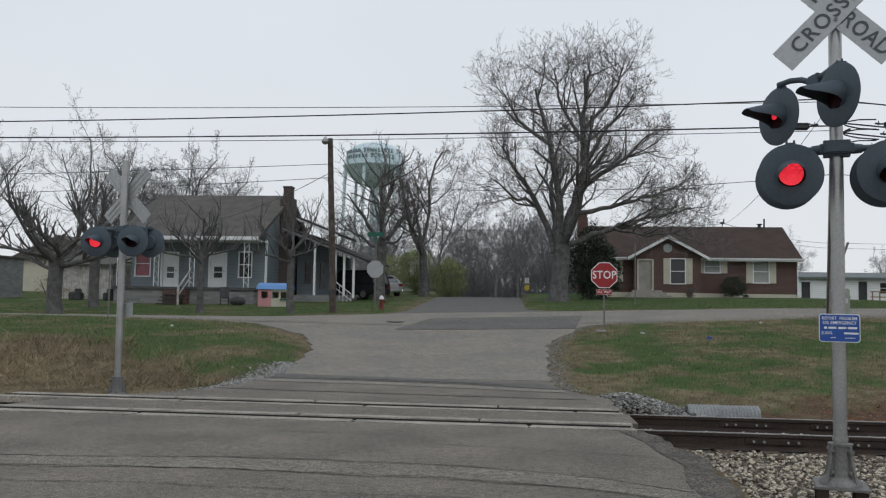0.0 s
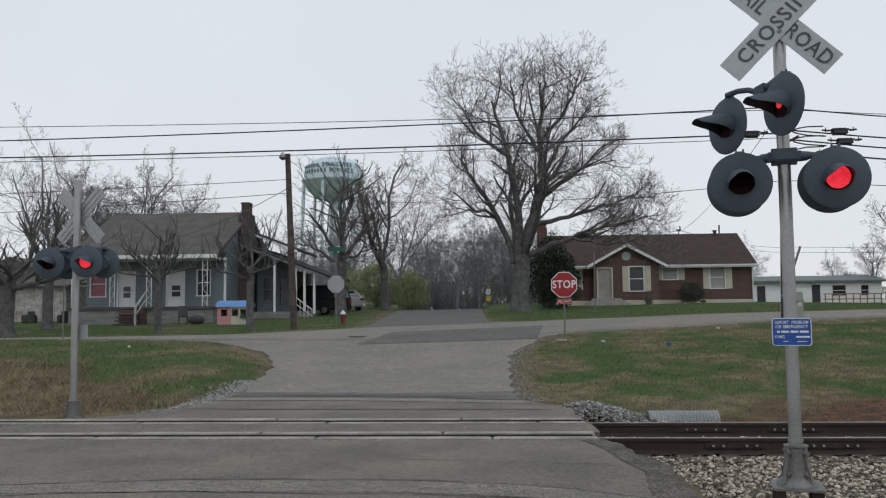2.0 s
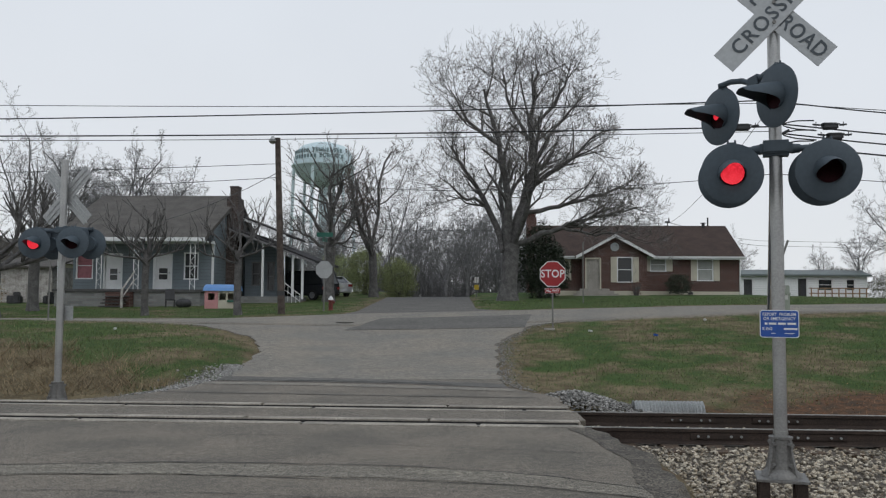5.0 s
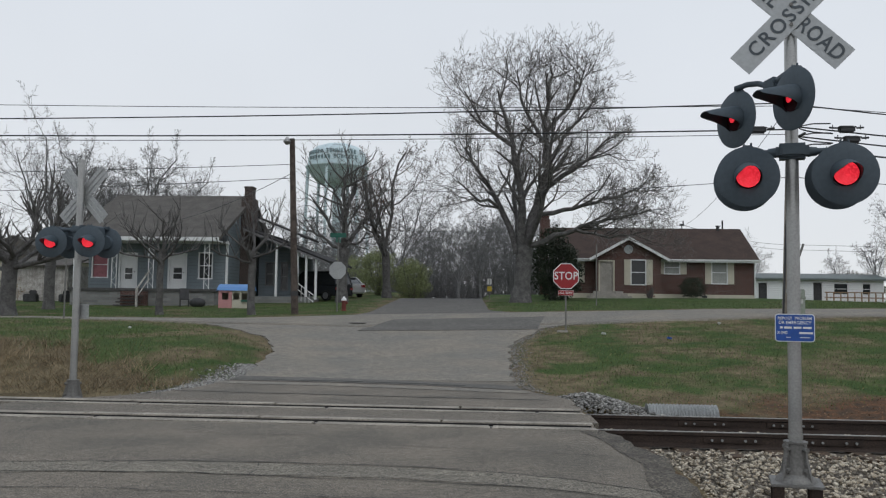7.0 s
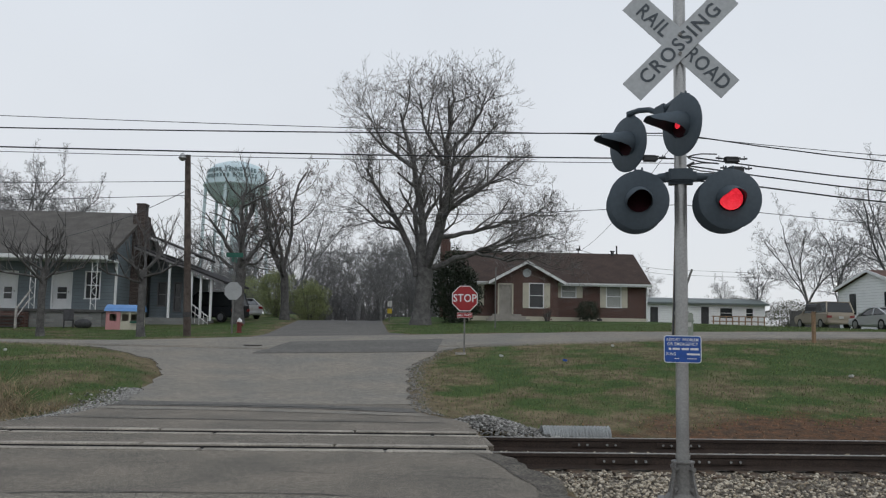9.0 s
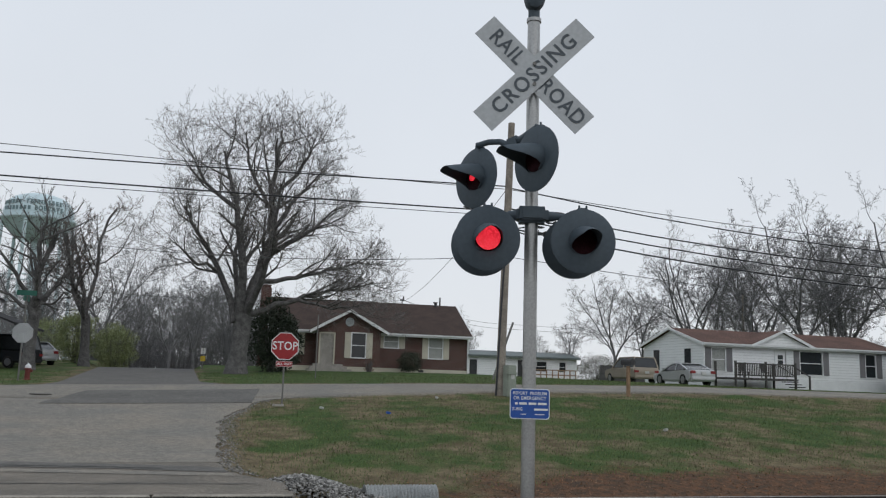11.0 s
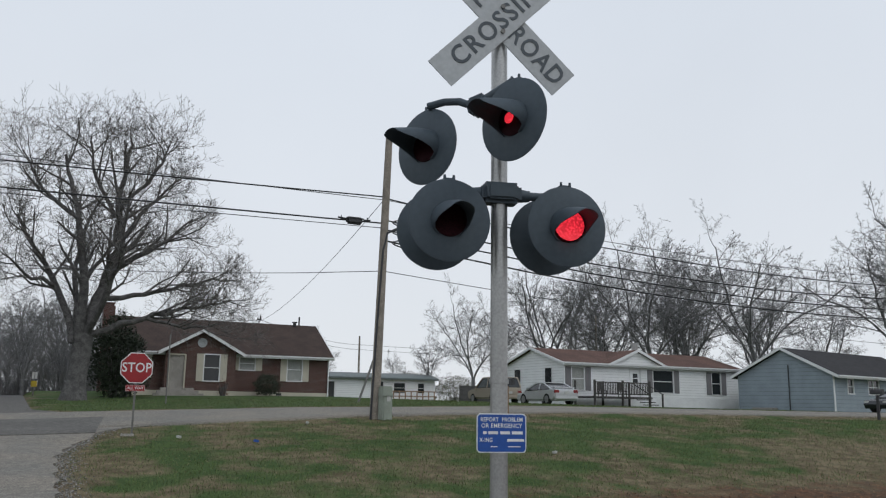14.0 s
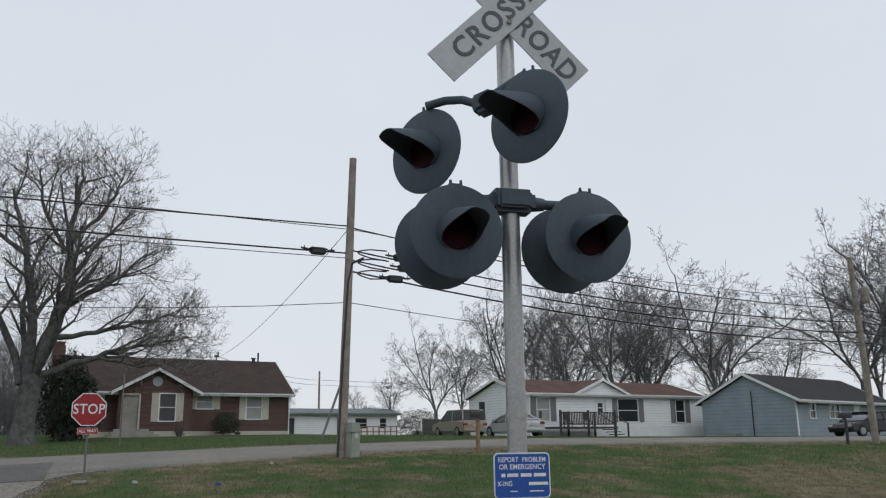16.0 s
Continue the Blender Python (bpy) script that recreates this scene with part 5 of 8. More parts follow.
    box("crawl_vent", (10.5, -0.08, 0.17), (0.36, 0.03, 0.16), M["junk"], h)
    one("downpipe", lambda bm: (rod(bm, (L + 0.02, -0.1, 0.1), (L + 0.02, -0.1, 2.7), 0.045, n=8)), M["white"], h, "white downpipe")


def blue_house():
    g = gz(-15, 48)
    h = thing("house", pose(-19.5, 50.75, g, 0, 0, -5), "blue-grey sided house with porch, grey roof and brick chimney", "house", "houses")
    L, D = 8.4, 9.0
    F, E, R = 1.0, 3.8, 7.0
    holes = [(0.25, 1.15, F + 0.67, F + 2.15), (1.95, 2.9, F, F + 2.05), (4.95, 5.9, F, F + 2.05), (6.75, 7.5, F + 0.67, F + 2.15)]
    sd = M["sidinggrey"]
    one("wall", lambda bm: wall(bm, 0, L, 0.2, 4.6, 0, 0.2, holes), sd, h, "blue-grey lap siding wall")
    one("wall", lambda bm: wall(bm, 0, L, 0.2, 4.6, D - 0.2, 0.2, []), sd, h, "blue-grey lap siding wall")
    for x in (0, L - 0.2):
        one("wall", lambda bm, x=x: prism(bm, [(x, 0.2, 0.2), (x, D - 0.2, 0.2), (x, D - 0.2, 4.4), (x, D / 2, R - 0.15), (x, 0.2, 4.6)], (0.2, 0, 0)), sd, h, "blue-grey sided gable end")
    k = (R - E) / (D / 2 + 2.1)
    def roof(bm):
        a, b = -0.4, L + 0.25
        prism(bm, [(a, -2.3, E), (a, D / 2, R), (a, D + 0.4, R - k * (D / 2 + 0.4) - 0.3), (a, D + 0.4, R - k * (D / 2 + 0.4) - 0.15), (a, D / 2, R + 0.15), (a, -2.3, E + 0.15)], (b - a, 0, 0))
    r = one("roof", roof, M["roofgrey"], h, "grey-brown shingle roof")
    box("fascia", (L / 2 - 0.05, -2.33, E + 0.04), (L + 0.65, 0.05, 0.2), M["white"], r)
    one("rake", lambda bm: prism(bm, [(L + 0.25, -2.3, E - 0.05), (L + 0.25, D / 2, R - 0.05), (L + 0.25, D / 2, R + 0.17), (L + 0.25, -2.3, E + 0.17)], (0.05, 0, 0)), M["roofgrey"], r)
    box("soffit", (L / 2, -1.1, E - 0.06), (L + 0.3, 2.3, 0.08), M["white"], h)
    window(h, *holes[0], 0, M["white"], M["glass"], curtain=M["pinkcurtain"], label="white window with a pink curtain")
    window(h, *holes[3], 0, M["white"], M["glass"], label="white sash window with dark panes")
    door(h, *holes[1], 0, M["white"], M["white"], (0.3, 0.75, 0.28, 0.6))
    door(h, *holes[2], 0, M["white"], M["white"], (0.25, 0.78, 0.3, 0.62))
    box("porch_floor", (L / 2, -1.1, F - 0.07), (L + 0.2, 2.2, 0.14), M["greywood"], h, "grey porch deck")
    def pbase(bm):
        wall(bm, 0.0, 3.2, -0.2, F - 0.14, -2.1, 0.2, [])
        wall(bm, 4.6, L, -0.2, F - 0.14, -2.1, 0.2, [])
        bx(bm, (L - 0.1, -1.0, 0.33), (0.2, 2.0, 1.05))
        bx(bm, (0.1, -1.0, 0.33), (0.2, 2.0, 1.05))
    one("porch_wall", pbase, M["block"], h, "grey block porch foundation")
    for x in (0.1, 2.35, 4.5, 7.75):
        def lattice(bm, x=x):
            for dx in (0, 0.28):
                rod(bm, (x + dx, -2.0, F), (x + dx, -2.0, E), 0.022, n=6)
            for i in range(9):
                z = F + 0.1 + i * 0.3
                s = 1 if i % 2 else -1
                rod(bm, (x + 0.14 - 0.14 * s, -2.0, z), (x + 0.14 + 0.14 * s, -2.0, z + 0.3), 0.013, n=5)
        one("porch_column", lattice, M["white"], h, "white iron lattice porch column")
    one("corner_post", lambda bm: bx(bm, (L + 0.02, -0.02, 2.4), (0.12, 0.12, 3.0)), M["white"], h)
    for i in range(5):
        box("step", (3.9, -2.35 - 0.28 * i, F - 0.25 - 0.18 * i), (1.3, 0.3, 0.07), M["deckwood"], h)
    one("step_wall", lambda bm: bx(bm, (3.9, -2.4, 0.35), (1.4, 0.5, 0.95)), M["brick"], h)
    one("handrail", lambda bm: (rod(bm, (4.6, -3.7, 0.95), (4.6, -2.1, 2.0), 0.05, n=6), bx(bm, (4.6, -3.7, 0.45), (0.1, 0.1, 1.1)), rod(bm, (4.6, -3.6, 0.55), (4.6, -2.1, 1.55), 0.035, n=6)), M["oldwood"], h, "weathered wooden handrail")
    one("chimney", lambda bm: (bx(bm, (L + 0.35, 3.2, 3.4), (0.7, 1.3, 6.8)), bx(bm, (L + 0.35, 3.2, 6.95), (0.5, 0.7, 1.1)), bx(bm, (L + 0.35, 3.2, 7.51), (0.56, 0.78, 0.1))), M["brickdark"], h, "tall dark brick end chimney")
    # lower side wing with a lean-to porch
    panes = [(L + 1.25, L + 1.7, 1.4, 2.8), (L + 2.25, L + 2.6, 1.1, 2.8)]
    def wing(bm):
        wall(bm, L + 0.75, L + 3.1, 0.2, 3.3, 4.2, 0.2, panes)
        bx(bm, (L + 3.0, 6.9, 1.75), (0.2, 5.2, 3.1))
        bx(bm, (L + 1.9, 9.5, 1.75), (2.4, 0.2, 3.1))
    one("wing_wall", wing, M["sidinggrey"], h, "blue-grey sided wing")
    for a, c, z0, z1 in panes:
        window(h, a, c, z0, z1, 4.2, M["shutter"], M["glass"], label="narrow dark window with a grey frame")
    one("wing_gable", lambda bm: prism(bm, [(L + 0.75, 4.25, 3.3), (L + 3.1, 4.25, 3.3), (L + 3.1, 4.25, 3.6), (L + 0.75, 4.25, 4.55)], (0, 0.12, 0)), M["sidinggrey"], h, "blue-grey siding under the lean-to roof")
    one("wing_roof", lambda bm: (prism(bm, [(L + 0.5, 1.4, 4.75), (L + 5.8, 1.4, 2.72), (L + 5.8, 1.4, 2.86), (L + 0.5, 1.4, 4.92)], (0, 8.6, 0)), prism(bm, [(L + 0.2, 4.0, 5.75), (L + 3.4, 4.0, 4.5), (L + 3.4, 4.0, 4.65), (L + 0.2, 4.0, 5.95)], (0, 6, 0))), M["roofdark"], h, "dark lean-to roof of the side porch")
    one("wing_fascia", lambda bm: prism(bm, [(L + 0.5, 1.36, 4.68), (L + 5.8, 1.36, 2.65), (L + 5.8, 1.36, 2.76), (L + 0.5, 1.36, 4.80)], (0, 0.04, 0)), M["shutter"], h, "grey painted fascia")
    one("wing_rake", lambda bm: prism(bm, [(L + 0.2, 3.96, 5.68), (L + 3.4, 3.96, 4.43), (L + 3.4, 3.96, 4.58), (L + 0.2, 3.96, 5.83)], (0, 0.04, 0)), M["white"], h, "white rake board")
    box("wing_floor", (L + 2.6, 2.9, 0.35), (4.2, 2.6, 0.6), M["block"], h, "grey block porch base")
    for x in (L + 2.55, L + 3.85, L + 4.4, L + 5.0):
        top = 4.72 - (x - L - 0.5) * 0.383
        one("porch_post", lambda bm, x=x, top=top: bx(bm, (x, 1.7, (0.5 + top) / 2), (0.13, 0.13, top - 0.5)), M["white"], h, "white square porch post")
    one("handrail", lambda bm: (rod(bm, (L + 3.95, 1.4, 1.5), (L + 5.05, 0.9, 0.75), 0.03, n=6), rod(bm, (L + 3.95, 1.4, 1.1), (L + 5.05, 0.9, 0.35), 0.02, n=6), [rod(bm, (L + 3.95 + 0.27 * i, 1.4 - 0.12 * i, 0.5 - 0.12 * i), (L + 3.95 + 0.27 * i, 1.4 - 0.12 * i, 1.5 - 0.185 * i), 0.015, n=5) for i in range(5)]), M["white"], h, "white step railing")


def mobile_home():
    g = gz(48, 48)
    h = thing("mobile_home", pose(38.8, 50.6, g, 0, 0, -3), "white sided double-wide home with grey shutters and reddish roof", "house", "houses")
    L, D, E, R = 17.2, 8.1, 3.15, 4.35
    holes = [(0.63, 1.75, 1.25, 2.85), (6.05, 6.95, 0.85, 2.85), (8.2, 10.2, 1.2, 2.85), (14.2, 15.15, 1.15, 2.85)]
    sw = M["sidingwhite"]
    one("wall", lambda bm: wall(bm, 0, L, 0.75, E, 0, 0.18, holes), sw, h, "white lap siding wall")
    one("wall", lambda bm: wall(bm, 0, L, 0.75, E, D - 0.18, 0.18, []), sw, h, "white lap siding wall")
    for x in (0, L - 0.18):
        one("wall", lambda bm, x=x: gable_end(bm, x, 0.18, D - 0.18, 0.75, E, R - 0.05, 0.18), sw, h, "white sided gable end")
    one("gable", lambda bm: prism(bm, [(4.1, -0.18, E + 0.03), (8.9, -0.18, E + 0.03), (6.5, -0.18, 4.15)], (0, 0.2, 0)), sw, h, "white front gable")
    one("skirting", lambda bm: (bx(bm, (L / 2, 0.06, 0.37), (L, 0.1, 0.8)), bx(bm, (0.06, D / 2, 0.37), (0.1, D - 0.2, 0.8)), bx(bm, (L - 0.06, D / 2, 0.37), (0.1, D - 0.2, 0.8))), M["white"], h, "white skirting")
    gable_roof(h, 0, L, 0, D, E, R, 0.3, M["roofred"], M["white"], "reddish shingle roof with white trim", 0.1)
    def dorm(bm):
        for sgn in (-1, 1):
            prism(bm, [(6.5, -0.4, 4.18), (6.5 + sgn * 2.7, -0.4, 3.05), (6.5 + sgn * 2.7, -0.4, 3.18), (6.5, -0.4, 4.32)], (0, 3.6, 0))
    d = one("gable_roof", dorm, M["roofred"], h)
    def rakes(bm):
        for sgn in (-1, 1):
            prism(bm, [(6.5, -0.44, 4.15), (6.5 + sgn * 2.75, -0.44, 3.0), (6.5 + sgn * 2.75, -0.44, 3.19), (6.5, -0.44, 4.35)], (0, 0.05, 0))
    one("rake", rakes, M["white"], d)
    window(h, *holes[0], 0, M["white"], M["blind"], M["shutter"], 0.5, False, "wide window with grey shutters")
    window(h, *holes[2], 0, M["white"], M["glass"], M["shutter"], 0.5, False, "wide window with grey shutters")
    window(h, *holes[3], 0, M["white"], M["glass"], M["shutter"], 0.5, False, "window with grey shutters")
    door(h, *holes[1], 0, M["white"], M["white"], (0.25, 0.75, 0.5, 0.85))
    for y in (2.0, 6.2):
        one("end_window", lambda bm, y=y: (bx(bm, (-0.02, y, 2.05), (0.06, 0.75, 1.55))), M["glass"], h, "dark end window")
    one("vent_pipe", lambda bm: (rod(bm, (10.9, 5.2, 3.8), (10.9, 5.2, 5.2), 0.28, n=12), rod(bm, (10.9, 5.2, 5.2), (10.9, 5.2, 5.35), 0.36, n=12)), M["galv"], h, "grey metal flue")
    one("downpipe", lambda bm: rod(bm, (-0.1, -0.1, 0.2), (-0.1, -0.1, 3.0), 0.06, n=6), M["white"], h)
    dk = thing("deck", pose(38.8, 50.6, g, 0, 0, -3) @ pose(-1.7, 0, 0), "dark weathered timber deck with a railing before the white home", "deck")
    box("floor", (4.9, -1.4, 0.72), (5.2, 2.4, 0.12), M["deckwood"], dk)
    for x in (2.4, 4.85, 7.3):
        for y in (-2.55, -0.3):
            box("post", (x, y, 0.9), (0.12, 0.12, 2.0), M["deckwood"], dk)
    for x0, x1 in ((2.4, 7.3),):
        box("rail", ((x0 + x1) / 2, -2.55, 1.75), (x1 - x0, 0.1, 0.08), M["deckwood"], dk)
        box("rail", ((x0 + x1) / 2, -2.55, 0.95), (x1 - x0, 0.06, 0.08), M["deckwood"], dk)
        for i in range(34):
            box("baluster", (x0 + 0.1 + i * (x1 - x0 - 0.2) / 33, -2.55, 1.35), (0.05, 0.05, 0.85), M["deckwood"], dk)
    for i in range(4):
        box("step", (7.7 + 0.3 * i, -1.5, 0.6 - 0.18 * i), (0.35, 1.3, 0.06), M["deckwood"], dk)
    for y in (-2.2, -0.8):
        one("stair_rail", lambda bm, y=y: (rod(bm, (7.3, y, 1.75), (8.8, y, 1.0), 0.04, n=6), bx(bm, (8.8, y, 0.5), (0.1, 0.1, 1.1))), M["deckwood"], dk)
    for x in (3.8, 5.6):
        ch = thing("patio_chair", dk.matrix_basis @ pose(x, -1.6, 0.78), "grey slatted chair on the deck", "chair", "deck chairs")
        box("seat", (0, 0, 0.4), (0.5, 0.5, 0.05), M["greywood"], ch)
        box("backrest", (0, 0.24, 0.75), (0.5, 0.05, 0.6), M["greywood"], ch, rx=-8)
        for a in (-0.2, 0.2):
            for b in (-0.2, 0.2):
                box("leg", (a, b, 0.2), (0.05, 0.05, 0.4), M["greywood"], ch)


def grey_house():
    g = gz(56, 40)
    h = thing("house", pose(54.1, 40.0, g, 0, 0, 7), "pale blue-grey sided house with a dark roof", "house", "houses")
    L, D, E, R = 15.0, 7.5, 2.65, 4.5
    holes = [(2.0, 2.8, 1.3, 2.3), (5.0, 6.6, 1.3, 2.3), (9.0, 10.0, 0.3, 2.3)]
    sp = M["sidingpale"]
    one("wall", lambda bm: wall(bm, 0, L, 0, E, 0, 0.2, holes), sp, h, "pale blue-grey lap siding")
    one("wall", lambda bm: wall(bm, 0, L, 0, E, D - 0.2, 0.2, []), sp, h, "pale blue-grey lap siding")
    for x in (0, L - 0.2):
        one("wall", lambda bm, x=x: gable_end(bm, x, 0.2, D - 0.2, 0, E, R - 0.05, 0.2), sp, h, "pale blue-grey gable end")
    gable_roof(h, 0, L, 0, D, E, R, 0.5, M["roofdark"], M["white"], "dark shingle roof with white trim", 0.12)
    window(h, *holes[0], 0, M["white"], M["glass"])
    window(h, *holes[1], 0, M["white"], M["glass"], mullion=True)
    door(h, *holes[2], 0, M["white"], M["white"])
    box("corner_board", (0.05, -0.02, E / 2), (0.16, 0.05, E), M["white"], h)
    one("conduit", lambda bm: rod(bm, (-0.05, 3.3, 0), (-0.05, 3.3, 3.3), 0.04, n=6), M["junk"], h, "dark conduit on the gable wall")
    box("crate", (-0.6, 5.0, 0.12), (0.8, 1.6, 0.24), M["concrete"], h)


def long_trailer():
    x0, y0 = 36.0, 90.0
    g = gz(44, 90)
    h = thing("trailer_home", pose(x0, y0, g, 0, 0, -5), "long low white trailer home with a grey-green roof", "house", "houses")
    L = 14.2
    holes = [(6.8, 7.7, 0.5, 2.5), (9.0, 10.4, 1.3, 2.4), (12.0, 12.8, 1.3, 2.4)]
    one("wall", lambda bm: wall(bm, 0, L, 0, 2.8, 0, 0.2, [(1.0, 1.9, 0.4, 2.4)] + holes), M["sidingwhite"], h, "white metal wall")
    box("wall", (L - 0.1, 2.5, 1.4), (0.2, 4.6, 2.8), M["sidingwhite"], h)
    box("wall", (L / 2, 4.95, 1.4), (L, 0.2, 2.8), M["sidingwhite"], h)
    one("roof", lambda bm: prism(bm, [(-0.3, -0.5, 2.75), (-0.3, 2.4, 3.35), (-0.3, 5.3, 2.75), (-0.3, 5.3, 2.95), (-0.3, 2.4, 3.55), (-0.3, -0.5, 2.95)], (L + 0.6, 0, 0)), M["roofgreen"], h, "grey-green metal roof")
    door(h, 6.8, 7.7, 0.5, 2.5, 0, M["junk"], M["white"])
    window(h, *holes[1], 0, M["white"], M["glass"])
    window(h, *holes[2], 0, M["white"], M["glass"])
    door(h, 1.0, 1.9, 0.4, 2.4, 0, M["junk"], M["white"])
    def rail(bm):
        for i in range(9):
            bx(bm, (7.6 + i * 0.72, -1.6, 0.75), (0.1, 0.1, 1.5))
        bx(bm, (10.5, -1.6, 1.45), (6.2, 0.08, 0.1))
        bx(bm, (10.5, -1.6, 0.9), (6.2, 0.08, 0.1))
        bx(bm, (10.5, -0.8, 0.42), (6.2, 1.8, 0.1))
    one("ramp_rail", rail, M["tanwood"], h, "tan timber ramp railing")


def fence_run():
    f = thing("fence", pose(44.5, 74.0, gz(50, 74), 0, 0, -5), "grey weathered board fence behind the parked cars", "fence")
    bm0 = None
    for i in range(60):
        if bm0 is None:
            bm0 = box("board", (0, 0, 0.9), (0.19, 0.03, 1.85), M["greywood"], f)
            o = bm0
        else:
            o = new("board", bm0.data)
            o.parent = f
        o.location = (i * 0.2, 0, 0.02 * math.sin(i * 1.7))
    for z in (0.4, 1.4):
        box("rail", (6, 0.05, z), (12, 0.05, 0.1), M["greywood"], f)
    for i in range(6):
        box("post", (i * 2.4, 0.1, 0.95), (0.1, 0.1, 1.95), M["greywood"], f)


def sheds():
    s = thing("shed", pose(-25.2, 54.0, gz(-23, 54), 0, 0, -5), "weathered grey board shed with a low rusty roof", "shed", "sheds")
    one("wall", lambda bm: (bx(bm, (1.6, 0, 1.1), (3.4, 0.15, 2.3)), bx(bm, (3.25, 1.5, 1.1), (0.15, 3, 2.3)), bx(bm, (-0.05, 1.5, 1.1), (0.15, 3, 2.3)), bx(bm, (1.6, 3, 1.1), (3.4, 0.15, 2.3))), M["oldwood"], s, "weathered vertical boards")
    one("roof", lambda bm: prism(bm, [(-0.4, -0.4, 2.15), (-0.4, 3.4, 3.0), (-0.4, 3.4, 3.1), (-0.4, -0.4, 2.25)], (4.0, 0, 0)), M["roofgrey"], s)
    s2 = thing("shed", pose(-33.5, 52.0, gz(-30, 52), 0, 0, -5), "grey block outbuilding with a flat roof", "shed", "sheds")
    one("wall", lambda bm: bx(bm, (2.2, 2, 1.3), (4.6, 4, 2.7)), M["block"], s2, "grey block wall")
    one("roof", lambda bm: bx(bm, (2.2, 2, 2.72), (4.9, 4.3, 0.12)), M["roofgrey"], s2)
    s3 = thing("shed", pose(-36.0, 68.0, gz(-32, 68), 0, 0, -5), "far small house with a brown-grey hipped roof", "shed", "sheds")
    one("wall", lambda bm: bx(bm, (4, 3, 1.3), (8, 6, 2.8)), M["cream"], s3)
    one("roof", lambda bm: prism(bm, [(-0.4, -0.4, 2.6), (4.0, -0.4, 4.6), (8.4, -0.4, 2.6)], (0, 7, 0)), M["roofgrey"], s3)
    for i, (x, y, w) in enumerate(((-23.5, 52.2, 0.8), (-22.3, 52.0, 0.5), (-21.4, 52.1, 0.6))):
        bm = bmesh.new()
        bx(bm, (0, 0, 0.25), (w, 0.5, 0.5), bev=0.06)
        bx(bm, (0.1, 0.05, 0.6), (w * 0.5, 0.3, 0.25), rz=20, bev=0.04)
        ob = part("yard_junk", bm, M["junk"])
        ob.matrix_basis = pose(x, y, gz(x, y) - 0.02, 0, 0, 25 * i)
        tagged(ob, "dark pile of yard clutter beside the shed", "clutter", "yard clutter")


def playhouse():
    p = thing("playhouse", pose(-10.15, 44.1, gz(-9.4, 44), 0, 0, -3), "plastic toy playhouse with pink and cream walls and blue roof", "playhouse")
    def front(bm, a, b):
        wall(bm, a, b, 0, 0.95, 0, 0.05, [((a + b) / 2 - 0.17, (a + b) / 2 + 0.17, 0.45, 0.8)])
    one("wall", lambda bm: front(bm, 0, 0.7), M["pink"], p, "pink plastic wall with a window")
    one("wall", lambda bm: (front(bm, 0.72, 1.15), front(bm, 1.15, 1.6)), M["cream"], p, "cream plastic wall with windows")
    one("wall", lambda bm: (bx(bm, (0.03, 0.6, 0.47), (0.06, 1.15, 0.95)), bx(bm, (1.57, 0.6, 0.47), (0.06, 1.15, 0.95)), bx(bm, (0.8, 1.17, 0.47), (1.6, 0.06, 0.95))), M["cream"], p)
    def roof(bm):
        n = 8
        prof = [(-0.06, -0.08 + 0.0, 0.93)]
        pts = [(-0.08, -0.1 + 1.4 * i / n, 0.93 + 0.34 * math.sin(math.pi * i / n) ** 0.7) for i in range(n + 1)]
        prism(bm, pts, (1.76, 0, 0))
    one("roof", roof, M["toyblue"], p, "blue rounded plastic roof")
    box("flower_box", (1.38, -0.06, 0.4), (0.36, 0.1, 0.09), M["green"], p, bev=0.01)
    j = thing("garden_chair", pose(-12.6, 46.6, gz(-12.6, 46.6), 0, 0, 20), "dark folding garden chair by the porch wall", "chair", "yard clutter")
    box("seat", (0, 0, 0.4), (0.5, 0.5, 0.05), M["junk"], j)
    box("backrest", (0, 0.27, 0.72), (0.5, 0.05, 0.6), M["junk"], j, rx=-15)
    for a in (-0.22, 0.22):
        for b in (-0.2, 0.22):
            box("leg", (a, b, 0.19), (0.04, 0.04, 0.42), M["junk"], j)
    bm = bmesh.new()
    bmesh.ops.create_icosphere(bm, subdivisions=2, radius=0.35, matrix=Matrix.Diagonal((1.3, 0.8, 0.8, 1)))
    ob = part("rubbish_bag", bm, M["junk"], smooth=True)
    ob.matrix_basis = pose(-11.8, 46.3, gz(-11.8, 46.3) + 0.22)
    tagged(ob, "black rubbish bag on the grass by the porch", "bag", "yard clutter")


brick_house()
blue_house()
mobile_home()
grey_house()
long_trailer()
fence_run()
sheds()
playhouse()


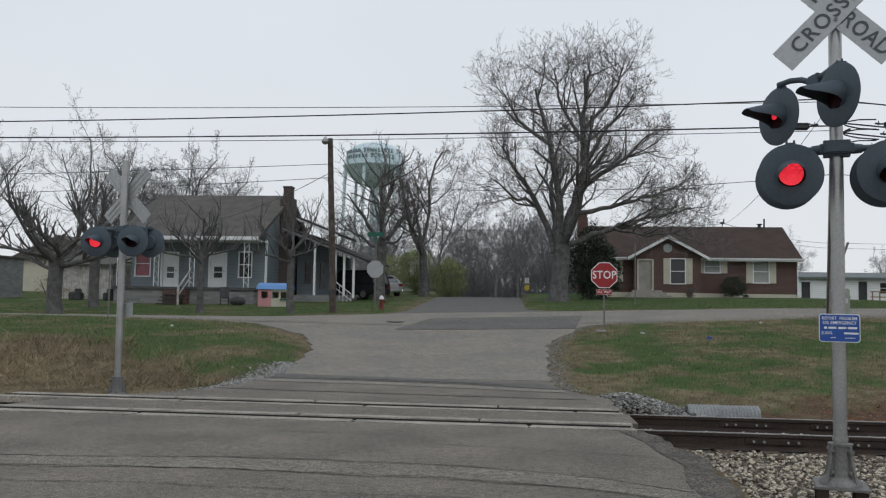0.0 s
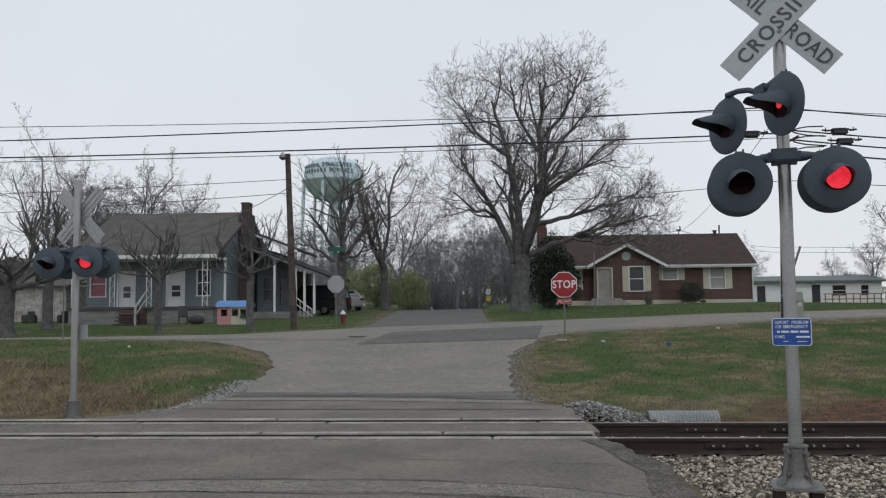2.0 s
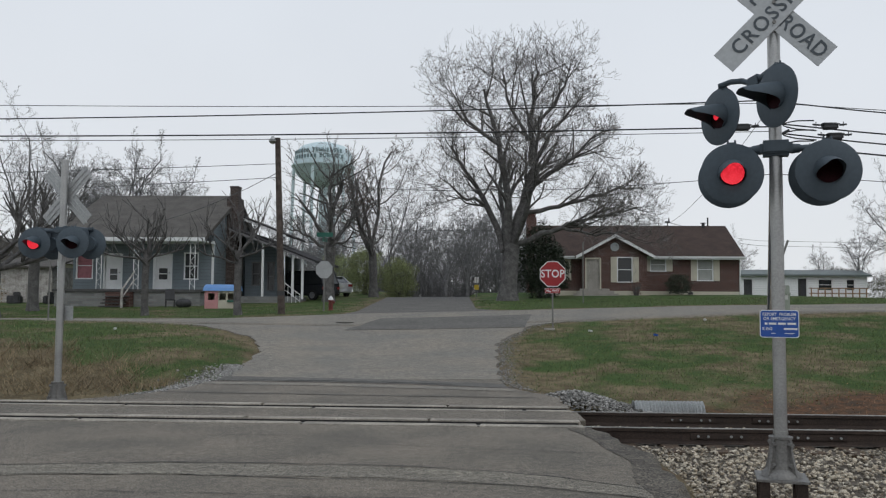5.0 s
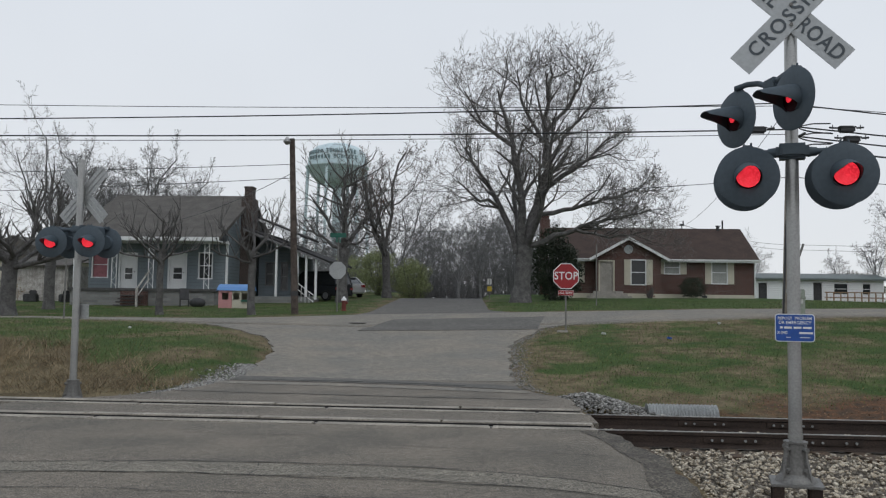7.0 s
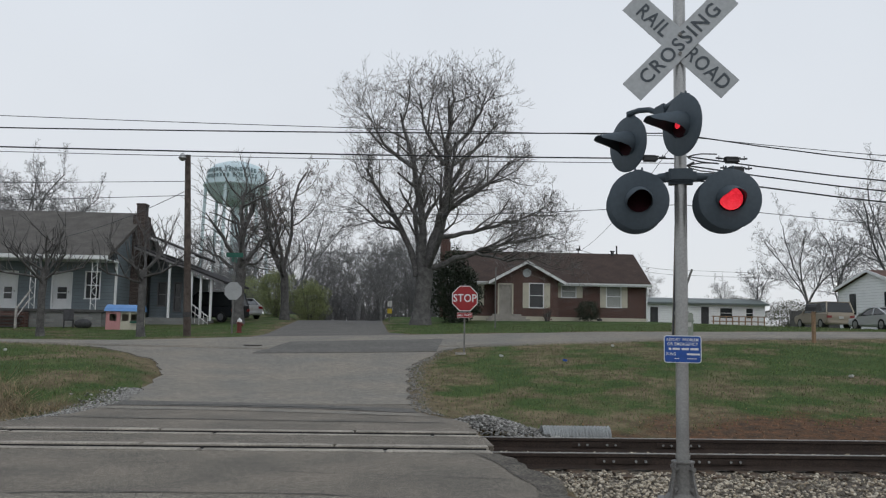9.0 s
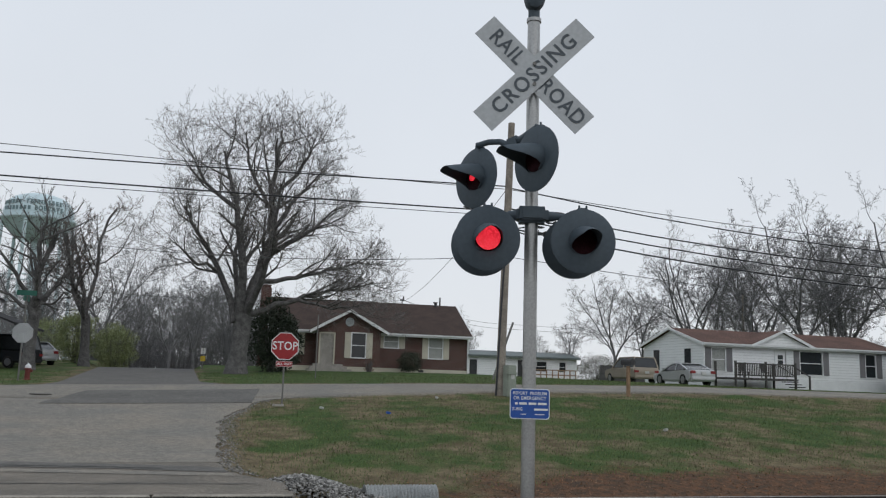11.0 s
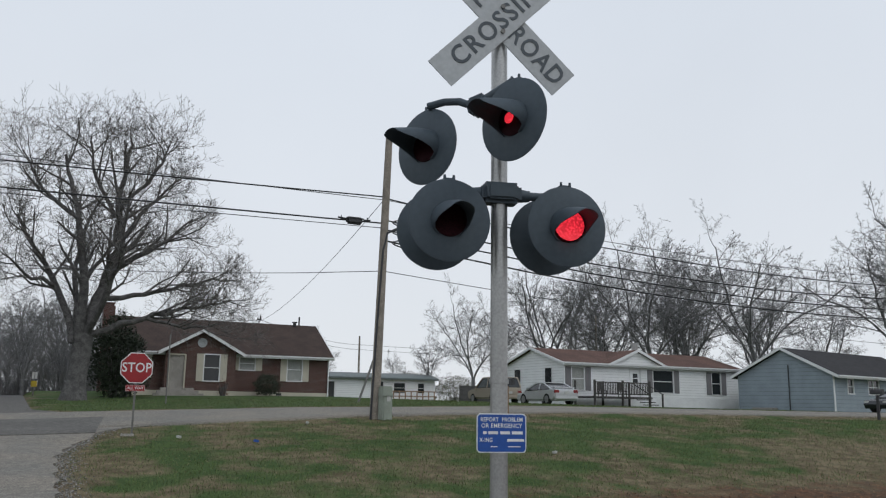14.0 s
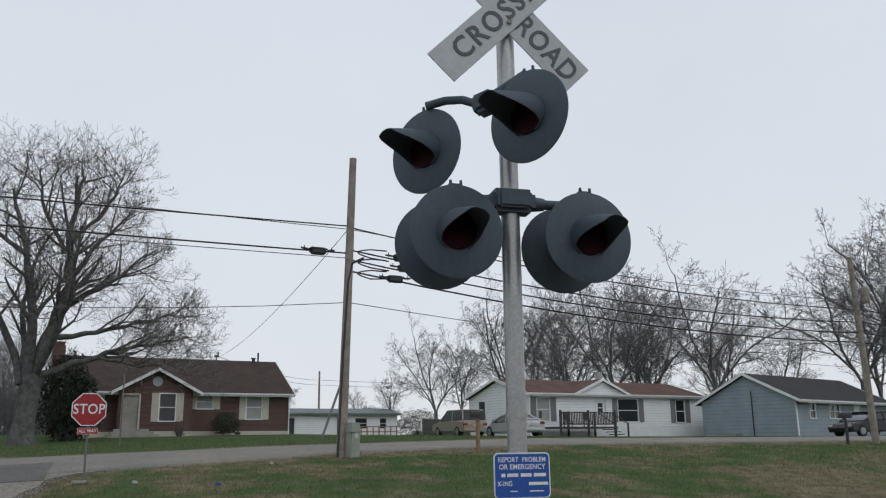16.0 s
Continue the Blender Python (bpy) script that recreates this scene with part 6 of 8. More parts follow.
def water_tower():
    t = thing("water_tower", pose(-18.8, 190, 0), "pale aqua water tower on steel legs", "water tower")
    zc = 30.5
    one("tank", lambda bm: lathe(bm, [(0.5, -4.4), (2.6, -4.15), (4.6, -3.1), (6.0, -1.6), (6.75, -0.3), (7.2, 0.0), (7.25, 0.1), (7.25, 0.35), (6.75, 0.45), (6.65, 2.2), (6.2, 3.6), (4.9, 4.8), (2.9, 5.5), (0.6, 5.7)], 40, pose(0, 0, zc + 1)), M["tower"], t, "aqua painted steel tank", True)
    for i in range(6):
        a = radians(60 * i + 15)
        one("leg", lambda bm, a=a: rod(bm, (7.6 * math.cos(a), 7.6 * math.sin(a), 0), (6.7 * math.cos(a), 6.7 * math.sin(a), zc + 0.6), 0.35, n=10), M["tower"], t)
    one("riser", lambda bm: rod(bm, (0, 0, 0), (0, 0, zc - 3), 1.0, n=14), M["tower"], t)
    for z in (10.0, 20.0):
        def ring(bm, z=z):
            for i in range(6):
                a, b = radians(60 * i + 15), radians(60 * i + 75)
                r = 7.6 - z * 0.03
                rod(bm, (r * math.cos(a), r * math.sin(a), z), (r * math.cos(b), r * math.sin(b), z), 0.14, n=6)
        one("brace", ring, M["tower"], t)
    one("catwalk_rail", lambda bm: [rod(bm, (7.3 * math.cos(radians(10 * i)), 7.3 * math.sin(radians(10 * i)), zc + 2.2), (7.3 * math.cos(radians(10 * i + 10)), 7.3 * math.sin(radians(10 * i + 10)), zc + 2.2), 0.06, n=4) for i in range(36)], M["tower"], t)
    # lettering round the tank: the two words that can be read, the rest as bars
    def round_tank(deg, z):
        r = 6.72 if z < zc + 3.5 else 6.52
        return Matrix.Rotation(radians(deg), 4, "Z") @ Matrix.Translation((0, -r, z)) @ Matrix.Rotation(radians(90 if z < zc + 3.5 else 76), 4, "X")
    for word, d0, z, step in (("TENNESSEE", -15, zc + 4.1, 7.0), ("BOBCATS", 0, zc + 2.8, 7.0)):
        for i, ch in enumerate(word):
            lettering("letter", ch, 1.25, M["towertext"], t, round_tank(d0 + step * i, z), 0.85, 0.06, bold=0.03)
    for d0, d1, z in ((-70, -24, zc + 4.1), (-60, -8, zc + 2.8)):
        d = d0
        while d < d1:
            part_m = round_tank(d, z)
            one("letter_bar", lambda bm: bmesh.ops.create_cube(bm, size=1, matrix=part_m @ Matrix.Diagonal((0.5, 0.8, 0.1, 1))), M["towertext"], t)
            d += 7.0


water_tower()


# ---- cars ----
def car(m, paint, label, L=4.5, W=1.75, H=1.42, style="sedan", group="parked cars"):
    """A car that heads along +x, its wheels on z = 0."""
    c = thing("car", m, label, "car", group)
    hl = L / 2
    if style == "suv":
        low = [(-hl, 0.45), (-hl + 0.05, 0.3), (hl - 0.1, 0.3), (hl, 0.55), (hl - 0.05, 0.85), (hl - 1.15, 1.02), (-hl + 0.03, 1.05)]
        cab = [(-hl + 0.1, 1.03), (-hl + 0.35, H), (hl - 2.1, H), (hl - 1.2, 1.0)]
    elif style == "coupe":
        low = [(-hl, 0.5), (-hl + 0.1, 0.25), (hl - 0.15, 0.22), (hl, 0.45), (hl - 0.2, 0.65), (hl - 1.2, 0.82), (-hl + 0.6, 0.9), (-hl + 0.05, 0.92)]
        cab = [(-hl + 0.35, 0.9), (-hl + 1.35, H - 0.03), (-hl + 1.9, H), (hl - 2.0, H - 0.08), (hl - 1.15, 0.82)]
    else:
        low = [(-hl, 0.55), (-hl + 0.08, 0.28), (hl - 0.12, 0.25), (hl, 0.5), (hl - 0.1, 0.72), (hl - 1.2, 0.9), (-hl + 1.0, 0.95), (-hl + 0.05, 0.98)]
        cab = [(-hl + 0.45, 0.95), (-hl + 1.2, H - 0.05), (-hl + 1.7, H), (hl - 2.1, H - 0.02), (hl - 1.1, 0.9)]
    def body(bm):
        prism(bm, [(x, -W / 2, z) for x, z in low], (0, W, 0))
        bmesh.ops.bevel(bm, geom=[e for e in bm.edges if abs(e.verts[0].co.y - e.verts[1].co.y) < 0.01], offset=0.09, segments=3, affect="EDGES")
    b = one("body", body, paint, c, "", True)
    def cabin(bm):
        k = 0.82
        a = [bm.verts.new((x, -W / 2 * (k + (1 - k) * (H - z) / (H - 0.9)) * 0.97, z)) for x, z in cab]
        d = [bm.verts.new((x, W / 2 * (k + (1 - k) * (H - z) / (H - 0.9)) * 0.97, z)) for x, z in cab]
        bm.faces.new(a[::-1])
        bm.faces.new(d)
        for i in range(len(cab)):
            j = (i + 1) % len(cab)
            bm.faces.new((a[i], a[j], d[j], d[i]))
        bmesh.ops.recalc_face_normals(bm, faces=bm.faces)
        bmesh.ops.bevel(bm, geom=list(bm.edges), offset=0.05, segments=2, affect="EDGES")
    one("cabin", cabin, M["glass"], c, "dark glazed cabin", True)
    xs = [x for x, z in cab]
    def roof(bm):
        top = [x for x, z in cab if z > H - 0.1]
        bx(bm, ((min(top) + max(top)) / 2, 0, H + 0.0), (max(top) - min(top) + 0.1, W * 0.78, 0.05), bev=0.02)
        for s in (-1, 1):
            for i in range(len(cab) - 1):
                (x0, z0), (x1, z1) = cab[i], cab[i + 1]
                f = lambda z: s * W / 2 * (0.82 + 0.18 * (H - z) / (H - 0.9)) * 0.985
                rod(bm, (x0, f(z0), z0), (x1, f(z1), z1), 0.045, n=6)
            xm = (min(xs) + max(xs)) / 2 - 0.1
            rod(bm, (xm, s * W / 2 * 0.98, 0.9), (xm, s * W / 2 * 0.82, H), 0.04, n=6)
    one("roof", roof, paint, c, "", True)
    for x in (-hl + 0.85, hl - 0.9):
        for s in (-1, 1):
            wh = one("wheel", lambda bm, x=x, s=s: (rod(bm, (x, s * (W / 2 - 0.2), 0.33), (x, s * (W / 2 + 0.01), 0.33), 0.33, n=24)), M["tyre"], c, "black tyre", True)
            one("rim", lambda bm, x=x, s=s: (rod(bm, (x, s * (W / 2 - 0.02), 0.33), (x, s * (W / 2 + 0.022), 0.33), 0.21, n=18)), M["rim"], wh, "alloy rim", True)
    for s in (-1, 1):
        box("tail_lamp", (-hl + 0.06, s * (W / 2 - 0.2), 0.78), (0.12, 0.34, 0.2), M["tail"], c, "red tail lamp", bev=0.03)
        box("headlamp", (hl - 0.12, s * (W / 2 - 0.25), 0.62), (0.16, 0.36, 0.14), M["plate"], c, bev=0.03)
        box("mirror", (hl - 1.5, s * (W / 2 + 0.08), 0.98), (0.12, 0.16, 0.12), paint, c, bev=0.03)
    box("bumper", (-hl + 0.03, 0, 0.45), (0.16, W * 0.94, 0.2), paint, c, bev=0.05)
    box("number_plate", (-hl - 0.03, 0, 0.72), (0.03, 0.3, 0.15), M["plate"], c)
    if style == "coupe":
        box("spoiler", (-hl + 0.25, 0, 1.02), (0.22, W * 0.85, 0.04), paint, c, bev=0.015)
    return c


def put_car(x, y, heading, *a, **k):
    return car(pose(x, y, gz(x, y) - 0.01, 0, 0, heading), *a, **k)


put_car(33.4, 51.6, 84, M["tan"], "tan sport utility car parked on the grass", 4.6, 1.85, 1.72, "suv")
put_car(32.65, 44.7, 86, M["silver"], "silver coupe parked before the white home", 4.35, 1.74, 1.32, "coupe")
put_car(49.8, 32.4, 170, M["darkcar"], "dark grey saloon car parked by the street", 4.7, 1.8, 1.42, "sedan")
put_car(-5.4, 61.0, 120, M["silver"], "silver saloon car parked beside the lane", 4.6, 1.8, 1.45, "sedan")
put_car(-6.6, 55.5, 150, M["darkcar"], "black sport utility car parked by the side porch", 4.9, 1.9, 1.85, "suv")

# ---- trees ----


def tubes(name, segs, material, parent, sides):
    """Tapered tubes for a list of (p, q, r, s)."""
    if not segs:
        return None
    P = np.array([s[0] for s in segs], float)
    Q = np.array([s[1] for s in segs], float)
    ra = np.array([s[2] for s in segs])[:, None]
    rb = np.array([s[3] for s in segs])[:, None]
    d = Q - P
    d /= np.linalg.norm(d, axis=1)[:, None] + 1e-9
    ref = np.where(np.abs(d[:, 2:3]) > 0.9, np.array([[1.0, 0, 0]]), np.array([[0, 0, 1.0]]))
    u = np.cross(d, ref)
    u /= np.linalg.norm(u, axis=1)[:, None] + 1e-9
    w = np.cross(d, u)
    n, k = len(segs), sides
    V = np.empty((n, 2 * k, 3))
    for i in range(k):
        a = 2 * math.pi * i / k
        o = u * math.cos(a) + w * math.sin(a)
        V[:, i] = P - d * ra * 0.2 + o * ra
        V[:, k + i] = Q + d * rb * 0.2 + o * rb
    base = (np.arange(n) * 2 * k)[:, None]
    F = np.concatenate([base + np.array([[i, (i + 1) % k, k + (i + 1) % k, k + i]]) for i in range(k)], 0)
    return pydata(name, V.reshape(-1, 3).tolist(), F.tolist(), material, parent, smooth=True)


def hose(name, pts, r, material, sides=6):
    """One unbroken round cable through points."""
    V, F = [], []
    for i, p in enumerate(pts):
        d = (pts[min(i + 1, len(pts) - 1)] - pts[max(i - 1, 0)]).normalized()
        u = d.orthogonal().normalized() if abs(d.z) > 0.95 else d.cross(Vector((0, 0, 1))).normalized()
        w = d.cross(u)
        for k in range(sides):
            a = 2 * math.pi * k / sides
            V.append(p + (u * math.cos(a) + w * math.sin(a)) * r)
    for i in range(len(pts) - 1):
        for k in range(sides):
            a, b = i * sides + k, i * sides + (k + 1) % sides
            F.append((a, b, b + sides, a + sides))
    F.append(tuple(range(sides))[::-1])
    F.append(tuple(len(V) - sides + k for k in range(sides)))
    return pydata(name, V, F, M[material], None, smooth=True)


def leaves(name, pts, size, material, parent, seed):
    """Small two-sided leaf or bud flakes at points."""
    rs = np.random.RandomState(seed)
    pts = np.asarray(pts, float)
    n = len(pts)
    a = rs.normal(size=(n, 3))
    b = rs.normal(size=(n, 3))
    a /= np.linalg.norm(a, axis=1)[:, None]
    b -= a * (a * b).sum(1)[:, None]
    b /= np.linalg.norm(b, axis=1)[:, None]
    s = size * rs.uniform(0.5, 1.3, (n, 1))
    V = np.stack([pts - a * s, pts + b * s * 0.5, pts + a * s, pts - b * s * 0.5], 1)
    F = np.arange(n * 4).reshape(n, 4)
    ob = pydata(name, V.reshape(-1, 3).tolist(), F.tolist(), material, parent)
    ob["kind"] = "stuff"
    return ob


def skeleton(seed, trunk_h, r, leaders, reach, spread, levels=5, twig=0.010, per=(5, 5, 5, 4), ratio=0.52, lift=0.10, lean=(0, 0), limbs=()):
    rnd = random.Random(seed)
    segs, tips = [], []
    def jit(k):
        return Vector((rnd.gauss(0, k), rnd.gauss(0, k), rnd.gauss(0, k)))
    def branch(p, d, length, r0, lev):
        n = max(3, min(8, int(length / 0.5)))
        if lev >= 3:
            n = 3 if lev < levels else 2
        r1 = max(twig * 0.7, r0 * (0.45 if lev < 2 else 0.35))
        kids = per[min(lev - 1, len(per) - 1)] if lev < levels else 0
        marks = [0.18 + 0.82 * (j + rnd.random()) / kids for j in range(kids)]
        turn = rnd.uniform(0, 2 * math.pi)
        for i in range(n):
            d = (d + jit(0.15 if lev < 3 else 0.2) + Vector((0, 0, lift * (0.5 if lev < 2 else 1.0)))).normalized()
            q = p + d * (length / n)
            a, b = r0 + (r1 - r0) * i / n, r0 + (r1 - r0) * (i + 1) / n
            segs.append((p, q, a, b, lev))
            for m in marks:
                if i / n <= m < (i + 1) / n or (m == 1.0 and i == n - 1):
                    side = d.orthogonal().normalized()
                    turn += 2.4 + rnd.uniform(-0.6, 0.6)
                    side.rotate(Matrix.Rotation(turn, 3, d))
                    ang = rnd.uniform(34, 68) if lev < 2 else rnd.uniform(30, 62)
                    nd = (d * math.cos(radians(ang)) + side * math.sin(radians(ang))).normalized()
                    branch(p.lerp(q, rnd.random()), nd, length * ratio * rnd.uniform(0.7, 1.25) * (1.25 - 0.62 * m), max(twig, b * rnd.uniform(0.45, 0.62)), lev + 1)
            p = q
        if lev >= levels:
            tips.append(p)
    p, d = Vector((0, 0, -0.15)), Vector((lean[0], lean[1], 1)).normalized()
    n = 6
    for i in range(n):
        q = p + d * ((trunk_h + 0.15) / n)
        flare = 1 + 0.55 * max(0.0, 1 - i / 1.6)
        flare2 = 1 + 0.55 * max(0.0, 1 - (i + 1) / 1.6)
        segs.append((p, q, r * flare, r * flare2 * 0.98, 0))
        d = (d + jit(0.04)).normalized()
        p = q
    for pts, r0, kids in limbs:
        pts = [Vector(q) for q in pts]
        path = []
        for a, b in zip(pts, pts[1:]):
            for k in range(4):
                path.append(a.lerp(b, k / 4) + jit(0.06))
        path.append(pts[-1])
        n = len(path) - 1
        for i in range(n):
            ra, rb = r0 * (1 - 0.78 * i / n), r0 * (1 - 0.78 * (i + 1) / n)
            segs.append((path[i], path[i + 1], ra, rb, 1))
        for j in range(kids):
            f = 0.25 + 0.75 * (j + rnd.random()) / kids
            i = min(n - 1, int(f * n))
            d = (path[i + 1] - path[i]).normalized()
            side = d.orthogonal().normalized()
            side.rotate(Matrix.Rotation(rnd.uniform(0, 2 * math.pi), 3, d))
            ang = radians(rnd.uniform(25, 65))
            branch(path[i].lerp(path[i + 1], rnd.random()), (d * math.cos(ang) + side * math.sin(ang)).normalized(), rnd.uniform(1.5, 3.4) * (1.15 - 0.3 * f), max(twig, r0 * (1 - 0.7 * f) * 0.5), 2)
    a0 = rnd.uniform(0, 360)
    for i in range(leaders):
        a = radians(a0 + 360 * i / leaders + rnd.uniform(-25, 25))
        tilt = radians(spread * (0.3 if i == 0 else rnd.uniform(0.6, 1.25)))
        nd = Vector((math.sin(tilt) * math.cos(a), math.sin(tilt) * math.sin(a), math.cos(tilt)))
        branch(p - Vector((0, 0, rnd.uniform(0, trunk_h * 0.15))), nd, reach * rnd.uniform(0.8, 1.1) * (1.12 if i == 0 else 1), r * rnd.uniform(0.42, 0.62), 1)
    return segs, tips


def tree(m, label, seed, bark="bark", twigm="twig", bud=None, bud_n=1, bud_size=0.05, group="bare trees", extra=None, **k):
    t = thing("tree", m, label, "tree", group)
    segs, tips = skeleton(seed, **k)
    if extra:
        segs += extra
    tubes("trunk", [s[:4] for s in segs if s[4] == 0], M[bark], t, 14)
    lim = [s[:4] for s in segs if s[4] in (1, 2)]
    tubes("branchwork", lim, M[bark], t, 6)["kind"] = "stuff"
    c = tubes("crown", [s[:4] for s in segs if s[4] >= 3], M[twigm], t, 3)
    if c:
        c["kind"] = "stuff"
    if bud:
        rnd = random.Random(seed + 5)
        pts = []
        fine = [s for s in segs if s[4] >= 4]
        for s in fine:
            for _ in range(bud_n if rnd.random() < 0.6 else 0):
                f = rnd.random()
                q = s[0].lerp(s[1], f)
                pts.append((q.x + rnd.gauss(0, 0.03), q.y + rnd.gauss(0, 0.03), q.z + rnd.gauss(0, 0.03)))
        leaves("bud_cover", pts, bud_size, M[bud], t, seed)
    return t


def pollard(m, label, seed, h=2.3, r=0.2, limbs=8, reach=1.6, stubs=5, stub=0.8, up=0.5, fine=False):
    """A street tree cut hard back to knobbly limbs."""
    rnd = random.Random(seed)
    t = thing("tree", m, label, "tree", "pollarded trees")
    trunk, limb, st = [], [], []
    p = Vector((0, 0, -0.1))
    for i in range(5):
        q = p + Vector((rnd.gauss(0, 0.03), rnd.gauss(0, 0.03), (h + 0.1) / 5))
        trunk.append((p, q, r * (1.35 if i == 0 else 1.0), r * 0.97))
        p = q
    for i in range(limbs):
        a = 2 * math.pi * i / limbs + rnd.uniform(-0.3, 0.3)
        el = rnd.uniform(0.05, 1.15) * up * 1.9
        d = Vector((math.cos(a) * math.cos(el), math.sin(a) * math.cos(el), math.sin(el)))
        b = p - Vector((0, 0, rnd.uniform(0, h * 0.25)))
        ln = reach * rnd.uniform(0.7, 1.2)
        rr = max(0.055, r * rnd.uniform(0.28, 0.42))
        n = 5
        for k in range(n):
            d = (d + Vector((rnd.gauss(0, 0.16), rnd.gauss(0, 0.16), rnd.gauss(0.1, 0.14)))).normalized()
            e = b + d * ln / n
            limb.append((b, e, rr * (1 - 0.09 * k), rr * (1 - 0.09 * (k + 1))))
            if k >= 1:
                for _ in range(max(2, stubs // 2)):
                    sd = (d * 0.5 + Vector((rnd.gauss(0, 0.55), rnd.gauss(0, 0.55), rnd.uniform(0.1, 1.0)))).normalized()
                    f = e
                    sl = stub * rnd.uniform(0.35, 1.1)
                    sr = rr * rnd.uniform(0.3, 0.5)
                    g = f + sd * sl * 0.55
                    sd2 = (sd + Vector((rnd.gauss(0, 0.25), rnd.gauss(0, 0.25), 0.35))).normalized()
                    g2 = g + sd2 * sl * 0.45
                    st.append((f, g, sr, sr * 0.8))
                    st.append((g, g2, sr * 0.8, sr * 0.6))
                    st.append((g2, g2 + sd2 * 0.06, sr * 1.0, sr * 0.85))
                    if fine:
                        for _ in range(2):
                            v = (sd2 + Vector((rnd.gauss(0, 0.5), rnd.gauss(0, 0.5), 0.4))).normalized()
                            st.append((g2, g2 + v * rnd.uniform(0.3, 0.9), 0.014, 0.008))
            b = e
        limb.append((b, b + d * 0.08, rr * 0.8, rr * 0.65))
    tubes("trunk", trunk, M["bark"], t, 12)
    tubes("branchwork", limb, M["bark"], t, 7)["kind"] = "stuff"
    tubes("stub_growth", st, M["bark"], t, 5)["kind"] = "stuff"
    return t


def bush(m, label, seed, rx, rz, n, material, size, stems=True, name="bush", group="bushes"):
    t = thing(name, m, label, name, group)
    rs = np.random.RandomState(seed)
    d = rs.normal(size=(n, 3))
    d /= np.linalg.norm(d, axis=1)[:, None]
    lump = 1 + 0.16 * np.sin(d[:, 0] * 5 + seed) * np.sin(d[:, 1] * 6 + 1) + 0.12 * np.sin(d[:, 2] * 9 + seed)
    rr = rs.uniform(0.25, 1.0, n) ** 0.45 * lump
    pts = d * rr[:, None] * np.array([rx, rx, rz]) + np.array([0, 0, rz * 0.95])
    pts = pts[pts[:, 2] > 0.02]
    leaves("foliage", pts, size, M[material], t, seed)
    if stems:
        rnd = random.Random(seed)
        sg = []
        for i in range(14):
            a = rnd.uniform(0, 6.28)
            k = rnd.uniform(0.2, 0.8)
            sg.append((Vector((0.1 * math.cos(a), 0.1 * math.sin(a), -0.05)), Vector((rx * k * math.cos(a), rx * k * math.sin(a), rz * rnd.uniform(1.0, 1.7))), 0.05, 0.02))
        tubes("stem", sg, M["bark"], t, 5)["kind"] = "stuff"
    return t


def on(x, y, rz=0, s=1.0, dz=0.0):
    return pose(x, y, gz(x, y) + dz, 0, 0, rz) @ Matrix.Diagonal((s, s, s, 1))


# the great maple by the lane
rnd0 = random.Random(77)
MAPLE = [
    ([(0, 0, 2.9), (0.6, 0.2, 6.3), (1.1, 0.2, 8.6), (0.7, -0.4, 11.6), (1.0, -0.3, 14.6)], 0.40, 14),
    ([(-0.1, 0, 2.9), (-0.5, -0.3, 7.0), (-1.4, -0.6, 10.2), (-2.4, -0.4, 13.2)], 0.33, 12),
    ([(-0.3, 0.1, 3.2), (-1.7, 0.6, 6.1), (-3.2, 0.8, 8.2), (-4.2, 0.4, 9.6)], 0.24, 11),
    ([(1.1, 0.2, 7.4), (3.2, -0.4, 9.0), (4.8, -0.8, 10.8)], 0.20, 11),
    ([(0.5, 0, 3.7), (3.0, -0.8, 4.8), (4.9, -1.2, 5.5), (7.6, -0.9, 6.4)], 0.21, 12),
    ([(0.7, 0.2, 5.6), (3.0, 0.9, 6.3), (6.0, 1.5, 7.4), (7.6, 1.4, 8.2)], 0.19, 12),
    ([(1.0, 0.1, 8.8), (2.6, 1.0, 11.6), (4.2, 1.2, 13.6)], 0.17, 10),
    ([(-1.2, -0.5, 9.6), (-3.2, 0.2, 11.2), (-4.5, 0.4, 13.2)], 0.16, 10),
    ([(0.8, -0.2, 10.6), (2.4, -0.9, 13.2), (2.9, -1.0, 14.9)], 0.14, 9),
    ([(0.6, -0.3, 10.2), (-0.9, 0.3, 13.0), (-1.2, 0.3, 14.9)], 0.14, 9),
    ([(-0.2, 0.2, 3.4), (-0.6, 3.0, 7.0), (-0.3, 4.6, 10.5)], 0.24, 11),
    ([(0.2, -0.2, 3.6), (0.9, -3.0, 7.4), (0.6, -4.4, 10.8)], 0.22, 11),
    ([(3.0, -0.8, 4.8), (5.0, -1.6, 4.3), (7.0, -1.7, 4.9)], 0.12, 9),
    ([(-1.7, 0.6, 6.1), (-3.4, -0.6, 6.3), (-4.9, -1.0, 7.4)], 0.12, 8),
]
maple = tree(on(6.0, 47.0, 0, 0.895) @ pose(0, 0, 0, 0, 3.6, 0), "tall bare maple with pale buds on a thick grey trunk", 21, bud="bud", bud_n=1, bud_size=0.032, group="street trees",
             trunk_h=3.4, r=0.52, leaders=0, reach=1.0, spread=30, levels=5, twig=0.008, per=(8, 6, 5, 3), ratio=0.64, lift=0.11, limbs=MAPLE)
tree(on(-1.95, 58.0, 10), "bare tree with reddish buds beside the lane", 38, bud="redbud", bud_n=1, bud_size=0.03, group="street trees",
     trunk_h=3.2, r=0.27, leaders=5, reach=7.0, spread=24, levels=5, twig=0.008, per=(8, 6, 5, 4), ratio=0.46, lift=0.09)
